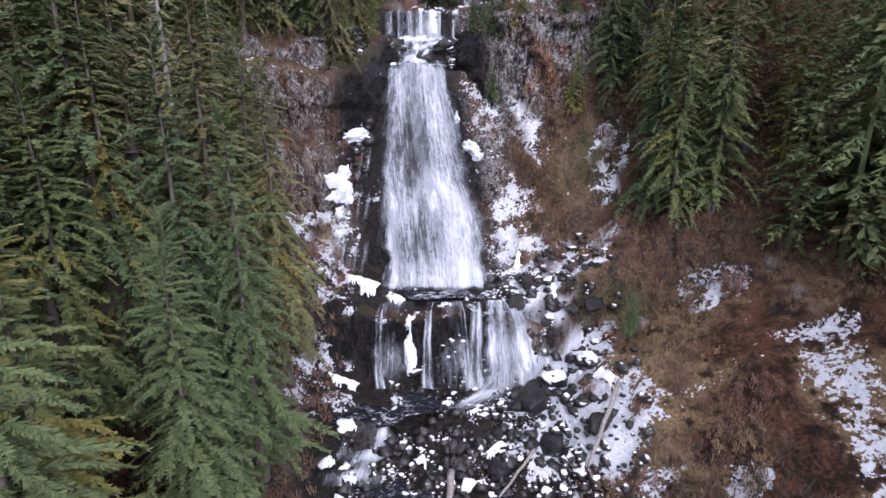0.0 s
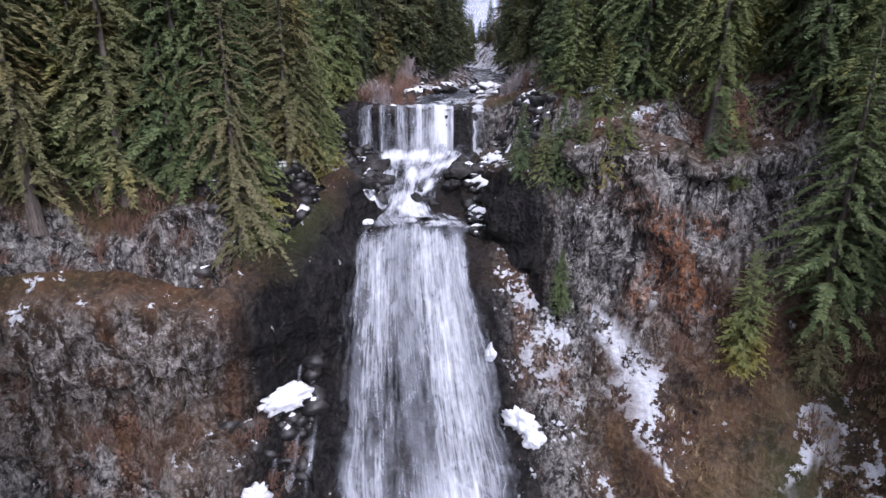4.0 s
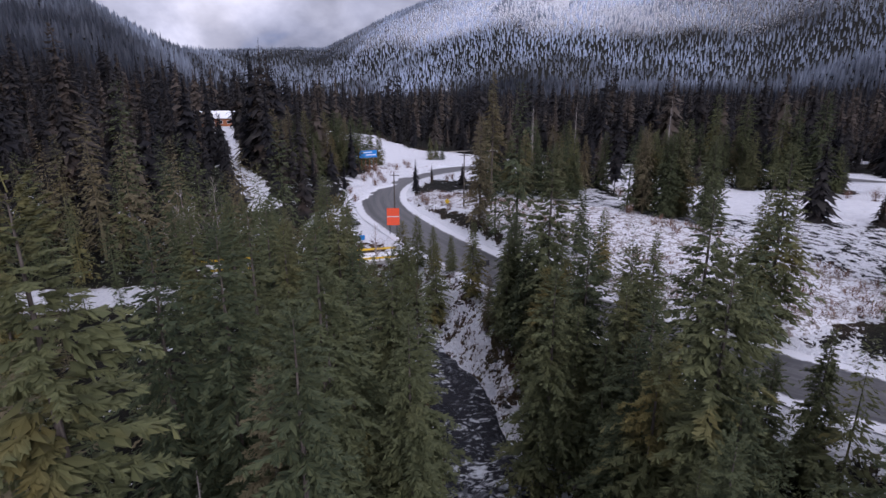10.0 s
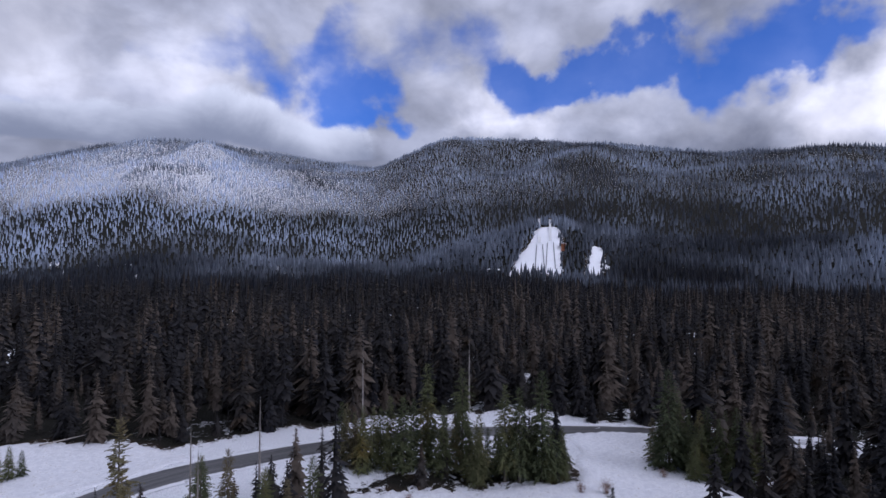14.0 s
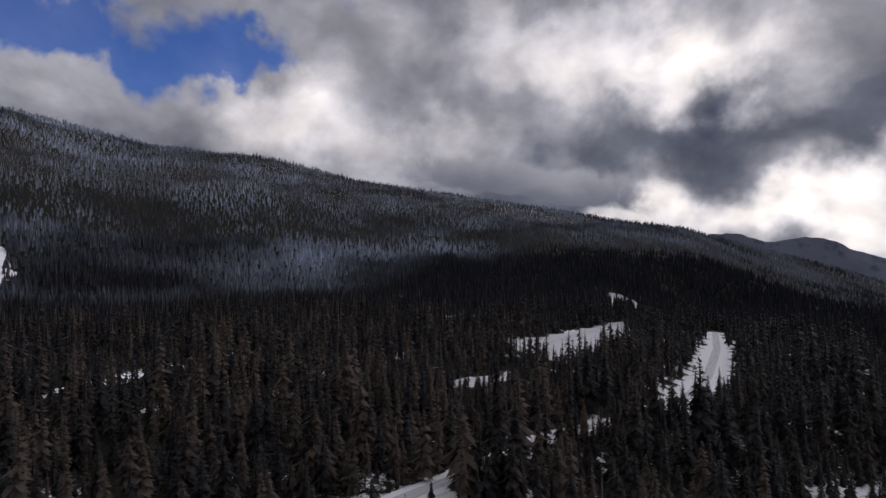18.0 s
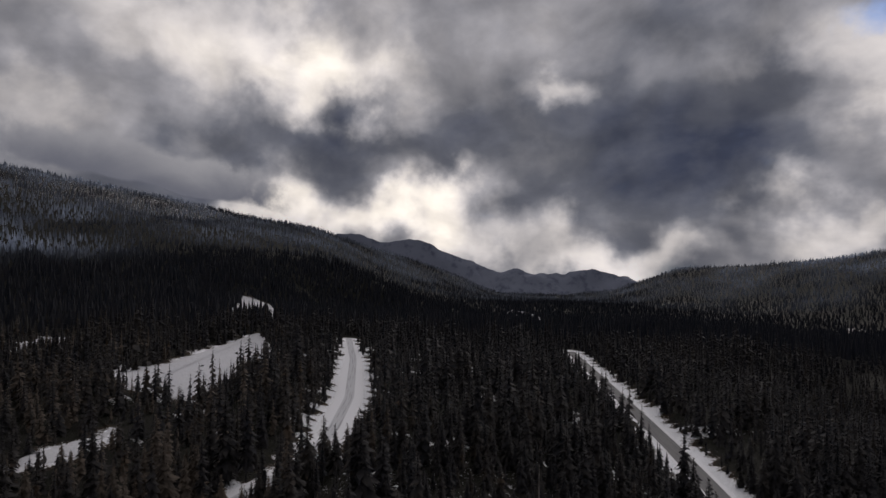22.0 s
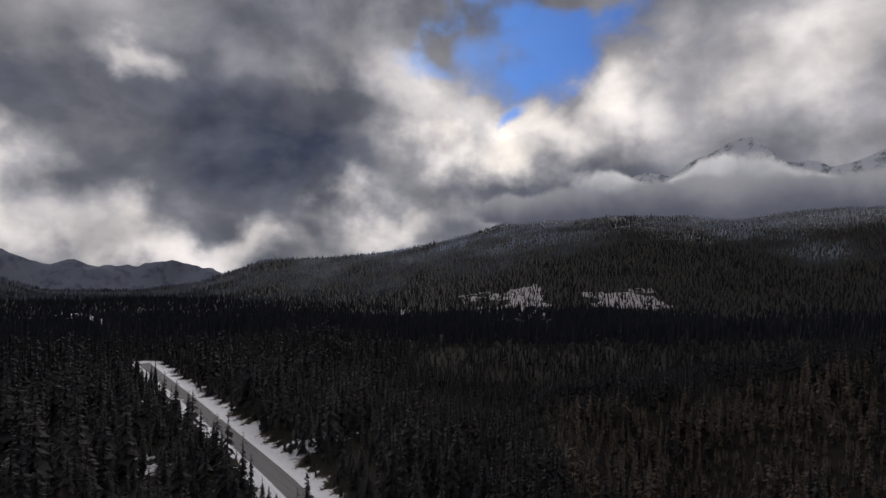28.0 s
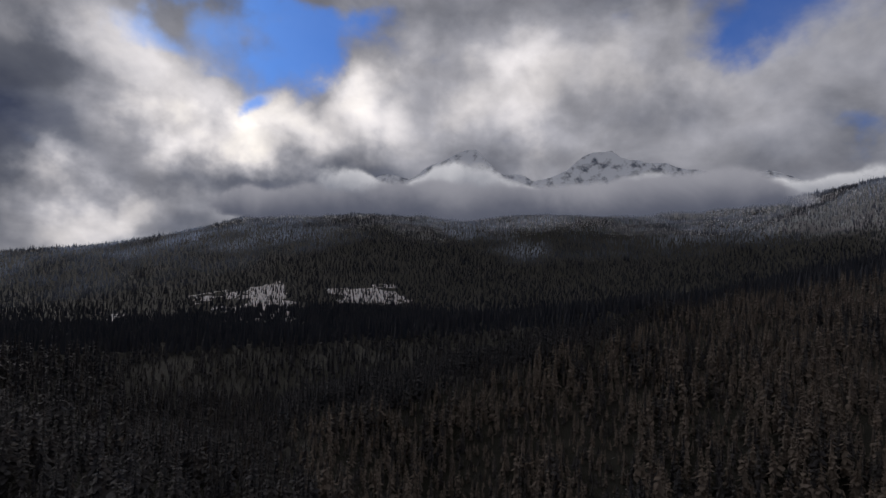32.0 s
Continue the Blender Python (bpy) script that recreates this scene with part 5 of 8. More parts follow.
def spray_tree(seed, height, radius, branches, bare=0.06, droop=0.62, core=0.20, fans=3, slim=1.0):
    """A conifer of branches, each a fan of slim needled shoots, round a slim inner cone. Triangles."""
    r = np.random.RandomState(seed)
    h = np.clip(bare + (0.985 - bare) * np.linspace(0, 1, branches) ** 0.95 + r.uniform(-1.2, 1.2, branches) / branches, bare, 0.985)
    az = np.arange(branches) * 2.39996 + r.uniform(-0.5, 0.5, branches)
    ln = radius * ((1 - h) ** 0.72 + 0.02) * (1 - 0.45 * np.exp(-((h - bare) / 0.07) ** 2)) * r.uniform(0.5, 1.25, branches) * (1 + 0.18 * np.sin(2 * az + seed)) + 0.12
    base = np.stack([0 * h, 0 * h, h * height + 0.12 * ln], -1)
    rise = np.interp(h, [0, 0.7, 0.93, 1], [1.0, 0.75, 0.1, -1.6])
    dip = ln * (droop * r.uniform(0.7, 1.5, branches)) * rise
    tris = []
    for k in range(fans):
        q = (k - (fans - 1) / 2) * r.uniform(0.30, 0.52, branches) + r.uniform(-0.1, 0.1, branches)
        reach = ln * (1 - 0.22 * abs(k - (fans - 1) / 2)) * r.uniform(0.8, 1.1, branches)
        d, e = np.stack([np.cos(az + q), np.sin(az + q), 0 * q], -1), np.stack([-np.sin(az + q), np.cos(az + q), 0 * q], -1)
        tip = base + d * reach[:, None]
        tip[:, 2] -= dip * r.uniform(0.8, 1.3, branches)
        w = (ln * r.uniform(0.13, 0.24, branches) * (1.0 if fans > 1 else 2.2 * slim) + 0.10)[:, None]
        m = base + d * (0.45 * reach)[:, None]
        m[:, 2] -= 0.30 * dip + ln * r.uniform(0.02, 0.14, branches)
        a, b = m - e * w, m + e * w
        a[:, 2] -= r.uniform(0, 0.2, branches) * ln
        tris.append(np.stack([base, a, b], 1)) if fans == 1 else None
        tris.append(np.stack([a, tip, b], 1))
        if k == fans // 2 and fans > 1:
            tris.append(np.stack([base, a, b], 1))
    a = np.linspace(0, 2 * math.pi, 5)[:4] + r.uniform(0, 6)
    ring = np.stack([core * radius * np.cos(a), core * radius * np.sin(a), height * bare + 0 * a], -1)
    top = np.array([0, 0, height])
    tris.append(np.stack([np.stack([ring[j], ring[(j + 1) % 4], top]) for j in range(4)]))
    return np.concatenate(tris).reshape(-1, 3)


FROND = [np.concatenate([spray_crown(140 + i, h, r, int(nb * 1.15), 9, dr, b, 0.5, 0.74), trunk_tris(h * 0.95, 0.35)]) for i, (h, r, nb, dr, b) in
         enumerate(((30, 5.4, 120, 0.55, 0.05), (26, 4.7, 110, 0.5, 0.04), (33, 5.6, 120, 0.7, 0.12), (21, 4.6, 100, 0.45, 0.03)))]
MIDDLE = [np.concatenate([spray_tree(40 + i, h, r, n, b), trunk_tris(h * 0.98, 0.2)]) for i, (h, r, n, b) in
          enumerate(((30, 7.6, 130, 0.05), (26, 6.8, 116, 0.04), (34, 7.2, 134, 0.10), (18, 6.0, 84, 0.03), (33, 5.2, 112, 0.16), (22, 6.2, 96, 0.04), (27, 8.0, 122, 0.05), (29, 4.2, 80, 0.22)))]
LIGHT_NEAR = [np.concatenate([spray_tree(70 + i, h, r, 66, 0.08, 0.65, 0.16, 1, 0.8), trunk_tris(h * 0.9, 0.3)]) for i, (h, r) in enumerate(((30, 7.0), (25, 6.4), (34, 6.6), (18, 6.0), (33, 4.8), (22, 6.2), (28, 4.0)))]
LIGHT = [spray_tree(60 + i, h, r, 26, 0.07, 0.6, 0.36, 1) for i, (h, r) in enumerate(((30, 7.4), (25, 6.8), (34, 7.2), (18, 6.2), (32, 5.4), (22, 6.8)))]
FAR = [spray_tree(80 + i, h, r, 9, 0.10, 0.6, 0.8, 1) for i, (h, r) in enumerate(((25, 5.2), (20, 4.8), (27, 4.4), (16, 4.4)))]


def young_stand(x, y):
    """1 on the spur and the slope before it, where the whole forest is low and even."""
    b = np.degrees(np.arctan2(-(x - 80), y - 130))
    return np.maximum(sstep(b, 98, 112), sstep(b, -164, -172)) * sstep(np.hypot(x - 80, y - 130), 90, 150)


def clear_of_plan(x, y):
    return (open_ground(x, y) < 0.35) & ~gorge_bare(x, y)


def edge_size(x, y):
    """Lower trees along the roads and openings."""
    d = np.min([near_line(x, y, line)[0] - w for line, w in ((ROAD[:15], 8), (HIGHWAY[:10], 14), (LANE, 14))], 0)
    e = np.interp(d, [0, 14], [0.6, 1.0])
    for c in [LOT] + CLEARINGS:
        e = np.minimum(e, 1 - 0.4 * inside(x, y, c, 22))
    for c in CLEARINGS[:3] + CLEARINGS[5:]:
        e = np.minimum(e, 1 - 0.62 * inside(x, y, c, 60))
    return e


sx, sy = px[~single], py[~single]
close = ((sy < 78) & (np.abs(sx) < 56)) | ((sy < 128) & (np.abs(sx) < 36))
CLOSE = [np.concatenate([spray_crown(150 + i, h, r, 120, 26, dr, 0.05, 0.5, 0.6), trunk_tris(h * 0.95, 0.35)]) for i, (h, r, dr) in enumerate(((31, 5.0, 0.6), (27, 4.6, 0.5), (34, 5.2, 0.75)))]
forest("conifer_forest", sx[close], sy[close], rng.uniform(0.7, 1.12, close.sum()) * tree_size(sx[close], sy[close]), CLOSE, MAT["needles"], "dense green conifers on the sides of the gorge")
sx, sy = sx[~close], sy[~close]
for far_up in (False, True):
    k = (sy > 122) == far_up
    forest("conifer_forest", sx[k], sy[k], rng.uniform(0.7, 1.12, k.sum()) * tree_size(sx[k], sy[k]), FROND, MAT["olive_needles" if far_up else "needles"], "dense olive-brown conifers along the creek" if far_up else "dense green conifer forest round the falls")
x, y = scatter(-240, 420, -200, 460, 7.9)
r_hub = np.hypot(x - 80, y - 130)
k = clear_of_plan(x, y) & ~((np.abs(x) < 62) & (y > 18) & (y < 235)) & (r_hub < 300) & ((inside(x, y, STRIP, 2) < 0.5) | (rng.uniform(0, 1, len(x)) < 0.08)) & ~((x < -60) & (np.abs(y - 60) < 80) & (x < -140))
x, y = x[k], y[k]
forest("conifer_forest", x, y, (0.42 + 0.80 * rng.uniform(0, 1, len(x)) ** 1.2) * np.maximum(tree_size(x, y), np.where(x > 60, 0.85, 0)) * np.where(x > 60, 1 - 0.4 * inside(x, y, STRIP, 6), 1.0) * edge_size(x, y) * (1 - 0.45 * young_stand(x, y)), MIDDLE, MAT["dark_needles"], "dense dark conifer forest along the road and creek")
TINY = []
for i in range(3):
    a3 = np.arange(3) * 2.0944 + i
    ring, tip = np.stack([4.2 * np.cos(a3), 4.2 * np.sin(a3), 3.0 + 3 * (np.arange(3) % 2)], -1), np.array([0, 0, 27.0 + 3 * i])
    TINY.append(np.concatenate([np.stack([ring[j], ring[(j + 1) % 3], tip]) for j in range(3)]))


def in_view(x, y):
    """The part of the round that any stretch of the flight looks at."""
    az = np.degrees(np.arctan2(-(x - 80), y - 130))
    return (az < 42) | (az > 100)


x, y = scatter(-800, 1000, -900, 1000, 8.9)
r_hub = np.hypot(x - 80, y - 130)
k = clear_of_plan(x, y) & (r_hub >= 300) & (r_hub < 800) & in_view(x, y)
x, y = x[k], y[k]
near_k = np.hypot(x - 80, y - 130) < 540
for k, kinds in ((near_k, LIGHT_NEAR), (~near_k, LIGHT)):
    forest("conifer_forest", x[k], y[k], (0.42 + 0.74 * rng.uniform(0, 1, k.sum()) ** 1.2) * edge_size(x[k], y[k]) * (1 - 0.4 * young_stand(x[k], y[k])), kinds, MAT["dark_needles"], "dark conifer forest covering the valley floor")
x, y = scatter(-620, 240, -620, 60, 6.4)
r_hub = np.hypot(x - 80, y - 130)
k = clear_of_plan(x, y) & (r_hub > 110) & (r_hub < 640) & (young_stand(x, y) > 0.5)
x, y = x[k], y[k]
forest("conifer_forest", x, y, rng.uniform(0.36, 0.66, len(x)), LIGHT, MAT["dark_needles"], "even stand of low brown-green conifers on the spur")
x, y = scatter(-1600, 1750, -1600, 1800, 10.5)
r_hub = np.hypot(x - 80, y - 130)
gap_s = np.max([inside(x, y, c, 12) for c in SOUTH_GAPS], 0)
k = clear_of_plan(x, y) & (r_hub >= 800) & (r_hub < 1600) & in_view(x, y) & (rng.uniform(0, 1, len(x)) > gap_s * 0.26)
x, y = x[k], y[k]
forest("far_forest", x, y, rng.uniform(0.75, 1.1, len(x)), FAR, MAT["hazed_needles"], "dark conifer forest rising to the foot of the mountains")
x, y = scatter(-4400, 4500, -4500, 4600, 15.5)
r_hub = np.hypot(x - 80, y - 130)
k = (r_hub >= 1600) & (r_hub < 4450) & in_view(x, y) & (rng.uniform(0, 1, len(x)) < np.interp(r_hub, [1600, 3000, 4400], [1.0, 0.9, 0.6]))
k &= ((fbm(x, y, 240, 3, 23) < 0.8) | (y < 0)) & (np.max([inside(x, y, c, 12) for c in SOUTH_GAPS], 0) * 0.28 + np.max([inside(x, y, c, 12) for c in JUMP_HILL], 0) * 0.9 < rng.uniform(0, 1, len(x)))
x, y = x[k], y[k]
forest("mountain_forest", x, y, rng.uniform(0.35, 0.8, len(x)), TINY, MAT["hazed_needles"], "snow-dusted conifer forest on the mountain sides")


# ---------------------------------------------------------------- rock walls of the gorge
def wall_sheet(name, line, foot, top, seed, batter=0.22, step=0.5, depth=1.0, brown=0.0, rust=0.5):
    """A rough jointed rock face along a plan line: columns and blocks set in and out."""
    pts = np.array(line, float)
    seg = np.r_[0, np.cumsum(np.hypot(*np.diff(pts, axis=0).T))]
    s = np.arange(0, seg[-1] + 0.01, step)
    px_, py_ = np.interp(s, seg, pts[:, 0]), np.interp(s, seg, pts[:, 1])
    f, tp = np.interp(s, seg, foot), np.interp(s, seg, top) + fbm(s, s * 0, 5, 3, seed) * 1.2
    nv = int(max(tp - f) / step)
    v = np.linspace(0, 1, nv)
    z = f[:, None] + (tp - f)[:, None] * v
    tx, ty = np.gradient(px_), np.gradient(py_)
    n = np.hypot(tx, ty)
    nx, ny = ty / n, -tx / n
    S = s[:, None] + 0 * z
    tilt = S + z * 0.18 + fbm(S, z, 6, 3, seed + 1) * 1.5
    col, block = np.floor(tilt / 1.15), np.floor((z + lattice(np.floor(tilt / 1.15).astype(np.int64), 0 * z.astype(np.int64), seed) * 4) / 2.6)
    set_in = lattice(col.astype(np.int64), block.astype(np.int64), seed + 3) * 1.25 + lattice(np.floor(tilt / 3.7).astype(np.int64), np.floor(z / 6.0).astype(np.int64), seed + 4) * 1.9
    out = depth * (set_in + fbm(S, z, 9, 3, seed + 5) * 1.4 + fbm(S, z, 1.3, 3, seed + 6) * 0.45) + (1 - v) * (tp - f)[:, None] * batter - 1.6 * sstep(v, 0.93, 1.0)
    x, y = px_[:, None] + nx[:, None] * out, py_[:, None] + ny[:, None] * out
    wetness = sstep(np.abs(x + 4.5), 14, 10)
    c = {"snow": 0.30 + 0 * z.ravel(), "rock": np.clip(1.0 - 0.7 * sstep(v, 0.9, 1.0) - brown * (1 - wetness) * (0.6 + 0.6 * fbm(S, z, 7, 3, seed + 9)), 0, 1).ravel(), "wet": wetness.ravel(), "rust": (rust * sstep(x, 9, 15) * sstep(fbm(S, z, 8, 3, seed + 11) + 0.9 * (v - 0.5), 0.0, 0.5)).ravel(), "dry_grass": 0.0, "shaded_duff": 0.0}
    me = mesh_of(name, np.stack([x, y, z], -1).reshape(-1, 3), grid_faces(len(s), nv), MAT["ground"], c)
    return tagged(new(name, me), "weathered grey and rust rock wall of the gorge", "cliff", kind="structure")


wall_sheet("cliff_east", [(4.5, 99), (6.5, 95.5), (13, 93.5), (20, 91.5), (28, 90), (36, 87.5), (44, 83)], [26, 24, 28, 33, 37, 42, 50], [55, 57, 57.5, 57, 57, 57, 58], 3, rust=0.9)
wall_sheet("cliff_west", [(-52, 74), (-42, 77), (-30, 80.5), (-19, 84.5), (-13.5, 92), (-11.5, 99)], [33, 30, 24, 20, 25, 42], [54, 51, 49, 48.5, 50, 54], 8, brown=0.5)
wall_sheet("ledge_lower", [(-15, 66), (-11, 64.9), (-4, 64.7), (3, 65.3), (9, 64.5), (13, 61.5)], [6, 6.5, 6.5, 6.5, 7, 9], [16.8, 16.4, 16.0, 16.0, 16.2, 15.6], 12, 0.22, 0.3, 0.42)


# ---------------------------------------------------------------- snow fields, far country
def snow_field(name, poly, mat, label, step=4.0, lift=0.35, ragged=0.45):
    xs, ys = [p[0] for p in poly], [p[1] for p in poly]
    gx, gy = np.arange(min(xs) - step, max(xs) + 2 * step, step), np.arange(min(ys) - step, max(ys) + 2 * step, step)
    x, y = np.meshgrid(gx, gy, indexing="ij")
    k = inside(x, y, poly, 3 + step) + ragged * fbm(x, y, 4.5 * step, 3, 3)
    z = ground_z(x, y) + lift - 3.0 * sstep(k, 0.45, 0.15)
    f = grid_faces(len(gx), len(gy))
    p, f = used_only(np.stack([x, y, z], -1).reshape(-1, 3), f[(k.ravel()[f] > 0.1).any(1)])
    return tagged(new(name, mesh_of(name, p, f, mat, smooth=True)), label, "snow", kind="structure")


for i, c in enumerate(CLEARINGS):
    snow_field("snow_field", c, MAT["shaded_snow" if 3 <= i < 7 else "snow"], "snow-covered clearing among dark conifers")
snow_field("meadow", MEADOW, MAT["half_shaded_snow"], "flat snow-covered meadow beside the road", 2.0)
snow_field("parking_lot", LOT, MAT["shaded_snow"], "snow-covered parking area with wheel tracks")
snow_field("road_bank", BANK, MAT["brushy_snow"], "snowy roadside bank with brush poking through", 1.5, 0.25)
snow_field("road_verge", VERGE, MAT["half_shaded_snow"], "snowy verge with brush beside the bend", 2.0, 0.25)
for c in SOUTH_GAPS:
    snow_field("snow_field", c, MAT["shaded_cutblock_snow"], "snowy cutblock in the dark valley forest", 9.0, 1.0, 1.0)
for c in JUMP_HILL:
    snow_field("ski_slope", c, MAT["snow"], "bright snow-covered ski jump landing slope", 6.0, 1.5)


def ridge_material(name, rock, pale):
    m, t, b, _ = material(name)
    p = spot(t)
    n1 = noise_tex(t, p, 0.012, 7, 0.65)
    put(t, b.inputs["Base Color"], mixc(t, ramp(t, n1, 0.33, 0.52), (*rock, 1), (*pale, 1)))
    b.inputs["Roughness"].default_value = 1.0
    return m


# the second ridge is bluer and flatter: distance haze put into its colour
MAT["ridge"], MAT["hazy_ridge"] = ridge_material("distant_ridge", (0.11, 0.13, 0.17), (0.66, 0.69, 0.74)), ridge_material("hazed_range", (0.072, 0.084, 0.125), (0.135, 0.15, 0.20))


def far_ridge(az0, az1, r, tops, seed, mat):
    """A high range behind the valley: a long ridged sheet."""
    az, v = np.linspace(az0, az1, 90), np.linspace(0, 1, 26)
    top = np.interp(np.linspace(0, 1, 90), np.linspace(0, 1, len(tops)), tops)
    rr = r + 420 * (v[None] - 1) + 0 * az[:, None]
    el = -6 + (top[:, None] + 6) * v[None] ** 1.1
    el = el + fbm(az[:, None] + 0 * v, v[None] * 6 + 0 * az[:, None], 3.2, 4, seed) * 0.9 * v[None]
    a = np.radians(az)[:, None]
    x, y = 110 - np.sin(a) * rr, 150 + np.cos(a) * rr
    z = 165 + rr * np.tan(np.radians(el))
    ob = new("far_mountains", mesh_of("far_mountains", np.stack([x, y, z], -1).reshape(-1, 3), grid_faces(90, 26), MAT[mat]))
    return tagged(ob, "snowy mountain range beyond the valley, hazed blue in its colour", "mountains", kind="structure")


far_ridge(-116, -156, 4750, (0.5, 1.6, 1.8, 1.4, 0.6, -0.4, -1.0, -1.6, -1.8, -2.2), 5, "hazy_ridge")
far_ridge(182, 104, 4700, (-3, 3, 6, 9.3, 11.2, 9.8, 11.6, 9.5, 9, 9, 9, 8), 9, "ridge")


for line, half in (([(748, -112, 0), (690, -62, 0), (640, -8, 0), (592, 40, 0), (545, 72, 0)], 2.4), ([(700, -90, 0), (640, -52, 0), (575, -4, 0), (530, 40, 0)], 1.6)):
    ob = new("wheel_track", ribbon("wheel_track", line, half, MAT["packed"], 0.75, 3, 4.0, {"half_width": 9.0}, 0.6))
    tagged(ob, "brown-grey wheel track worn in the snow of the parking area", "track", kind="structure")


def cloud_material(name, a, c):
    m, t, b, out = material(name)
    p = spot(t)
    n1 = noise_tex(t, p, 0.0016, 7, 0.58, 0.4)
    n2 = noise_tex(t, p, 0.006, 6, 0.6)
    f = calc(t, "ADD", attr(t, "body"), calc(t, "ADD", calc(t, "MULTIPLY", calc(t, "SUBTRACT", n1, 0.5), 2.4), calc(t, "MULTIPLY", calc(t, "SUBTRACT", n2, 0.5), 1.8)))
    shade = calc(t, "ADD", calc(t, "MULTIPLY", n1, 0.55), calc(t, "MULTIPLY", attr(t, "rise"), 0.5))
    # self-lit cloud: dark base and pale tops are painted into the glow
    em = node(t, "ShaderNodeEmission")
    put(t, em.inputs[0], mixc(t, ramp(t, shade, 0.3, 0.75), (*a, 1), (*c, 1)))
    tp, mx = node(t, "ShaderNodeBsdfTransparent"), node(t, "ShaderNodeMixShader")
    put(t, mx.inputs[0], calc(t, "MULTIPLY", ramp(t, f, 0.10, 1.0), ramp(t, attr(t, "body"), 0.0, 0.6)))
    t.links.new(tp.outputs[0], mx.inputs[1]), t.links.new(em.outputs[0], mx.inputs[2]), t.links.new(mx.outputs[0], out.inputs[0])
    return m


def cloud_bank(az0, az1, r, low, high, mat, seed, eye=(140, 90, 168), rim=0.13):
    """A bank of mist far off against the mountain side, thinning at its rims."""
    az, v = np.linspace(az0, az1, 60), np.linspace(0, 1, 20)
    lo, hi = (np.interp(np.linspace(0, 1, 60), np.linspace(0, 1, len(q)), q) for q in (low, high))
    hi = hi + 2.2 * fbm(az, 0 * az, 9, 4, seed + 2)
    lo = lo + 0.7 * fbm(az, 0 * az, 7, 3, seed + 3)
    el = lo[:, None] + (hi - lo)[:, None] * v
    rr = r + 60 * fbm(az[:, None] + 0 * v, v[None] * 8 + 0 * az[:, None], 6, 3, seed)
    a = np.radians(az)[:, None]
    x, y, z = eye[0] - np.sin(a) * rr, eye[1] + np.cos(a) * rr, eye[2] + rr * np.tan(np.radians(el))
    u = np.linspace(0, 1, 60)[:, None]
    body = 1.5 * sstep(v[None] + 0 * u, 0, 0.2) * sstep(v[None] + 0 * u, 1.0, 0.5) * sstep(u + 0 * v[None], 0, rim) * sstep(u + 0 * v[None], 1, 1 - rim)
    me = mesh_of("cloud_bank", np.stack([x, y, z], -1).reshape(-1, 3), grid_faces(60, 20), mat, {"body": body.ravel(), "rise": (v[None] + 0 * u).ravel()}, smooth=True)
    ob = tagged(new("cloud_bank", me), "soft grey-white cloud bank clinging to the mountain", "cloud", kind="structure")
    ob.visible_shadow = False
    return ob


MAT["mist"] = cloud_material("mist", (0.13, 0.138, 0.17), (0.40, 0.39, 0.40))
MAT["bright_mist"] = cloud_material("bright_mist", (0.26, 0.27, 0.30), (0.78, 0.76, 0.73))
cloud_bank(182, 118, 3200, (3.0, 3.8, 4.6, 5.0, 5.2, 5.8), (7.5, 9.6, 9.6, 9.0, 8.8, 8.6), MAT["mist"], 4)
cloud_bank(172, 112, 3900, (5.5, 6, 6.5, 6.5, 6.5), (11, 9.6, 8.6, 9.2, 9.5), MAT["bright_mist"], 6)
cloud_bank(6, -36, 3150, (9.5, 11.0, 11.2, 9.6), (13.0, 16.0, 16.5, 13.0), MAT["bright_mist"], 8, (10, 175, 121))
MAT["deck_mist"] = cloud_material("deck_mist", (0.20, 0.205, 0.235), (0.46, 0.45, 0.45))
cloud_bank(-88, -124, 2900, (8.0, 6.3, 4.6, 2.8), (13, 12, 11, 9.5), MAT["deck_mist"], 12, (90, 200, 164), 0.45)


# ---------------------------------------------------------------- boulders, snow and logs
def solid(name, bm, mat, smooth=False):
    me = bpy.data.meshes.new(name)
    bm.to_mesh(me)
    bm.free()
    if mat:
        me.materials.append(mat)
    if smooth:
        me.polygons.foreach_set("use_smooth", np.ones(len(me.polygons), bool))
    return me


def stone_material():
    m, t, b, _ = material("wet_stone")
    p = node(t, "ShaderNodeTexCoord").outputs["Object"]
    n1, n2 = noise_tex(t, p, 1.8, 7, 0.65), noise_tex(t, p, 9.0, 4)
    rnd = node(t, "ShaderNodeObjectInfo").outputs["Random"]
    lo, hi = mixc(t, rnd, (0.006, 0.006, 0.007, 1), (0.016, 0.015, 0.014, 1)), mixc(t, rnd, (0.024, 0.022, 0.022, 1), (0.065, 0.060, 0.055, 1))
    put(t, b.inputs["Base Color"], mixc(t, ramp(t, n1, 0.35, 0.7), lo, hi))
    put(t, b.inputs["Roughness"], ramp(t, n2, 0.3, 0.7, 0.4, 0.8))
    b.inputs["Specular IOR Level"].default_value = 0.25
    bump(t, b, calc(t, "ADD", n1, calc(t, "MULTIPLY", n2, 0.3)), 0.7, 0.12)
    return m


MAT["stone"] = stone_material()


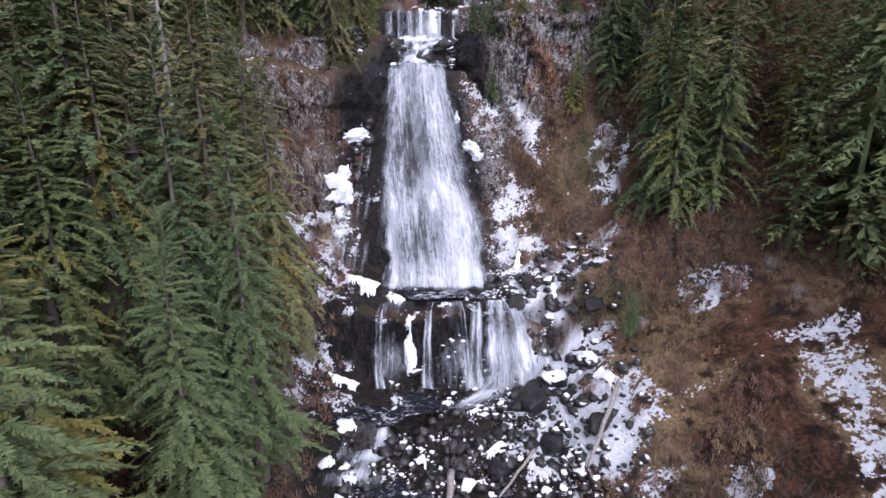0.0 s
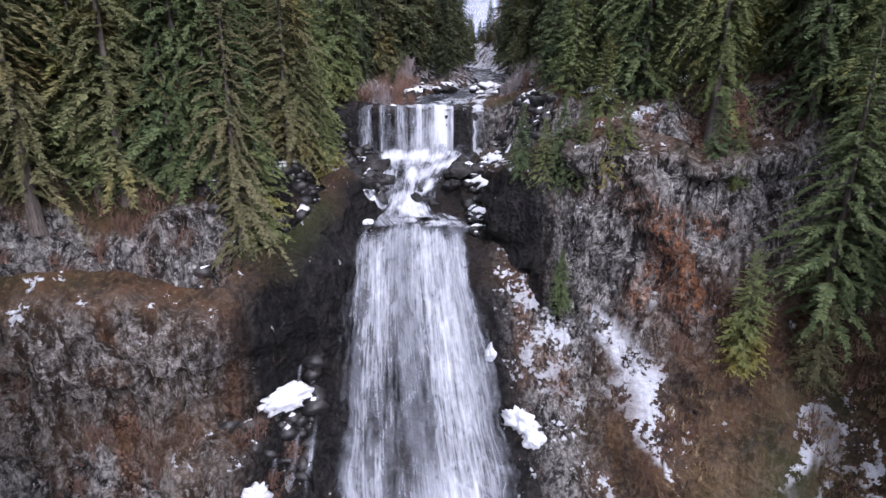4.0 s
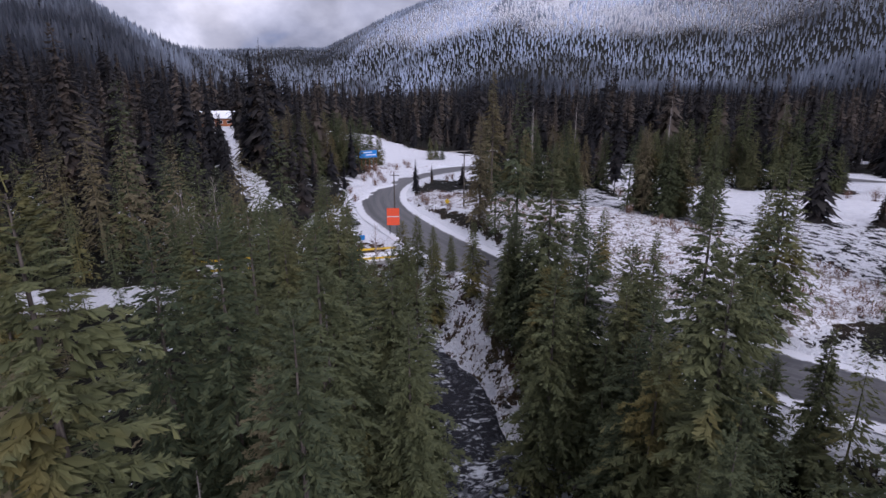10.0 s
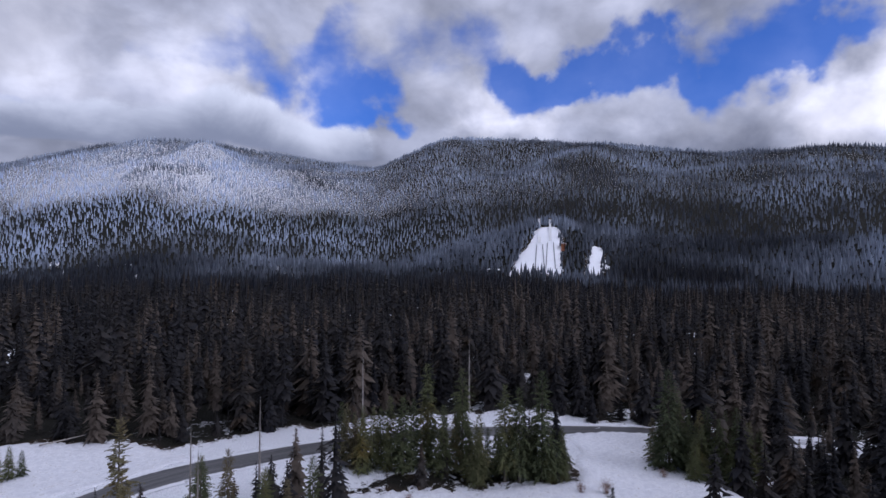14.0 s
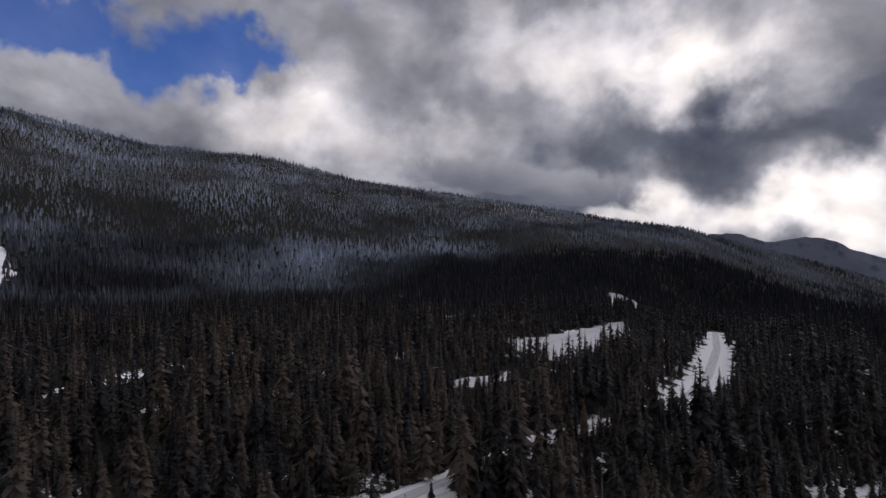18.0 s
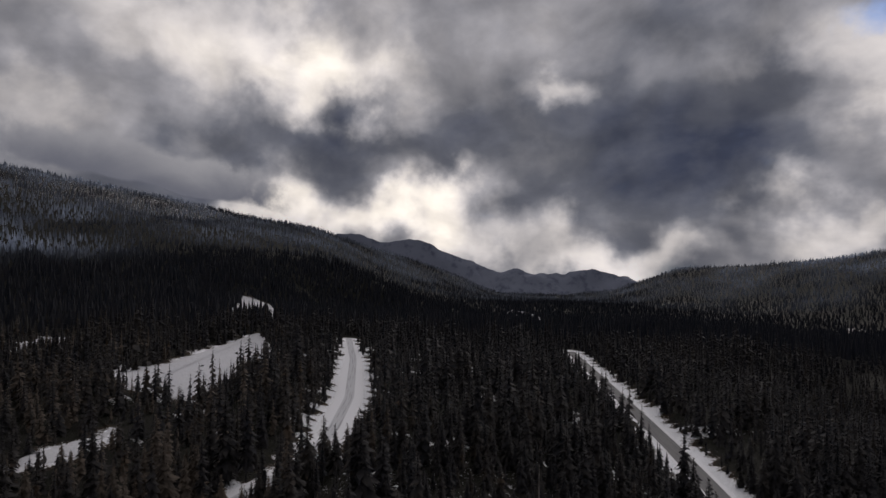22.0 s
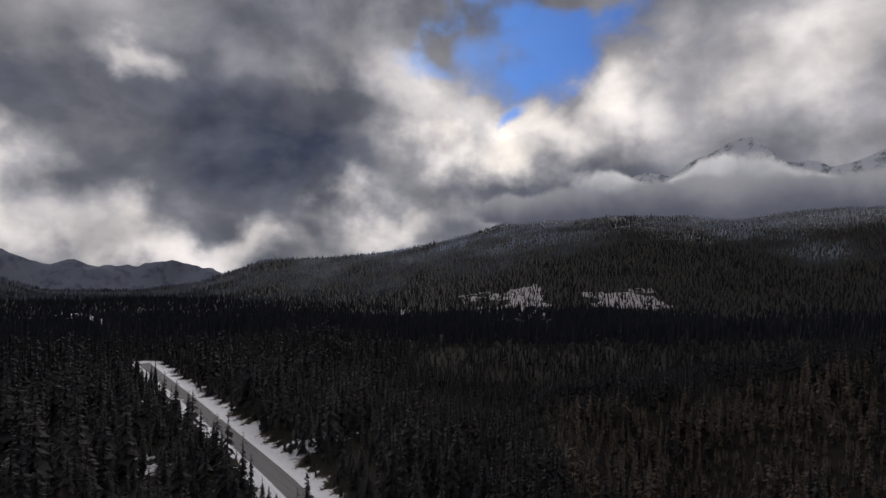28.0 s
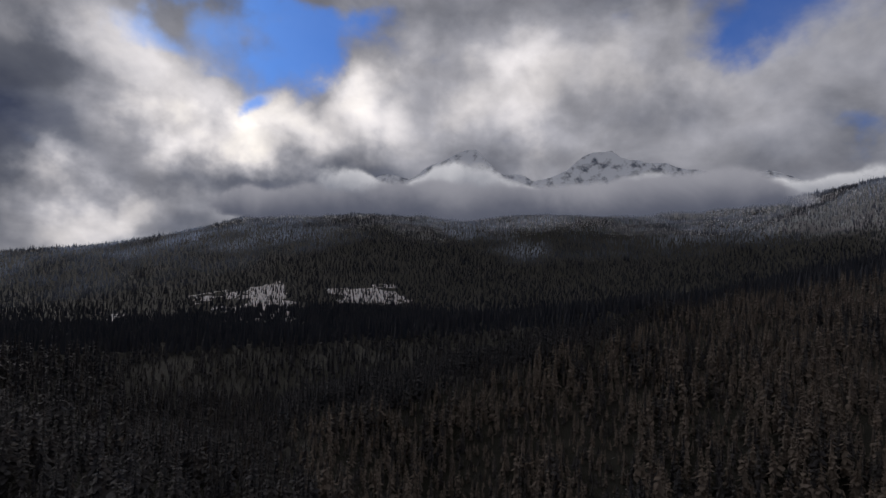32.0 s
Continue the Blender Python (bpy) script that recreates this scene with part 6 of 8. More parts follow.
def snowy_stone_material():
    """Black wet stone with snow lying on its upper faces."""
    m, t, b, _ = material("snowy_stone")
    p = spot(t)
    n1, n2 = noise_tex(t, p, 1.3, 6, 0.65), noise_tex(t, p, 0.35, 4)
    isl = node(t, "ShaderNodeNewGeometry")
    up = node(t, "ShaderNodeSeparateXYZ")
    put(t, up.inputs[0], isl.outputs["Normal"])
    rock_c = mixc(t, ramp(t, n1, 0.35, 0.7), (0.007, 0.007, 0.008, 1), (0.045, 0.041, 0.038, 1))
    lying = calc(t, "ADD", calc(t, "ADD", up.outputs[2], calc(t, "MULTIPLY", calc(t, "SUBTRACT", n2, 0.5), 2.6)), calc(t, "MULTIPLY", calc(t, "SUBTRACT", n1, 0.5), 1.2))
    s = ramp(t, lying, 0.98, 1.06)
    put(t, b.inputs["Base Color"], mixc(t, s, rock_c, (0.84, 0.85, 0.89, 1)))
    put(t, b.inputs["Roughness"], ramp(t, s, 0, 1, 0.45, 0.85))
    bump(t, b, n1, 0.6, 0.15)
    return m


MAT["snowy_stone"] = snowy_stone_material()


def boulder_meshes(seed):
    """A broken boulder and the snow lying on its top, one metre in radius."""
    bm = bmesh.new()
    bmesh.ops.create_icosphere(bm, subdivisions=3, radius=1.0)
    for v in bm.verts:
        q = v.co.normalized()
        d = noise.fractal(q * 1.1 + Vector((seed * 3.7, 0, 0)), 0.8, 2.0, 4) * 0.45
        cell = noise.cell(q * 2.2 + Vector((seed, 5, 0)))
        v.co = q * (0.86 + d + 0.10 * cell)
    cuts = np.random.RandomState(seed + 60)
    for _ in range(13):
        n = Vector(cuts.normal(0, 1, 3)).normalized()
        d = float(cuts.uniform(0.52, 0.78))
        for v in bm.verts:
            over = v.co.dot(n) - d
            if over > 0:
                v.co -= n * over * 0.94
    for v in bm.verts:
        v.co.z *= 0.78
        v.co.x *= 1.2
    bm.normal_update()
    cap = bm.copy()
    bad = [f for f in cap.faces if f.normal.z < 0.42 + 0.25 * noise.noise(f.calc_center_median() * 2 + Vector((seed, 0, 0))) or f.calc_center_median().z < 0.12]
    bmesh.ops.delete(cap, geom=bad, context="FACES")
    top = bmesh.ops.extrude_face_region(cap, geom=cap.faces[:])
    for v in (g for g in top["geom"] if isinstance(g, bmesh.types.BMVert)):
        v.co.z += 0.10
        v.co.xy *= 0.97
    for v in cap.verts:
        v.co.z += 0.012
    return solid("stone", bm, MAT["stone"]), solid("snow_cap", cap, MAT["snow"], True)


STONES = [boulder_meshes(i) for i in range(6)]


def boulder(x, y, z, size, turn, snowy=True, label=""):
    k = int(rng.randint(0, 6))
    ob = tagged(new("boulder", STONES[k][0]), label or ("dark wet boulder capped with snow" if snowy else "dark wet boulder beside the water"), "boulder", "boulders in the stream")
    if snowy:
        part("snow_cap", STONES[k][1], ob, "rounded white snow cap")
    ob.matrix_world = pose(x, y, z, rng.uniform(-12, 12), rng.uniform(-12, 12), turn) @ Matrix.Diagonal((size, size, size * rng.uniform(0.75, 1.0), 1))


def strew(n, x0, x1, y0, y1, lo, hi, snowy, zmin=-99.0):
    for _ in range(n):
        x, y = rng.uniform(x0, x1), rng.uniform(y0, y1)
        if ((x + 8.5) / 7.0) ** 2 + ((y - 56.8) / 3.6) ** 2 < 1:
            continue
        size = lo + (hi - lo) * rng.uniform() ** 2.2
        boulder(x, y, float(ground_z(x, y)) + size * 0.18, size, rng.uniform(0, 360), rng.uniform() < snowy)


strew(26, -14, -8.2, 97, 109, 0.5, 1.5, 0.55)
strew(30, 0.8, 7.2, 97.5, 109.5, 0.5, 1.5, 0.6)
strew(8, -6.5, -1.5, 98, 109, 0.4, 0.9, 0.1)
for x, y, size in ((-9.3, 108.2, 1.2), (-8.9, 106.3, 1.7), (-8.2, 104.2, 1.3), (0.3, 107.4, 1.4), (0.0, 105.4, 1.8), (-0.8, 103.4, 1.2), (1.8, 106.0, 1.3)):
    boulder(x, y, float(ground_z(x, y)) + size * 0.35, size, rng.uniform(0, 360), False, "wet black rock standing in the white water")
strew(34, -13, 12, 40, 55, 0.5, 1.7, 0.3)
strew(26, 8, 21, 48, 70, 0.6, 2.0, 0.35)
strew(9, -15, 6, 57.5, 60.5, 0.5, 1.1, 0.2)


def rubble(x, y, lo, hi, label):
    """Broken stones too many to count, as one mesh."""
    r = np.random.RandomState(17)
    bm = bmesh.new()
    bmesh.ops.create_icosphere(bm, subdivisions=1, radius=1.0)
    bm.verts.ensure_lookup_table()
    v0, tri = np.array([v.co for v in bm.verts]), np.array([[v.index for v in f.verts] for f in bm.faces])
    bm.free()
    z, n = ground_z(x, y), len(x)
    size = lo + (hi - lo) * r.uniform(0, 1, n) ** 2.5
    k = r.uniform(0.45, 1.4, (n, len(v0), 1)) * size[:, None, None]
    v = v0[None] * k * np.array([1.15, 1.0, 0.7])
    a = r.uniform(0, 6.28, n)[:, None]
    v = np.stack([np.cos(a) * v[..., 0] - np.sin(a) * v[..., 1] + x[:, None], np.sin(a) * v[..., 0] + np.cos(a) * v[..., 1] + y[:, None], v[..., 2] + (z + 0.1 * size)[:, None]], -1)
    f = (tri[None] + (np.arange(n) * len(v0))[:, None, None]).reshape(-1, 3)
    return tagged(new("rubble", mesh_of("rubble", v.reshape(-1, 3), f, MAT["snowy_stone"])), label, "rocks", kind="stuff")


rx, ry = rng.uniform(-17, 27, 2600), rng.uniform(34, 74, 2600)
k = (rx > np.interp(ry, [34, 60, 66, 74], [-11, -11, 7, 6])) & (rx < np.interp(ry, [34, 74], [18, 22]) + rng.uniform(-6, 3, len(rx)))
k &= ((rx + 8.5) / 7.5) ** 2 + ((ry - 56.8) / 4.0) ** 2 > 1
rubble(rx[k], ry[k], 0.22, 1.0, "broken black rock lying in patchy snow below the falls")
rx, ry = rng.uniform(-13, 24, 1500), rng.uniform(97, 215, 1500)
d_r = near_line(rx, ry, CREEK)[0]
k = (d_r > 2.2) & (d_r < 7.0) & ((ry < 107) | (ry > 114.5))
rubble(rx[k], ry[k], 0.15, 0.6, "dark stones along the creek banks")
rx, ry = rng.uniform(-14.5, 8.5, 700), rng.uniform(95.5, 111, 700)
k = (np.abs(rx + 3.4) > np.interp(ry, [95, 101, 105, 111], [5.0, 3.9, 4.4, 7.0]))
rubble(rx[k], ry[k], 0.3, 1.1, "broken dark boulders beside the cascade")
rx, ry = rng.uniform(-20, -11.6, 420), rng.uniform(83, 99, 420)
rubble(rx, ry, 0.35, 1.3, "jagged dark rock with snow on its ledges beside the fall")
strew(7, -11, -3, 67.5, 72, 0.4, 0.8, 0.35)
for x, y, size in ((4.8, 126.1, 1.9), (6.4, 124.4, 1.5), (7.3, 129.2, 1.3), (2.7, 129.2, 0.9), (-0.9, 130.2, 1.4), (-2.4, 128.2, 1.0), (6.2, 131.6, 0.8), (8.2, 138.5, 0.7), (5.6, 128.2, 1.5), (7.6, 131.8, 1.2), (9.6, 129.6, 1.3), (8.6, 127.0, 1.2), (9.5, 124.6, 1.0), (3.4, 122.0, 0.9), (5.2, 121.6, 1.1), (-5.2, 124.4, 1.1), (-5.8, 121.0, 1.3), (-4.6, 127.0, 0.8), (6.8, 119.4, 0.9)):
    boulder(x, y, float(np.interp(y, [112, 122, 138], [58.4, 59.6, 61])) + size * 0.25, size, rng.uniform(0, 360))
strew(16, -10, -4, 114, 132, 0.35, 0.9, 0.9)
strew(16, 3.5, 10, 115, 134, 0.35, 0.9, 0.9)
strew(14, 10, 16, 134, 175, 0.35, 1.0, 0.9)
boulder(10.6, 56.4, 8.6, 3.0, 40, False, "large dark rounded rock with water running over it")
boulder(13.2, 58.8, 9.4, 2.6, 110, True)


def mound(x, y, z, sx, sy, sz, turn, seed, pitch=0.0):
    """A drift of old snow on a ledge."""
    bm = bmesh.new()
    bmesh.ops.create_icosphere(bm, subdivisions=4, radius=1.0)
    for v in bm.verts:
        q = v.co.copy()
        d = noise.fractal(q * 2.0 + Vector((seed * 2.1, 3, 1)), 0.7, 2.1, 5) * 0.55
        v.co = q * (1 + d)
    ob = tagged(new("snow_drift", solid("snow_drift", bm, MAT["snow"], True)), "white drift of old snow on the wet rock ledge", "snow", "snow drifts on the ledges")
    ob.matrix_world = pose(x, y, z - 0.35 * sz, pitch, 0, turn) @ Matrix.Diagonal((sx, sy, sz, 1))


for i, (x, y, z, sx, sy, sz, turn, pitch) in enumerate(((-4.2, 63.2, 12.6, 0.8, 0.6, 2.7, 0, -12), (-4.1, 64.6, 15.3, 0.9, 0.6, 1.0, 20, -12), (-13.5, 85.2, 37.8, 1.8, 0.7, 1.1, 30, 20), (-15.8, 79.6, 30.4, 2.0, 0.9, 2.8, 20, 12),
        (-14.9, 80.6, 32.6, 0.9, 0.6, 1.2, 30, 12), (-15.4, 77.4, 27.0, 0.5, 0.4, 0.8, 0, 10), (-15.2, 75.6, 24.4, 0.5, 0.4, 0.6, 0, 10), (4.5, 85.2, 35.9, 1.3, 0.7, 1.3, -30, 30), (5.4, 84.6, 34.6, 0.8, 0.6, 0.7, -30, 30), (2.2, 88.3, 40.0, 0.4, 0.4, 1.6, 0, 25))):
    mound(x, y, z, sx, sy, sz, turn, i, pitch)


def snow_patch(x, y, rx, ry, turn, seed, thick=0.5):
    """Old snow lying on the ground with a ragged melted rim."""
    step, reach = 0.22, 1.5 * max(rx, ry)
    g = np.arange(-reach, reach, step)
    u, v = np.meshgrid(g, g, indexing="ij")
    c, s = math.cos(radians(turn)), math.sin(radians(turn))
    X, Y = x + c * u - s * v, y + s * u + c * v
    m = 1 - (u / rx) ** 2 - (v / ry) ** 2 + 1.5 * fbm(X, Y, 1.7, 4, seed + 40)
    z = ground_z(X, Y) - 0.3 + (0.3 + thick) * sstep(m, 0.0, 0.45) + 0.12 * fbm(X, Y, 0.8, 2, seed)
    f = grid_faces(len(g), len(g))
    whole, on = m > -0.1, np.hypot(u, v) < 0.45
    for _ in range(90):
        wide = on.copy()
        wide[1:], wide[:-1] = wide[1:] | on[:-1], wide[:-1] | on[1:]
        wide[:, 1:], wide[:, :-1] = wide[:, 1:] | on[:, :-1], wide[:, :-1] | on[:, 1:]
        on = (wide & whole) | (np.hypot(u, v) < 0.45)
    p, f = used_only(np.stack([X, Y, z], -1).reshape(-1, 3), f[on.ravel()[f].all(1)])
    ob = new("snow_drift", mesh_of("snow_drift", p, f, MAT["snow"], smooth=True))
    return tagged(ob, "white drift of old snow on the wet rock ledge", "snow", "snow drifts on the ledges")


for i, (x, y, rx, ry, turn) in enumerate(((-9.0, 70.2, 4.6, 2.2, -22), (-5.4, 67.6, 2.2, 1.3, -30), (1.0, 67.2, 1.7, 0.9, 8), (3.4, 67.8, 1.3, 0.9, -10), (-10.9, 60.2, 2.6, 1.1, -14), (12.8, 98.6, 2.2, 1.3, 20),
        (0.5, 51.2, 2.4, 1.1, 10), (3.6, 55.6, 1.5, 1.0, 50), (-2.2, 49.2, 1.2, 0.9, 0), (6.5, 50.0, 2.0, 0.9, 40), (-9.0, 107.0, 1.0, 0.7, 0), (3.4, 105.5, 1.4, 0.8, 20), (5.2, 102.5, 1.5, 0.8, 60), (5.6, 108.5, 1.3, 0.9, 10), (-11.8, 100.5, 1.3, 0.8, 20),
        (14.5, 66.0, 2.6, 1.5, 70), (16.5, 61.0, 2.6, 1.3, 100), (13.0, 71.0, 2.2, 1.2, 60), (18.0, 56.0, 2.0, 1.2, 120), (11.5, 75.5, 2.0, 1.0, 60))):
    snow_patch(x, y, rx, ry, turn, i, 0.9 if i < 1 else 0.5)


def log(a, b, r, snowy=True):
    """A fallen trunk from a to b."""
    a, b = Vector(a), Vector(b)
    n, sides = 8, 9
    axis_v = (b - a).normalized()
    s1 = axis_v.cross(Vector((0, 0, 1))).normalized()
    s2 = s1.cross(axis_v)
    bm = bmesh.new()
    rings = []
    for i in range(n + 1):
        c = a.lerp(b, i / n) + s1 * 0.06 * math.sin(i * 1.9)
        rr = r * (1 - 0.45 * i / n) * (1 + 0.06 * math.sin(i * 3.1))
        rings.append([bm.verts.new(c + (s1 * math.cos(q) + s2 * math.sin(q)) * rr) for q in (2 * math.pi * j / sides for j in range(sides))])
    for i in range(n):
        for j in range(sides):
            bm.faces.new((rings[i][j], rings[i][(j + 1) % sides], rings[i + 1][(j + 1) % sides], rings[i + 1][j]))
    bm.faces.new(rings[0][::-1]), bm.faces.new(rings[-1])
    ob = tagged(new("fallen_log", solid("fallen_log", bm, MAT["grey_wood"], True)), "weathered grey fallen log dusted with snow" if snowy else "weathered grey fallen log lying on the rocks", "log", "fallen logs")
    if snowy:
        bm = bmesh.new()
        top = []
        for i in range(n + 1):
            c = a.lerp(b, i / n) + s1 * 0.06 * math.sin(i * 1.9)
            rr = r * (1 - 0.45 * i / n)
            top.append([bm.verts.new(c + s1 * rr * q + Vector((0, 0, 1)) * rr * h) for q, h in ((-0.75, 0.72), (-0.4, 1.3), (0.4, 1.3), (0.75, 0.72))])
        for i in range(n):
            for j in range(3):
                bm.faces.new((top[i][j], top[i][j + 1], top[i + 1][j + 1], top[i + 1][j]))
        cap = part("snow_cover", solid("snow_cover", bm, MAT["snow"], True), ob, "strip of white snow")


log((7.6, 128.4, 61.2), (15.0, 137.5, 62.6), 0.36), log((8.4, 129.4, 61.1), (14.2, 139.0, 62.5), 0.25), log((3.4, 130.6, 60.6), (9.2, 129.8, 61.3), 0.24)
log((19.5, 52.4, 13.5), (14.2, 43.8, 9.5), 0.3, False), log((0.9, 46.5, 6.6), (0.2, 38.5, 5.4), 0.42, False)
log((26, 372, 77.4), (40, 375, 77.5), 0.22, False), log((10, 49, 7.5), (5.5, 43, 6.4), 0.2, False)


# ---------------------------------------------------------------- shrubs, snags and single trees
def twig_arrays(seed, n, height, spread, fork=2, thick=1.0):
    """Thin tapering stems, each with side shoots. Triangles."""
    r = np.random.RandomState(seed)
    out = []
    for _ in range(n):
        a, lean = r.uniform(0, 6.28), r.uniform(0.1, 1.0) * spread
        base = np.array([r.normal(0, 0.18), r.normal(0, 0.18), 0]) * spread
        tip = base + np.array([math.cos(a) * lean, math.sin(a) * lean, height * r.uniform(0.55, 1.0)])
        mid = (base + tip) / 2 + r.normal(0, 0.08, 3) * height * 0.5
        w = np.array([-math.sin(a), math.cos(a), 0]) * 0.022 * thick * height ** 0.5
        out += [base - w, base + w, mid, mid - w * 0.6, mid + w * 0.6, tip]
        for _ in range(fork):
            p = mid + (tip - mid) * r.uniform(0, 0.7)
            q = p + r.normal(0, 0.22, 3) * height + np.array([0, 0, 0.16 * height])
            out += [p - w * 0.4, p + w * 0.4, q]
    return np.array(out)


MAT["brush"] = bark_material("brush", (0.09, 0.045, 0.03), (0.24, 0.15, 0.11))
MAT["frosty_twigs"] = bark_material("frosty_twigs", (0.16, 0.12, 0.11), (0.46, 0.42, 0.42))
BRUSH = [tri_mesh("twig_clump", twig_arrays(i, 60, 1.7, 1.1, 4), MAT["brush"], {}) for i in range(3)]
FROSTY = [tri_mesh("twig_clump", twig_arrays(9 + i, 60, 1.7, 1.2, 4), MAT["frosty_twigs"], {}) for i in range(2)]


def shrub(x, y, size, frosty=False):
    k = (FROSTY if frosty else BRUSH)[int(rng.randint(0, 2))]
    ob = tagged(new("bare_shrub", k), "leafless frosted shrub on the creek bank" if frosty else "leafless reddish-brown shrub by the water", "shrub", "leafless shrubs")
    ob.matrix_world = pose(x, y, float(ground_z(x, y)) - 0.1, 0, 0, rng.uniform(0, 360)) @ Matrix.Diagonal((size, size, size, 1))


for _ in range(34):
    shrub(rng.uniform(-12, -5.5), rng.uniform(114, 138), rng.uniform(0.9, 1.9), rng.uniform() < 0.5)
for _ in range(26):
    y = rng.uniform(114, 176)
    shrub(float(np.interp(y, [112, 138, 158, 176], [6.5, 13, 16, 16])) + rng.uniform(-1.5, 2.5), y, rng.uniform(0.8, 1.6), rng.uniform() < 0.6)
for _ in range(70):
    x, y = rng.uniform(14, 40), rng.uniform(46, 88)
    shrub(x, y, rng.uniform(0.7, 1.6), rng.uniform() < 0.15)
for _ in range(24):
    x, y = rng.uniform(-26, -14), rng.uniform(64, 90)
    shrub(x, y, rng.uniform(0.8, 1.6))
for x, y, size in ((7.8, 264, 1.7), (8.6, 261, 1.5), (19, 300, 1.2), (-6, 300, 1.4), (-4, 304, 1.2), (-9, 312, 1.3), (-12, 316, 1.2), (-3, 297, 1.5), (-7, 305, 1.8), (-11, 303, 1.7), (-2, 292, 1.4), (-8, 294, 1.6), (-4.5, 288, 1.5), (-11, 298, 1.8), (-5, 309, 1.6), (2, 316, 1.5), (6, 322, 1.7), (26, 250, 1.5), (46, 232, 1.4), (30, 246, 1.0), (17, 296, 1.3), (122, 256, 2.2), (118, 260, 1.6), (60, 268, 2.0), (66, 262, 1.8),
                   (-9, 268, 1.4), (-11, 276, 1.3), (-10, 254, 1.5), (13, 252, 1.2), (19, 360, 1.4), (5, 330, 1.2), (142, 252, 1.5), (75, 250, 1.4), (86, 284, 1.3)):
    shrub(x, y, size)


def undergrowth(name, spots_x, spots_y, mat, label, lo=0.5, hi=1.3):
    """Low leafless brush too thick to count, as one mesh."""
    x, y = np.array(spots_x), np.array(spots_y)
    z = ground_z(x, y)
    kinds = [twig_arrays(70 + i, 9, 1.0, 0.8, 2, 3.2) for i in range(4)]
    out = []
    for i in range(len(x)):
        v = kinds[i % 4]
        a, s = rng.uniform(0, 6.28), rng.uniform(lo, hi)
        out.append(np.stack([x[i] + s * (math.cos(a) * v[:, 0] - math.sin(a) * v[:, 1]), y[i] + s * (math.sin(a) * v[:, 0] + math.cos(a) * v[:, 1]), z[i] + s * v[:, 2] * rng.uniform(0.6, 1.1) - 0.05], -1))
    return tagged(new(name, tri_mesh(name, np.concatenate(out), mat, {})), label, "brush", kind="stuff")


bx, by = rng.uniform(13, 56, 3600), rng.uniform(22, 93, 3600)
k = (fbm(bx, by, 9, 3, 19) > -0.25) & (fbm(bx, by, 16, 3, 41) < 0.28)
undergrowth("brush", bx[k], by[k], MAT["brush"], "leafless reddish brush covering the gorge slope")
MAT["dry_grass"] = bark_material("dry_grass", (0.13, 0.085, 0.045), (0.32, 0.23, 0.13))
MAT["dark_twigs"] = bark_material("dark_twigs", (0.03, 0.022, 0.018), (0.09, 0.06, 0.045))
gx, gy = rng.uniform(15, 56, 9000), rng.uniform(20, 84, 9000)
k = (fbm(gx, gy, 11, 3, 43) > -0.05) & (fbm(gx, gy, 16, 3, 41) < 0.25)
undergrowth("dry_grass", gx[k], gy[k], MAT["dry_grass"], "pale tan tufts of dead grass on the gorge slope", 0.4, 1.2)
gx, gy = rng.uniform(13, 56, 4500), rng.uniform(20, 92, 4500)
k = (fbm(gx, gy, 8, 3, 47) > 0.15) & (fbm(gx, gy, 16, 3, 41) < 0.3)
undergrowth("brush", gx[k], gy[k], MAT["dark_twigs"], "dark leafless thicket on the gorge slope", 0.5, 1.5)
bx, by = rng.uniform(-40, -13, 1500), rng.uniform(36, 92, 1500)
undergrowth("brush", bx, by, MAT["brush"], "leafless brown brush under the gorge trees")
bx, by = rng.uniform(-12, 24, 1800), rng.uniform(113, 215, 1800)
d_b = near_line(bx, by, CREEK)[0]
k = (d_b > 5.2) & (d_b < 10)
undergrowth("brush", bx[k], by[k], MAT["frosty_twigs"], "frosted leafless brush along the creek banks")
rx, ry = rng.uniform(10, 75, 3800), rng.uniform(186, 270, 3800)
k = (inside(rx, ry, BANK, 2) > 0.6) & (near_line(rx, ry, ROAD)[0] > 8.5) & (fbm(rx, ry, 14, 3, 83) > -0.1)
rubble(rx[k], ry[k], 0.12, 0.5, "dark stones and clods showing through the snow of the bank")
bx, by = rng.uniform(-30, 75, 11000), rng.uniform(186, 330, 11000)
k = (np.maximum(inside(bx, by, BANK, 2), inside(bx, by, VERGE, 2) * (by < 325)) > 0.5) & (near_line(bx, by, ROAD)[0] > 7.5) & (fbm(bx, by, 10, 3, 29) > -0.2)
undergrowth("brush", bx[k], by[k], MAT["brush"], "short brown brush poking through roadside snow", 0.3, 0.9)
bx, by = rng.uniform(-40, 75, 3000), rng.uniform(186, 330, 3000)
k = (np.maximum(inside(bx, by, BANK, 2), inside(bx, by, VERGE, 2) * (by < 325)) > 0.5) & (near_line(bx, by, ROAD)[0] > 8) & (fbm(bx, by, 13, 3, 91) > 0.2)
undergrowth("brush", bx[k], by[k], MAT["brush"], "clumps of taller leafless brush in the roadside snow", 0.9, 2.0)


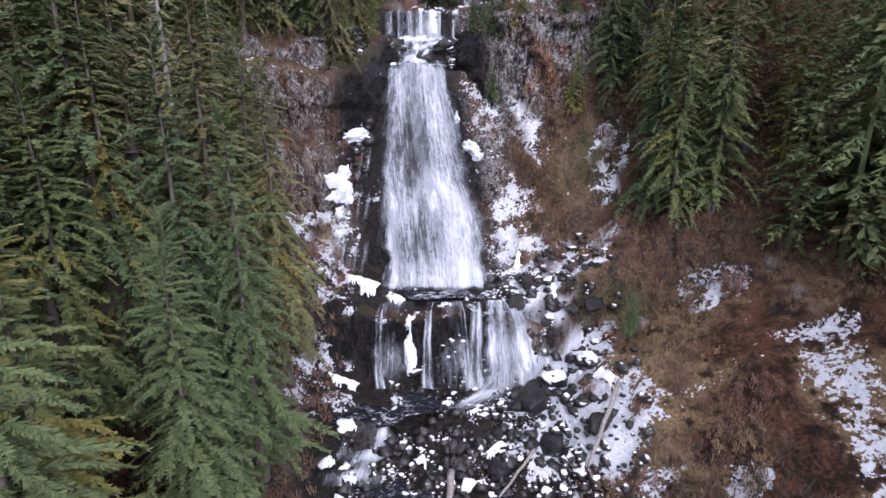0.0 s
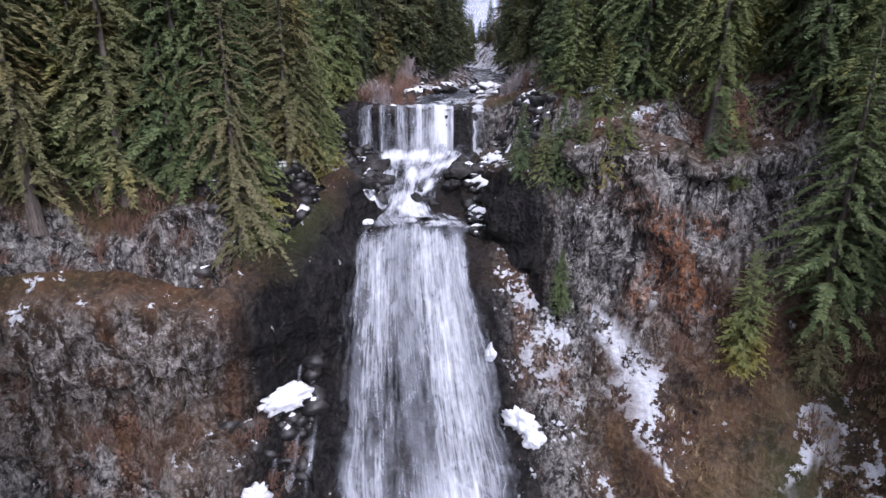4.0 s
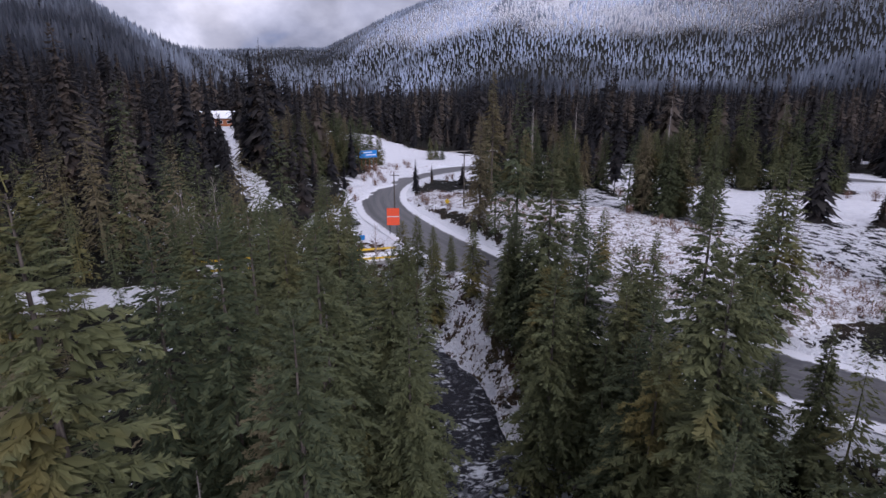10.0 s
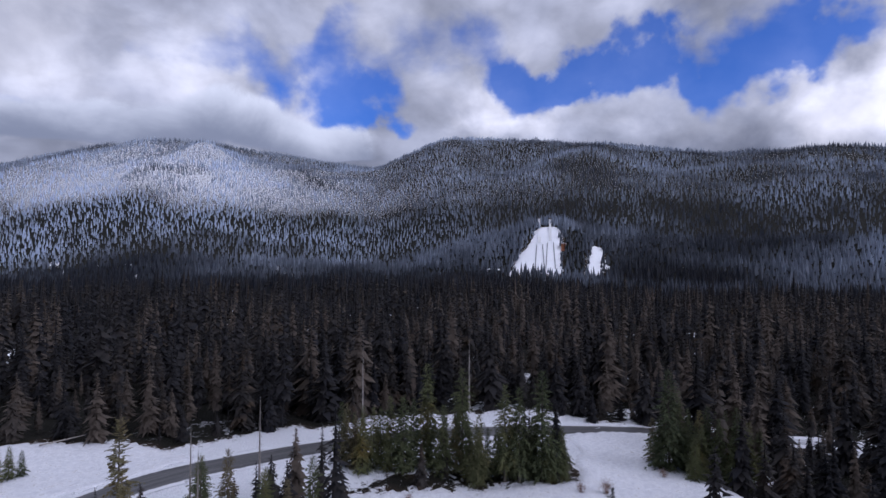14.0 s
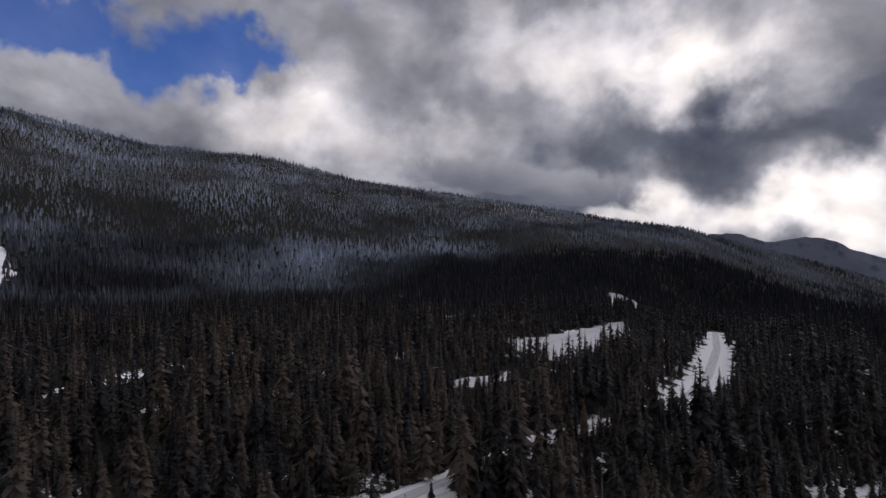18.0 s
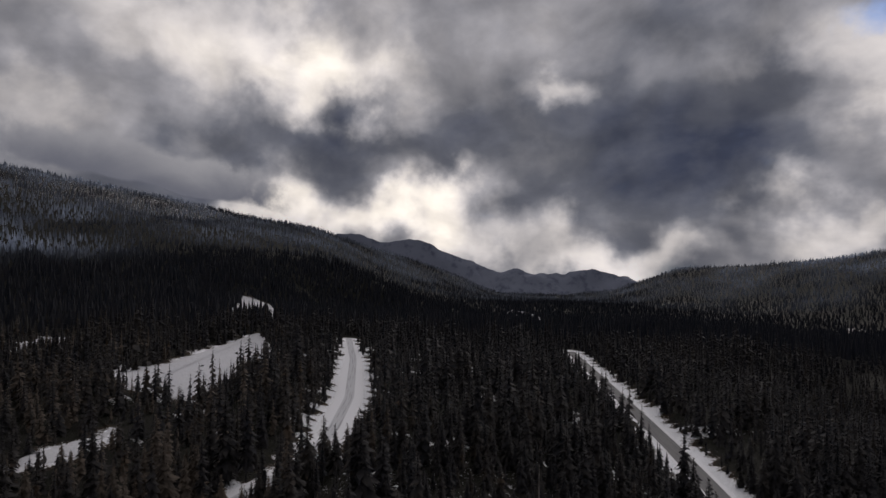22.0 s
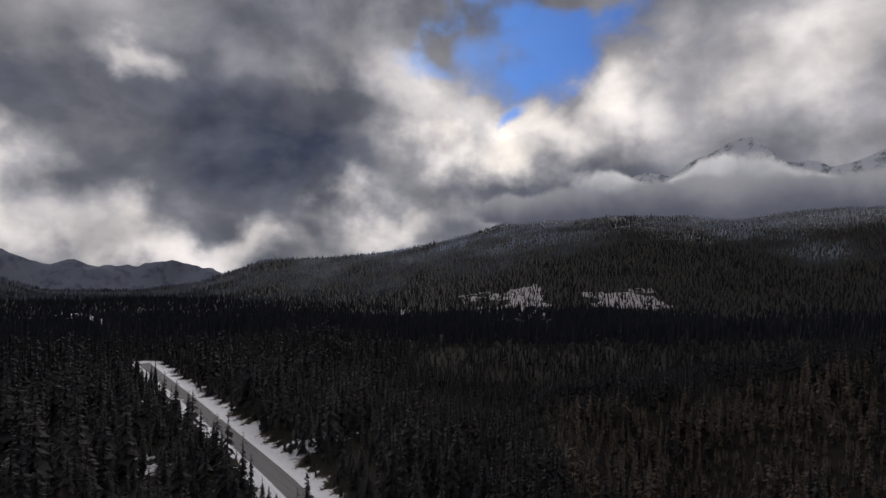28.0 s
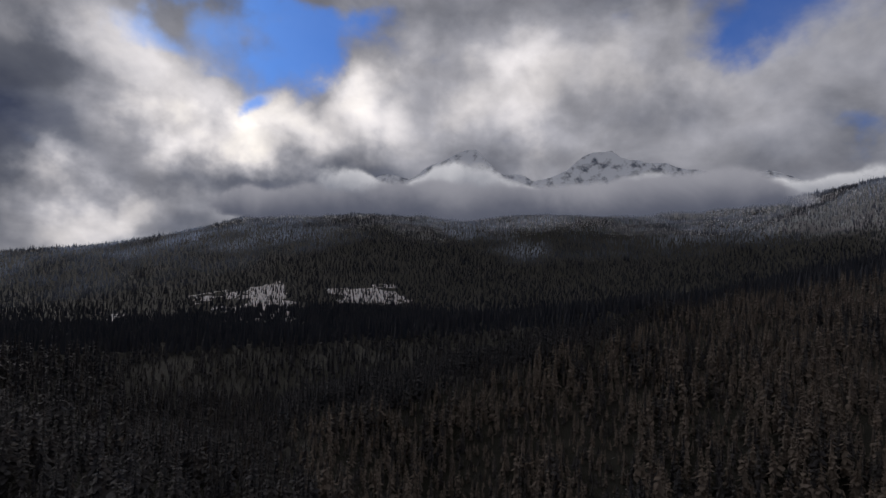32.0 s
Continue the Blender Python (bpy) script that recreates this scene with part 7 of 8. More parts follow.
def snag_arrays(seed, height, reach, n):
    """Bare drooping limbs of a dead conifer. Triangles."""
    r = np.random.RandomState(seed)
    out = []
    for i in range(n):
        h = height * (0.2 + 0.78 * i / n)
        a, ln = r.uniform(0, 6.28), reach * (1.08 - h / height) * r.uniform(0.5, 1.1)
        d, w = np.array([math.cos(a), math.sin(a), 0]), np.array([-math.sin(a), math.cos(a), 0]) * 0.05
        p0, p1, p2 = np.array([0, 0, h]), d * ln * 0.55 + [0, 0, h - 0.05 * ln], d * ln + [0, 0, h - 0.42 * ln]
        up = np.array([0, 0, 0.05])
        out += [p0 - w, p0 + w, p1, p1 - w * 0.6, p1 + w * 0.6, p2, p0 - up, p0 + up, p1, p1 - up * 0.6, p1 + up * 0.6, p2]
        for _ in range(3):
            p = p1 + (p2 - p1) * r.uniform(0, 0.9)
            q = p + r.normal(0, 0.22, 3) * ln - [0, 0, 0.12 * ln]
            out += [p - up * 0.5, p + up * 0.5, q]
    return np.array(out)


SNAG = [(h, trunk_mesh(h, 0.012 * h + 0.05, MAT["grey_wood"], 30 + i), tri_mesh("bare_crown", snag_arrays(30 + i, h, rch, 120), MAT["grey_wood"], {})) for i, (h, rch) in enumerate(((24, 2.0), (30, 2.6), (18, 1.6)))]


def snag(x, y, size, k, mossy=False):
    h, tm, lm = SNAG[k]
    ob = tagged(new("dead_tree"), "bare grey dead conifer with drooping broken limbs", "tree", "dead grey trees")
    part("trunk", tm, ob), part("bare_crown", lm, ob)
    if mossy:
        part("moss", MOSS, ob, "ragged olive-green hanging foliage")
    ob.matrix_world = pose(x, y, float(ground_z(x, y)) - 0.2, 0, 0, rng.uniform(0, 360)) @ Matrix.Diagonal((size, size, size, 1))


MOSS = tri_mesh("moss", crown_arrays(91, 30, 2.6, 150, 4, 0.95, 0.12, 0.22, 0.8), MAT["needles"], {"tint": 0.55, "single": 0.4, "snow_load": 0.0})
snag(-24.5, 50, 1.45, 1, True), snag(-30, 52, 1.2, 1, True), snag(-26, 64, 1.1, 1, True)
for x, y, size, k in ((-8.6, 143, 0.95, 0), (-6.5, 150, 0.7, 2), (-13, 136, 0.9, 0), (-4.5, 166, 0.9, 0), (2.5, 181, 0.8, 0), (5.5, 206, 0.75, 2), (-15, 120, 0.8, 2), (18, 150, 0.6, 2), (26, 170, 0.8, 0), (38, 276, 0.75, 1), (58, 300, 0.8, 1), (44, 300, 0.7, 1),
                      (150, 330, 0.9, 1), (110, 340, 0.9, 1), (-10.5, 158, 0.8, 2), (170, 60, 0.8, 1), (210, 150, 0.8, 1), (260, 60, 0.9, 1), (230, 20, 0.9, 0), (190, -60, 0.7, 1), (90, 20, 0.8, 1), (120, -60, 0.9, 1), (160, -90, 0.8, 0)):
    snag(x, y, size, k)


def bare_tree(x, y, size, seed):
    v = []
    r = np.random.RandomState(seed)
    for i in range(34):
        h, a = r.uniform(3, 11), r.uniform(0, 6.28)
        ln = (12 - h) * 0.42 * r.uniform(0.6, 1.1)
        p0, p1 = np.array([0, 0, h]), np.array([math.cos(a) * ln, math.sin(a) * ln, h + ln * 1.05])
        w = np.array([-math.sin(a), math.cos(a), 0]) * 0.05
        v += [p0 - w, p0 + w, p1]
        for _ in range(7):
            p = p0 + (p1 - p0) * r.uniform(0.25, 0.95)
            q = p + r.normal(0, 0.3, 3) * ln * 0.6 + np.array([0, 0, 0.3 * ln])
            v += [p - w * 0.4, p + w * 0.4, q]
    ob = tagged(new("bare_tree"), "leafless pale-branched deciduous tree near the road", "tree", "leafless trees")
    part("trunk", trunk_mesh(11.5, 0.16, MAT["frosty_twigs"], seed), ob), part("bare_crown", tri_mesh("bare_crown", np.array(v), MAT["frosty_twigs"], {}), ob)
    ob.matrix_world = pose(x, y, float(ground_z(x, y)) - 0.1, 0, 0, 0) @ Matrix.Diagonal((size, size, size, 1))


for i, (x, y, size) in enumerate(((-30, 212, 1.35), (-2.8, 221, 1.0), (-33, 236, 1.2), (60, 205, 0.7), (78, 228, 0.8), (66, 190, 0.9), (34, 146, 1.3), (39, 151, 1.15), (45, 149, 1.2), (31, 153, 0.9), (41, 160, 1.0))):
    bare_tree(x, y, size, i)


def place_tree(x, y, height, k, label, z=None):
    grow(x, y, float(ground_z(x, y)) - 0.2 if z is None else z, k, height / (near_tree + fine_tree)[k][0], rng.uniform(0, 360), label)


for _ in range(9):
    x = rng.uniform(15, 46)
    place_tree(x, float(np.interp(x, [15, 28, 46], [97.5, 93, 87])) + rng.uniform(0, 7), rng.uniform(8, 19), int(rng.choice([9, 10, 11])), "olive-green conifer on the rim of the rock wall")
for _ in range(26):
    shrub(rng.uniform(-30, -13), rng.uniform(78, 100), rng.uniform(1.0, 2.0))
for x, y, height in ((2.3, 210.6, 10), (6.0, 205.7, 10), (11.1, 204.1, 9), (32.4, 194.1, 9), (43.6, 190.7, 13), (42.7, 186.8, 20), (29.8, 204.4, 9), (14.5, 194.9, 10)):
    place_tree(x, y, height + 2, int(rng.choice([1, 3, 5])), "dark green conifer beside the curving road")
for x, y, height in ((36, 153, 16), (45, 157, 15), (52, 153, 17), (25.1, 172.2, 25), (13.6, 174.9, 23), (22.4, 177.9, 15), (33.2, 167.5, 14), (28.5, 167.1, 13)):
    place_tree(x, y, height, int(rng.choice([6, 7, 0])), "tall dark conifer between the creek and the road")
YOUNG = "young dark green conifer standing in the snow"
for x, y, height, k in ((16, 350, 9, 5), (18.5, 351, 8, 5), (21, 352, 6.5, 5), (-14, 302, 15, 5), (-17, 305, 18, 3), (-20, 307, 18, 5), (-12, 307, 17, 3), (-23, 309, 16, 5), (-10.5, 310, 13, 5), (-19, 300, 15, 5), (-26, 305, 18, 3), (-28, 300, 17, 1), (-31, 306, 19, 1), (-23, 298, 14, 5), (-17, 295, 12, 3), (-21, 292, 13, 5), (-26, 290, 15, 3), (-30, 293, 16, 1), (-34, 298, 18, 5), (-14.5, 312, 16, 3), (-18, 313, 17, 5), (-27, 285, 12, 5), (4, 218, 9, 5), (6.5, 216, 7, 5), (1.5, 217, 11, 5), (9, 213, 6, 5), (-3, 213, 9, 5), (15, 196, 13, 5), (30, 214, 11, 3),
                        (42, 262, 17, 1), (46, 270, 18, 1), (36, 275, 16, 1), (40, 281, 19, 0), (52, 274, 15, 1), (70, 258, 9, 5), (76, 262, 8, 5), (66, 270, 11, 3), (148, 256, 13, 3), (152, 260, 12, 3), (146, 246, 11, 5), (156, 250, 12, 3), (30, 268, 13, 1), (28, 276, 14, 1), (160, 244, 13, 3)):
    place_tree(x, y, height, k, YOUNG)
for x, y, height, k in ((12, 96, 8, 5), (14.5, 97, 9, 5), (17, 95.5, 8, 3), (10, 99, 11, 3), (22, 94.5, 9, 4), (25, 96, 10, 4), (9.2, 94.0, 4, 5), (20, 84, 9, 5), (24, 82, 7, 5), (23, 60, 6, 5), (-16, 90, 14, 3), (-19, 92, 16, 0), (-23, 90, 15, 3), (-27, 88, 18, 0), (-13, 101, 12, 3), (-15, 106, 16, 0), (30, 93, 14, 1), (34, 91, 16, 1), (9.5, 106, 12, 3), (11, 110, 15, 1)):
    place_tree(x, y, height, k, "bright green conifer leaning out from the cliff edge")
for x, y, z, height in ((4.9, 93.6, 52.6, 6.5), (6.6, 92.8, 52.0, 6), (8.0, 92.6, 52.2, 7.5), (9.6, 92.2, 52.6, 7), (11.3, 91.8, 52.4, 6), (12.6, 91.2, 52.8, 7), (19.0, 89.6, 54.0, 6), (20.4, 89.0, 53.0, 5), (8.0, 90.0, 42.5, 5.5), (19.2, 86.5, 33.5, 7)):
    place_tree(x, y, height, int(rng.choice([3, 5])), "bright green young conifer rooted in the cliff face", z)
for x, y, height in ((-7, 323, 15), (-10, 321, 16), (-13, 318, 15), (-4, 325, 12), (-16, 316, 16), (-17, 321, 17), (-22, 313, 17), (-24, 317, 18)):
    place_tree(x, y, height, int(rng.choice([3, 5])), YOUNG)
for i in range(24):
    a = rng.uniform(0, 1)
    x, y = (27 + 15 * a, 272 - 22 * a) if i < 13 else (50 + 10 * a, 238 - 22 * a)
    place_tree(x + rng.uniform(-3, 3), y + rng.uniform(-3, 3), rng.uniform(10, 18), int(rng.choice([0, 1, 3])), "dark green conifer in a clump above the roadside bank")
for x, y, height in ((44, 294, 16), (48, 291, 17), (53, 285, 14), (60, 280, 16)):
    place_tree(x, y, height, int(rng.choice([1, 3])), "dark green conifer between the road and the meadow")
for x, y, height in ((31.5, 156, 22), (38, 162, 20), (35, 157, 23), (41, 161, 19), (-43, 181, 20), (-36, 183, 21), (-39, 178, 18)):
    place_tree(x, y, height, int(rng.choice([0, 1])), "tall olive-green conifer between the creek and the road")
for x, y, height in ((-29, 206, 14), (-21, 203, 15), (-14, 205, 13), (-9.5, 208, 12), (-24, 198, 17)):
    place_tree(x, y, height, int(rng.choice([0, 1, 3])), "dark green conifer standing before the bridge")
for x, y, height in ((-6, 192, 20), (-14, 196, 18), (-20, 200, 17), (-9, 203, 14), (-26, 202, 15)):
    place_tree(x, y, height, int(rng.choice([0, 1])), "olive-green conifer in front of the small bridge")
for i in range(40):
    y = 138 + 72 * (i / 46)
    cx = float(np.interp(y, [112, 122, 138, 158, 172, 190, 208, 226], [-4, -1.5, 5, 9, 9.5, 7.5, 2, -9]))
    x = cx + rng.uniform(6.8, 8.2) + (i % 2) * rng.uniform(3.0, 4.5)
    place_tree(x, y, rng.uniform(9, 21) if y < 185 else rng.uniform(7, 14), int(rng.choice([0, 1, 3, 5])), "dark green conifer on the bank of the creek")
for x, y, height in ((-18.5, 57, 37), (-25, 58, 40), (-29, 66, 38), (-33, 56, 40), (-17, 88.5, 24), (-21, 90, 27), (-25, 88, 26), (-29, 90, 30), (-20, 95, 28), (-33, 87, 27), (-15, 96, 20), (-38, 86, 28)):
    place_tree(x, y, height, int(rng.choice([9, 10, 11])), "tall bright green conifer on the gorge rim")
for x, y, height, k in ((-11.3, 150, 32, 6), (19, 160, 27, 7), (17.5, 190, 23, 3), (13.5, 138.5, 25, 6), (-14, 116, 21, 7), (26, 270, 31, 4), (-8.5, 140, 24, 6), (-6.5, 158, 20, 1), (-3.5, 172, 19, 3), (-10.5, 131, 22, 7), (16, 146, 20, 7), (22, 150, 24, 0)):
    place_tree(x, y, height, k, "tall conifer beside the creek above the falls")
BELT = "dark green conifer in the belt beside the snowy meadow"
for i in range(36):
    a = (i + 0.5) / 36
    x, y = float(np.interp(a, [0, 0.3, 0.5, 0.7, 0.85, 1], [78, 92, 100, 107, 114, 122])), float(np.interp(a, [0, 0.3, 0.5, 0.7, 0.85, 1], [308, 296, 285, 275, 270, 265]))
    off = rng.uniform(0, 9)
    tall = rng.uniform(22, 28) if i in (13, 19, 25, 28, 31) else rng.uniform(10, 19)
    place_tree(x + 0.75 * off + rng.uniform(-1, 1), y + 0.65 * off + rng.uniform(-1, 1), tall, int(rng.choice([0, 1, 3, 5] if tall < 20 else [0, 2])), BELT)
for x, y, height in ((149, 254, 26), (151, 250, 17), (154, 254, 20), (150, 246, 14), (153, 243, 16), (156, 247, 18), (151, 239, 13), (155, 237, 17), (159, 241, 19), (158, 250, 16), (162, 246, 18), (160, 236, 15)):
    place_tree(x, y, height, int(rng.choice([0, 1, 3])), BELT)


# ---------------------------------------------------------------- road furniture, vehicles, buildings
def box(bm, cx, cy, cz, sx, sy, sz, bevel=0.0, taper=1.0):
    r = bmesh.ops.create_cube(bm, size=1.0)
    vs = r["verts"]
    for v in vs:
        k = taper if v.co.z > 0 else 1.0
        v.co = Vector((cx + v.co.x * sx * k, cy + v.co.y * sy * k, cz + v.co.z * sz))
    if bevel:
        es = {e for v in vs for e in v.link_edges}
        bmesh.ops.bevel(bm, geom=list(es), offset=bevel, segments=2, affect="EDGES", profile=0.6)
    return bm


def boxes(*rows, bevel=0.0):
    bm = bmesh.new()
    for r in rows:
        box(bm, *r, bevel=bevel)
    return bm


def rod(p, q, r0, r1=None, sides=8):
    p, q = Vector(p), Vector(q)
    bm = bmesh.new()
    m = Matrix.Translation((p + q) / 2) @ (q - p).to_track_quat("Z", "Y").to_matrix().to_4x4()
    bmesh.ops.create_cone(bm, cap_ends=True, segments=sides, radius1=r0, radius2=r1 if r1 is not None else r0, depth=(q - p).length, matrix=m)
    return bm


def piece(name, bm, mat, parent, label="", smooth=False):
    return part(name, solid(name, bm, MAT[mat], smooth), parent, label)


for key, col, rough, metal in (("orange", (0.85, 0.10, 0.03), 0.6, 0), ("sign_blue", (0.015, 0.22, 0.62), 0.5, 0), ("white_paint", (0.78, 0.79, 0.80), 0.5, 0), ("yellow", (0.85, 0.55, 0.02), 0.55, 0), ("dark_steel", (0.05, 0.05, 0.055), 0.5, 0.6),
                               ("galvanised", (0.42, 0.43, 0.45), 0.45, 0.8), ("post_wood", (0.30, 0.14, 0.06), 0.8, 0), ("pole_wood", (0.075, 0.06, 0.05), 0.9, 0), ("rubber", (0.02, 0.02, 0.021), 0.85, 0), ("car_red", (0.32, 0.01, 0.03), 0.3, 0.3),
                               ("car_dark", (0.03, 0.035, 0.032), 0.35, 0.3), ("car_white", (0.72, 0.73, 0.75), 0.3, 0.1), ("car_silver", (0.30, 0.32, 0.34), 0.3, 0.6), ("concrete", (0.33, 0.32, 0.31), 0.85, 0), ("cedar", (0.42, 0.15, 0.06), 0.75, 0),
                               ("timber", (0.13, 0.10, 0.08), 0.85, 0), ("tail_red", (0.45, 0.01, 0.01), 0.3, 0), ("jump_track", (0.16, 0.17, 0.19), 0.6, 0)):
    MAT[key] = plain(key, col, rough, metal)


def glass_material():
    m, t, b, _ = material("dark_glass")
    b.inputs["Base Color"].default_value = (0.015, 0.018, 0.02, 1)
    b.inputs["Roughness"].default_value = 0.06
    return m


MAT["glass"] = glass_material()


def stand(name, label, cat, x, y, turn=0.0, group="", z=None):
    ob = tagged(new(name), label, cat, group)
    ob.matrix_world = pose(x, y, float(ground_z(x, y)) if z is None else z, 0, 0, turn)
    return ob


# orange notice board by the junction
board = stand("notice_board", "tall orange-red notice board on two dark posts", "sign", 0.2, 236.5, -8)
for px_ in (-0.7, 0.7):
    piece("post", boxes((px_, 0.08, 2.6, 0.16, 0.16, 5.4)), "dark_steel", board)
piece("upper_panel", boxes((0, 0, 4.55, 2.5, 0.07, 1.6), bevel=0.01), "orange", board)
piece("lower_panel", boxes((0, 0, 2.75, 2.5, 0.07, 1.6), bevel=0.01), "orange", board)
piece("white_stripe", boxes((0, -0.01, 3.66, 2.4, 0.06, 0.13)), "white_paint", board)
# blue entrance sign on a fan of wooden posts
gate = stand("entrance_sign", "blue entrance sign with white lettering on orange wooden posts", "sign", -8.2, 309.5, 28)
piece("panel", boxes((1.1, -0.1, 5.3, 6.2, 0.16, 2.3), bevel=0.03), "sign_blue", gate)
piece("emblem_panel", boxes((-3.3, -0.12, 4.7, 1.3, 0.14, 2.6), bevel=0.03), "white_paint", gate)
piece("emblem", boxes((-3.3, -0.2, 4.8, 0.6, 0.03, 1.1)), "sign_blue", gate)
for i in range(5):
    piece("text_bar", boxes((0.6 + i * 0.75, -0.19, 5.0, 0.55, 0.02, 0.42)), "white_paint", gate, "white bar of lettering")
piece("text_bar", boxes((0.7, -0.19, 5.85, 3.6, 0.02, 0.28)), "white_paint", gate, "white bar of lettering")
for i, (ox, top) in enumerate(((-3.9, 8.6), (-3.0, 9.2), (-2.2, 8.2), (-1.2, 6.8), (0.2, 6.6), (1.6, 6.7), (3.0, 6.8), (4.0, 6.9))):
    piece("post", rod((ox, 0.1, -0.3), (ox + 0.12 * (i % 3 - 1), 0.1, top), 0.13, 0.10), "post_wood", gate)
# small signs
for x, y, hgt, colour, kind, label in ((-5.6, 230.2, 2.4, "sign_blue", "parking_sign", "small blue parking sign on a thin post"), (13.6, 209.4, 2.6, "dark_steel", "road_sign", "dark back of a road sign on two posts")):
    sg = stand(kind, label, "sign", x, y, 20)
    piece("post", boxes((0, 0.05, hgt / 2, 0.08, 0.08, hgt)), "galvanised", sg)
    piece("panel", boxes((0, 0, hgt - 0.3, 0.95 if colour == "sign_blue" else 1.9, 0.04, 0.95), bevel=0.01), colour, sg)
ys = stand("warning_sign", "yellow diamond warning sign on a post in the snow", "sign", 12.6, 253.0, -35)
piece("post", boxes((0, 0.06, 1.1, 0.09, 0.09, 2.2)), "galvanised", ys)
bm = boxes((0, 0, 0, 1.0, 0.04, 1.0), bevel=0.01)
bmesh.ops.transform(bm, matrix=pose(0, 0, 1.9, 0, 45, 0), verts=bm.verts)
piece("panel", bm, "yellow", ys)
# poles
for x, y, hgt in ((16.2, 251.4, 12.5), (21.3, 245.4, 13.5), (0.6, 246.0, 11.0)):
    pole = stand("utility_pole", "dark wooden utility pole beside the road", "pole", x, y, -30, "utility poles")
    piece("shaft", rod((0, 0, -0.5), (0, 0, hgt), 0.17, 0.11, 10), "pole_wood", pole, smooth=True)
    piece("crossarm", boxes((0, 0.14, hgt - 0.8, 2.3, 0.11, 0.13)), "pole_wood", pole)
    for ox in (-1.0, -0.4, 0.4, 1.0):
        piece("insulator", rod((ox, 0.14, hgt - 0.75), (ox, 0.14, hgt - 0.5), 0.05, 0.035), "white_paint", pole)


def wheels(car, places, r):
    for ox, oy in places:
        w = piece("wheel", rod((ox, oy - 0.11, r), (ox, oy + 0.11, r), r, sides=18), "rubber", car)
        piece("rim", rod((ox, oy - 0.12, r), (ox, oy + 0.12, r), r * 0.58, sides=12), "galvanised", w)


def shell(profile, width, inset=0.0):
    """A side profile (x, z) drawn out across the width, its upper rim drawn in."""
    bm = bmesh.new()
    top = max(z for _, z in profile)
    low = min(z for _, z in profile)
    sides = []
    for s in (-1, 1):
        sides.append([bm.verts.new((x, s * (width / 2 - inset * (z - low) / (top - low)), z)) for x, z in profile])
    n = len(profile)
    bm.faces.new(sides[0]), bm.faces.new(sides[1][::-1])
    for i in range(n):
        bm.faces.new((sides[0][i], sides[1][i], sides[1][(i + 1) % n], sides[0][(i + 1) % n]))
    bmesh.ops.recalc_face_normals(bm, faces=bm.faces[:])
    bmesh.ops.bevel(bm, geom=bm.edges[:], offset=0.05, segments=2, affect="EDGES")
    return bm


def small_car(x, y, turn, paint, label, z=None, group=""):
    car = stand("parked_car", label, "car", x, y, turn, group, z)
    piece("body", shell([(-2.15, 0.32), (2.1, 0.32), (2.18, 0.62), (2.0, 0.86), (1.05, 0.98), (-1.75, 1.02), (-2.18, 0.92)], 1.78, 0.06), paint, car, smooth=False)
    cabin = piece("cabin", shell([(-1.85, 1.0), (1.0, 0.98), (0.25, 1.46), (-1.35, 1.5)], 1.62, 0.16), "glass", car)
    piece("roof", shell([(-1.45, 1.47), (0.3, 1.45), (0.1, 1.53), (-1.25, 1.55)], 1.36, 0.03), paint, cabin)
    for oy in (-0.62, 0.62):
        piece("headlight", boxes((2.1, oy, 0.7, 0.12, 0.34, 0.14), bevel=0.02), "white_paint", car)
        piece("tail_light", boxes((-2.14, oy, 0.82, 0.08, 0.3, 0.2), bevel=0.02), "tail_red", car)
    piece("bumper", boxes((2.16, 0, 0.42, 0.14, 1.6, 0.2), bevel=0.03), "rubber", car)
    wheels(car, ((1.35, -0.8), (1.35, 0.8), (-1.3, -0.8), (-1.3, 0.8)), 0.33)
    return car


small_car(-13.1, 240.6, -52, "car_red", "dark red hatchback parked on the snowy pull-out")
small_car(-8.8, 246.2, -45, "car_dark", "dark green estate car parked on the snowy pull-out")
for x, y, turn, paint in ((640, -40, 130, "car_dark"), (660, -66, 128, "car_silver"), (676, -88, 130, "car_dark"), (600, 10, 130, "car_silver"), (612, -4, 128, "car_dark")):
    small_car(x, y, turn, paint, "small parked car on the snowy parking area", group="cars on the parking area")
truck = stand("pickup_truck", "white crew-cab pickup truck crossing the bridge", "pickup", -11.4, 220.9, 20, z=74.55)
piece("body", shell([(-2.85, 0.55), (2.8, 0.55), (2.88, 0.95), (2.7, 1.16), (1.2, 1.24), (-2.85, 1.26)], 1.95, 0.05), "car_white", truck)
cabin = piece("cabin", shell([(-0.95, 1.22), (1.45, 1.22), (0.75, 1.86), (-0.75, 1.9)], 1.84, 0.16), "glass", truck)
piece("roof", shell([(-0.85, 1.84), (0.85, 1.82), (0.65, 1.95), (-0.7, 1.98)], 1.56, 0.04), "car_white", cabin)
piece("cargo_bed", boxes((-1.9, 0, 1.28, 1.75, 1.6, 0.06)), "rubber", truck, "dark open load bed")
for oy in (-0.88, 0.88):
    piece("bed_side", boxes((-1.9, oy, 1.3, 1.85, 0.1, 0.2), bevel=0.02), "car_white", truck)
    piece("headlight", boxes((2.82, oy * 0.8, 0.95, 0.12, 0.35, 0.18), bevel=0.02), "white_paint", truck)
    piece("mirror", boxes((1.15, oy * 1.2, 1.4, 0.12, 0.22, 0.2), bevel=0.03), "rubber", truck)
piece("bumper", boxes((2.86, 0, 0.62, 0.16, 1.8, 0.22), bevel=0.03), "galvanised", truck)
wheels(truck, ((1.85, -0.88), (1.85, 0.88), (-1.85, -0.88), (-1.85, 0.88)), 0.4)

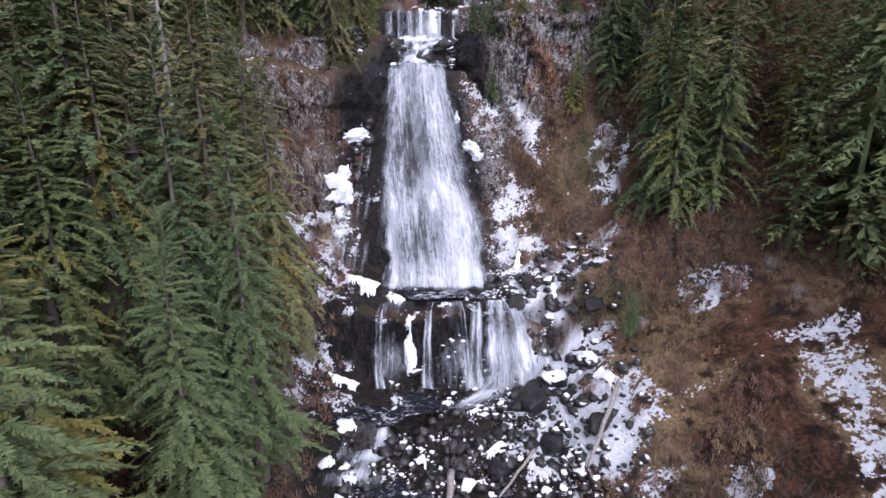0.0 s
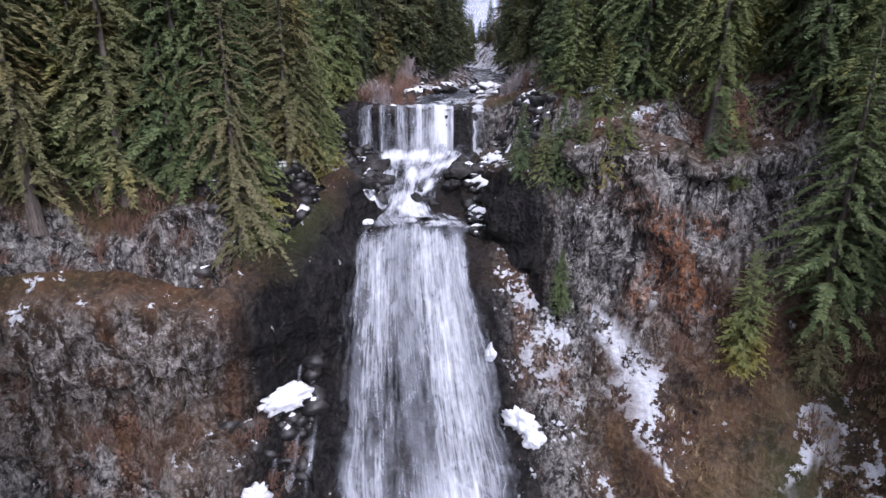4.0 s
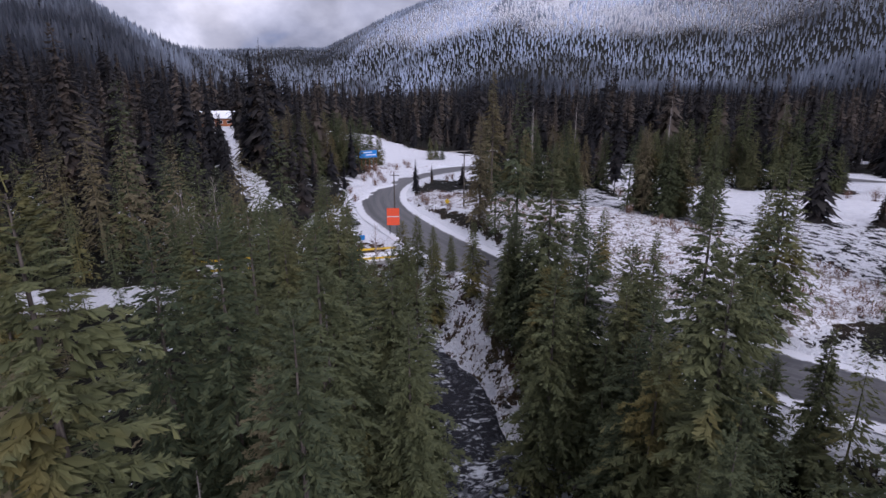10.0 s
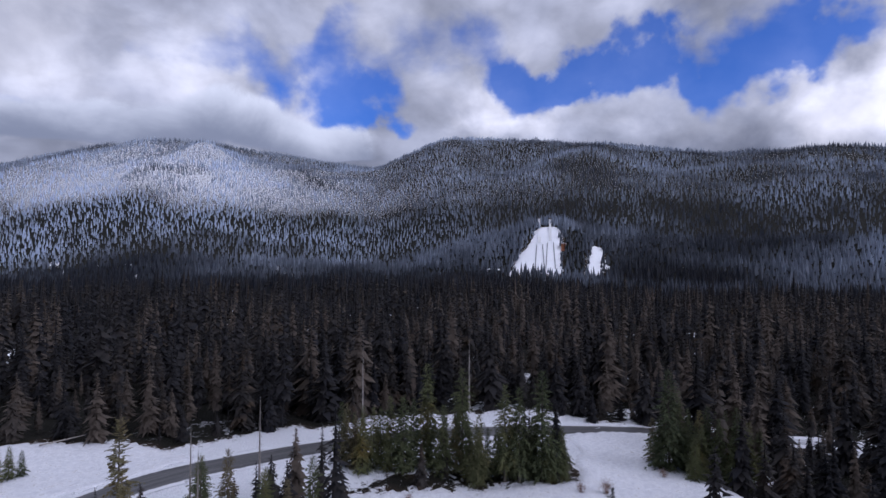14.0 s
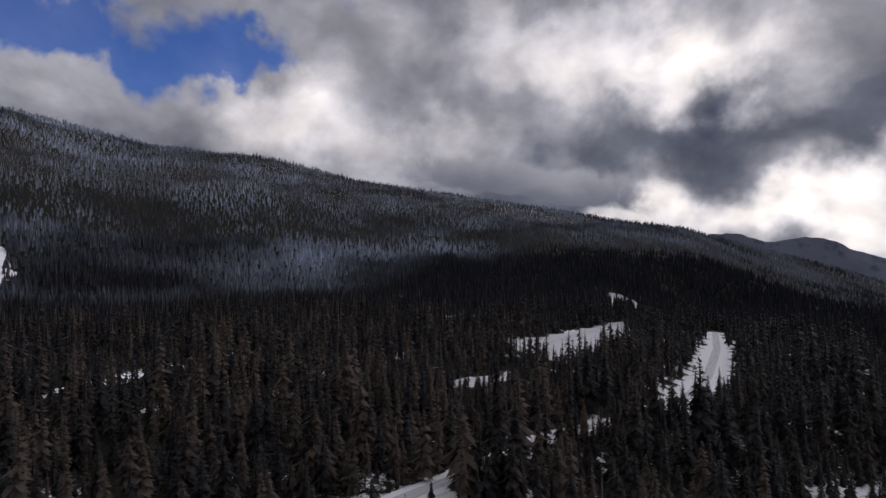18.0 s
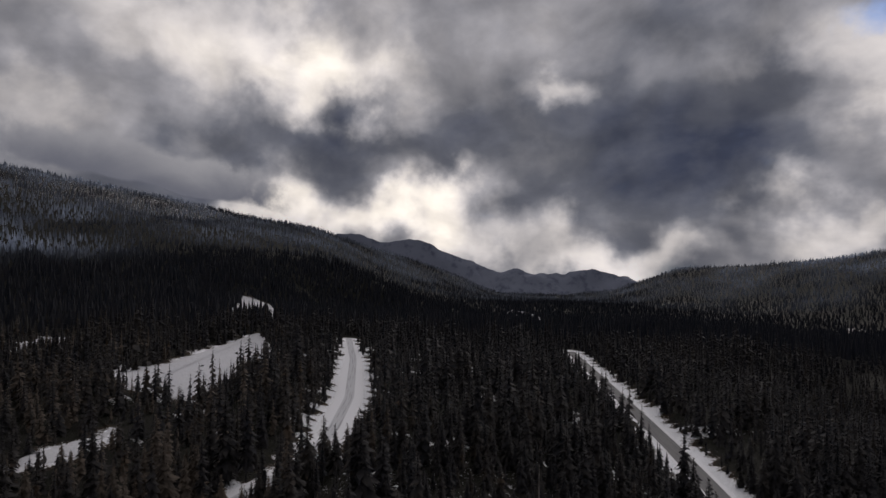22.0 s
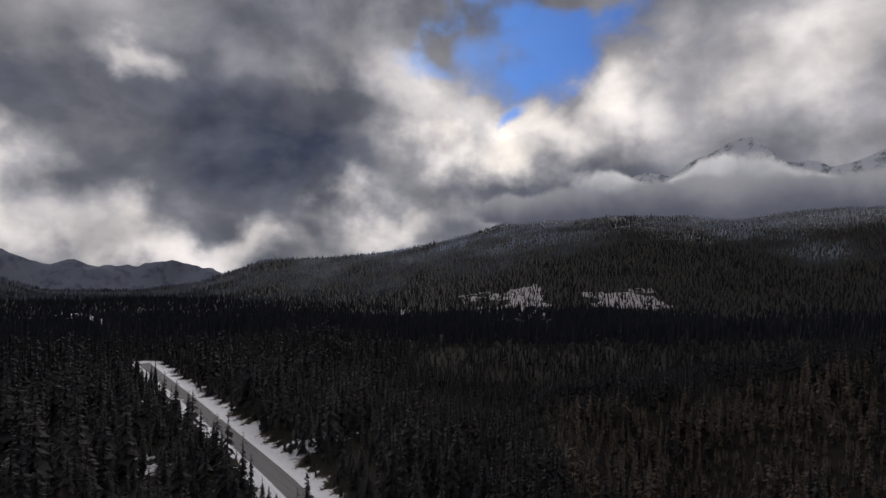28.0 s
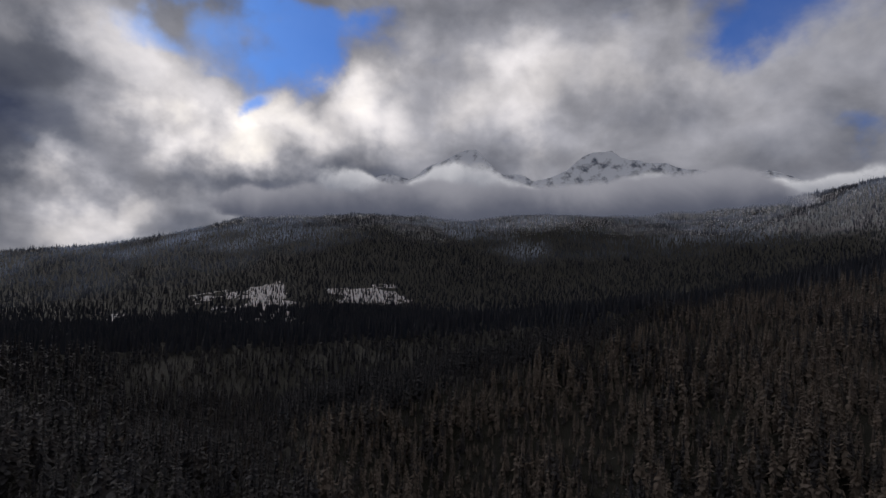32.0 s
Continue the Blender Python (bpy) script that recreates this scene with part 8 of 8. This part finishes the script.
# bridge over the creek
bridge = stand("road_bridge", "narrow bridge with snowy deck and yellow guard rails", "bridge", -15.5, 218.6, 10, z=73.9)
piece("deck", boxes((0, 0, 0.3, 34, 6.0, 0.45), bevel=0.05), "concrete", bridge)
piece("deck_snow", boxes((0, 0, 0.56, 33.8, 4.9, 0.06)), "snow", bridge, "trodden snow on the deck")
for oy in (-2.8, 2.8):
    piece("guard_rail", boxes((0, oy, 1.15, 33.5, 0.14, 0.34), bevel=0.03), "yellow", bridge)
    for i in range(12):
        piece("rail_post", boxes((-16 + i * 2.9, oy, 0.8, 0.16, 0.16, 0.75)), "timber", bridge)
for ox in (-9, 9):
    piece("pier", boxes((ox, 0, -2.4, 1.2, 5.2, 5.0), bevel=0.08), "concrete", bridge)

# lodge at the end of the drive
lodge = stand("lodge", "orange-brown timber lodge with a snowy gable roof", "house", -93, 444, 8)
lodge.scale = (1.35, 1.35, 1.25)
piece("wall", shell([(-7, -1.0), (7, -1.0), (7, 3.4), (-7, 3.4)], 9.0), "cedar", lodge)
bm = bmesh.new()
for s in (-1, 1):
    vs = [bm.verts.new(q) for q in ((-8, s * 5.6, 3.1), (8, s * 5.6, 3.1), (8, 0, 6.0), (-8, 0, 6.0))]
    bm.faces.new(vs)
ex = bmesh.ops.extrude_face_region(bm, geom=bm.faces[:])
for v in (g for g in ex["geom"] if isinstance(g, bmesh.types.BMVert)):
    v.co.z += 0.35
bmesh.ops.recalc_face_normals(bm, faces=bm.faces[:])
piece("roof", bm, "snow", lodge, "snow-covered gable roof")
for s in (-1, 1):
    bm = bmesh.new()
    bm.faces.new([bm.verts.new(q) for q in ((s * 7, -4.5, 3.3), (s * 7, 4.5, 3.3), (s * 7, 0, 5.7))])
    bmesh.ops.solidify(bm, geom=bm.faces[:], thickness=0.2)
    piece("gable", bm, "cedar", lodge)
for ox in (-4.5, -1.5, 1.5, 4.5):
    win = piece("window", boxes((ox, -4.52, 1.6, 1.5, 0.08, 1.3)), "white_paint", lodge)
    piece("pane", boxes((ox, -4.57, 1.6, 1.25, 0.04, 1.05)), "glass", win)
piece("door", boxes((6.2, -4.52, 1.1, 1.0, 0.1, 2.1)), "timber", lodge)

# ski jumps on the far slope
for x, y, ln, drop, label in ((1128, 1070, 105, 46, "tall ski jump in-run tower above the landing slope"), (1140, 1044, 88, 38, "shorter ski jump in-run tower above the landing slope")):
    zg = float(ground_z(x, y))
    jump = tagged(new("ski_jump"), label, "ski jump", "ski jumps")
    d = Vector((-(x - 10), -(y - 175), 0)).normalized()
    base, top = Vector((x, y, zg)) + d * ln * 0.62 - Vector((0, 0, 0)), Vector((x, y, zg)) - d * ln * 0.38
    base.z, top.z = float(ground_z(base.x, base.y)) + 4, float(ground_z(top.x, top.y)) + 9 + drop * 0.2
    side = Vector((-d.y, d.x, 0))
    bm = bmesh.new()
    n = 10
    grid = []
    for i in range(n + 1):
        k = i / n
        c = top.lerp(base, k)
        c.z = top.z + (base.z - top.z) * (k ** 0.8)
        grid.append([bm.verts.new(c + side * (w * 2.9) + Vector((0, 0, h))) for w, h in ((-1, 1.2), (-1, -0.8), (1, -0.8), (1, 1.2), (0.85, 1.2), (0.85, 0), (-0.85, 0), (-0.85, 1.2))])
    for i in range(n):
        for j in range(8):
            bm.faces.new((grid[i][j], grid[i][(j + 1) % 8], grid[i + 1][(j + 1) % 8], grid[i + 1][j]))
    bmesh.ops.recalc_face_normals(bm, faces=bm.faces[:])
    piece("in_run", bm, "white_paint", jump)
    for k in (0.05, 0.3, 0.55, 0.8):
        c = top.lerp(base, k)
        c.z = top.z + (base.z - top.z) * (k ** 0.8) - 0.8
        for s in (-1, 1):
            f = c + side * 2.5 * s
            piece("support", rod((f.x, f.y, float(ground_z(f.x, f.y)) - 1), f, 0.7, 0.6), "galvanised", jump)
    piece("start_house", boxes((top.x, top.y, top.z + 1.0, 5, 5, 3.0), bevel=0.2), "timber", jump)
    for s in (-1, 1):
        a0, a1 = base + d * 4 + side * 7 * s, base + d * 118 + side * 11 * s
        part("track_edge", ribbon("track_edge", [(a0.x, a0.y, 0), (a1.x, a1.y, 0)], 0.9, MAT["jump_track"], 2.9, 3, 3.0, {"half_width": 9.0}), jump, "dark track edge down the landing slope")
judges = stand("judges_tower", "small orange-brown judges' tower beside the ski slope", "tower", 1092, 968, 30)
piece("body", boxes((0, 0, 7, 12, 10, 18), bevel=0.3), "cedar", judges)
piece("roof", boxes((0, 0, 16.4, 14, 12, 0.8), bevel=0.2), "snow", judges, "snow-covered flat roof")
for oz in (5, 9, 13):
    piece("window_band", boxes((-5.6, -3.4, oz, 4.0, 4.0, 1.6)), "glass", judges)
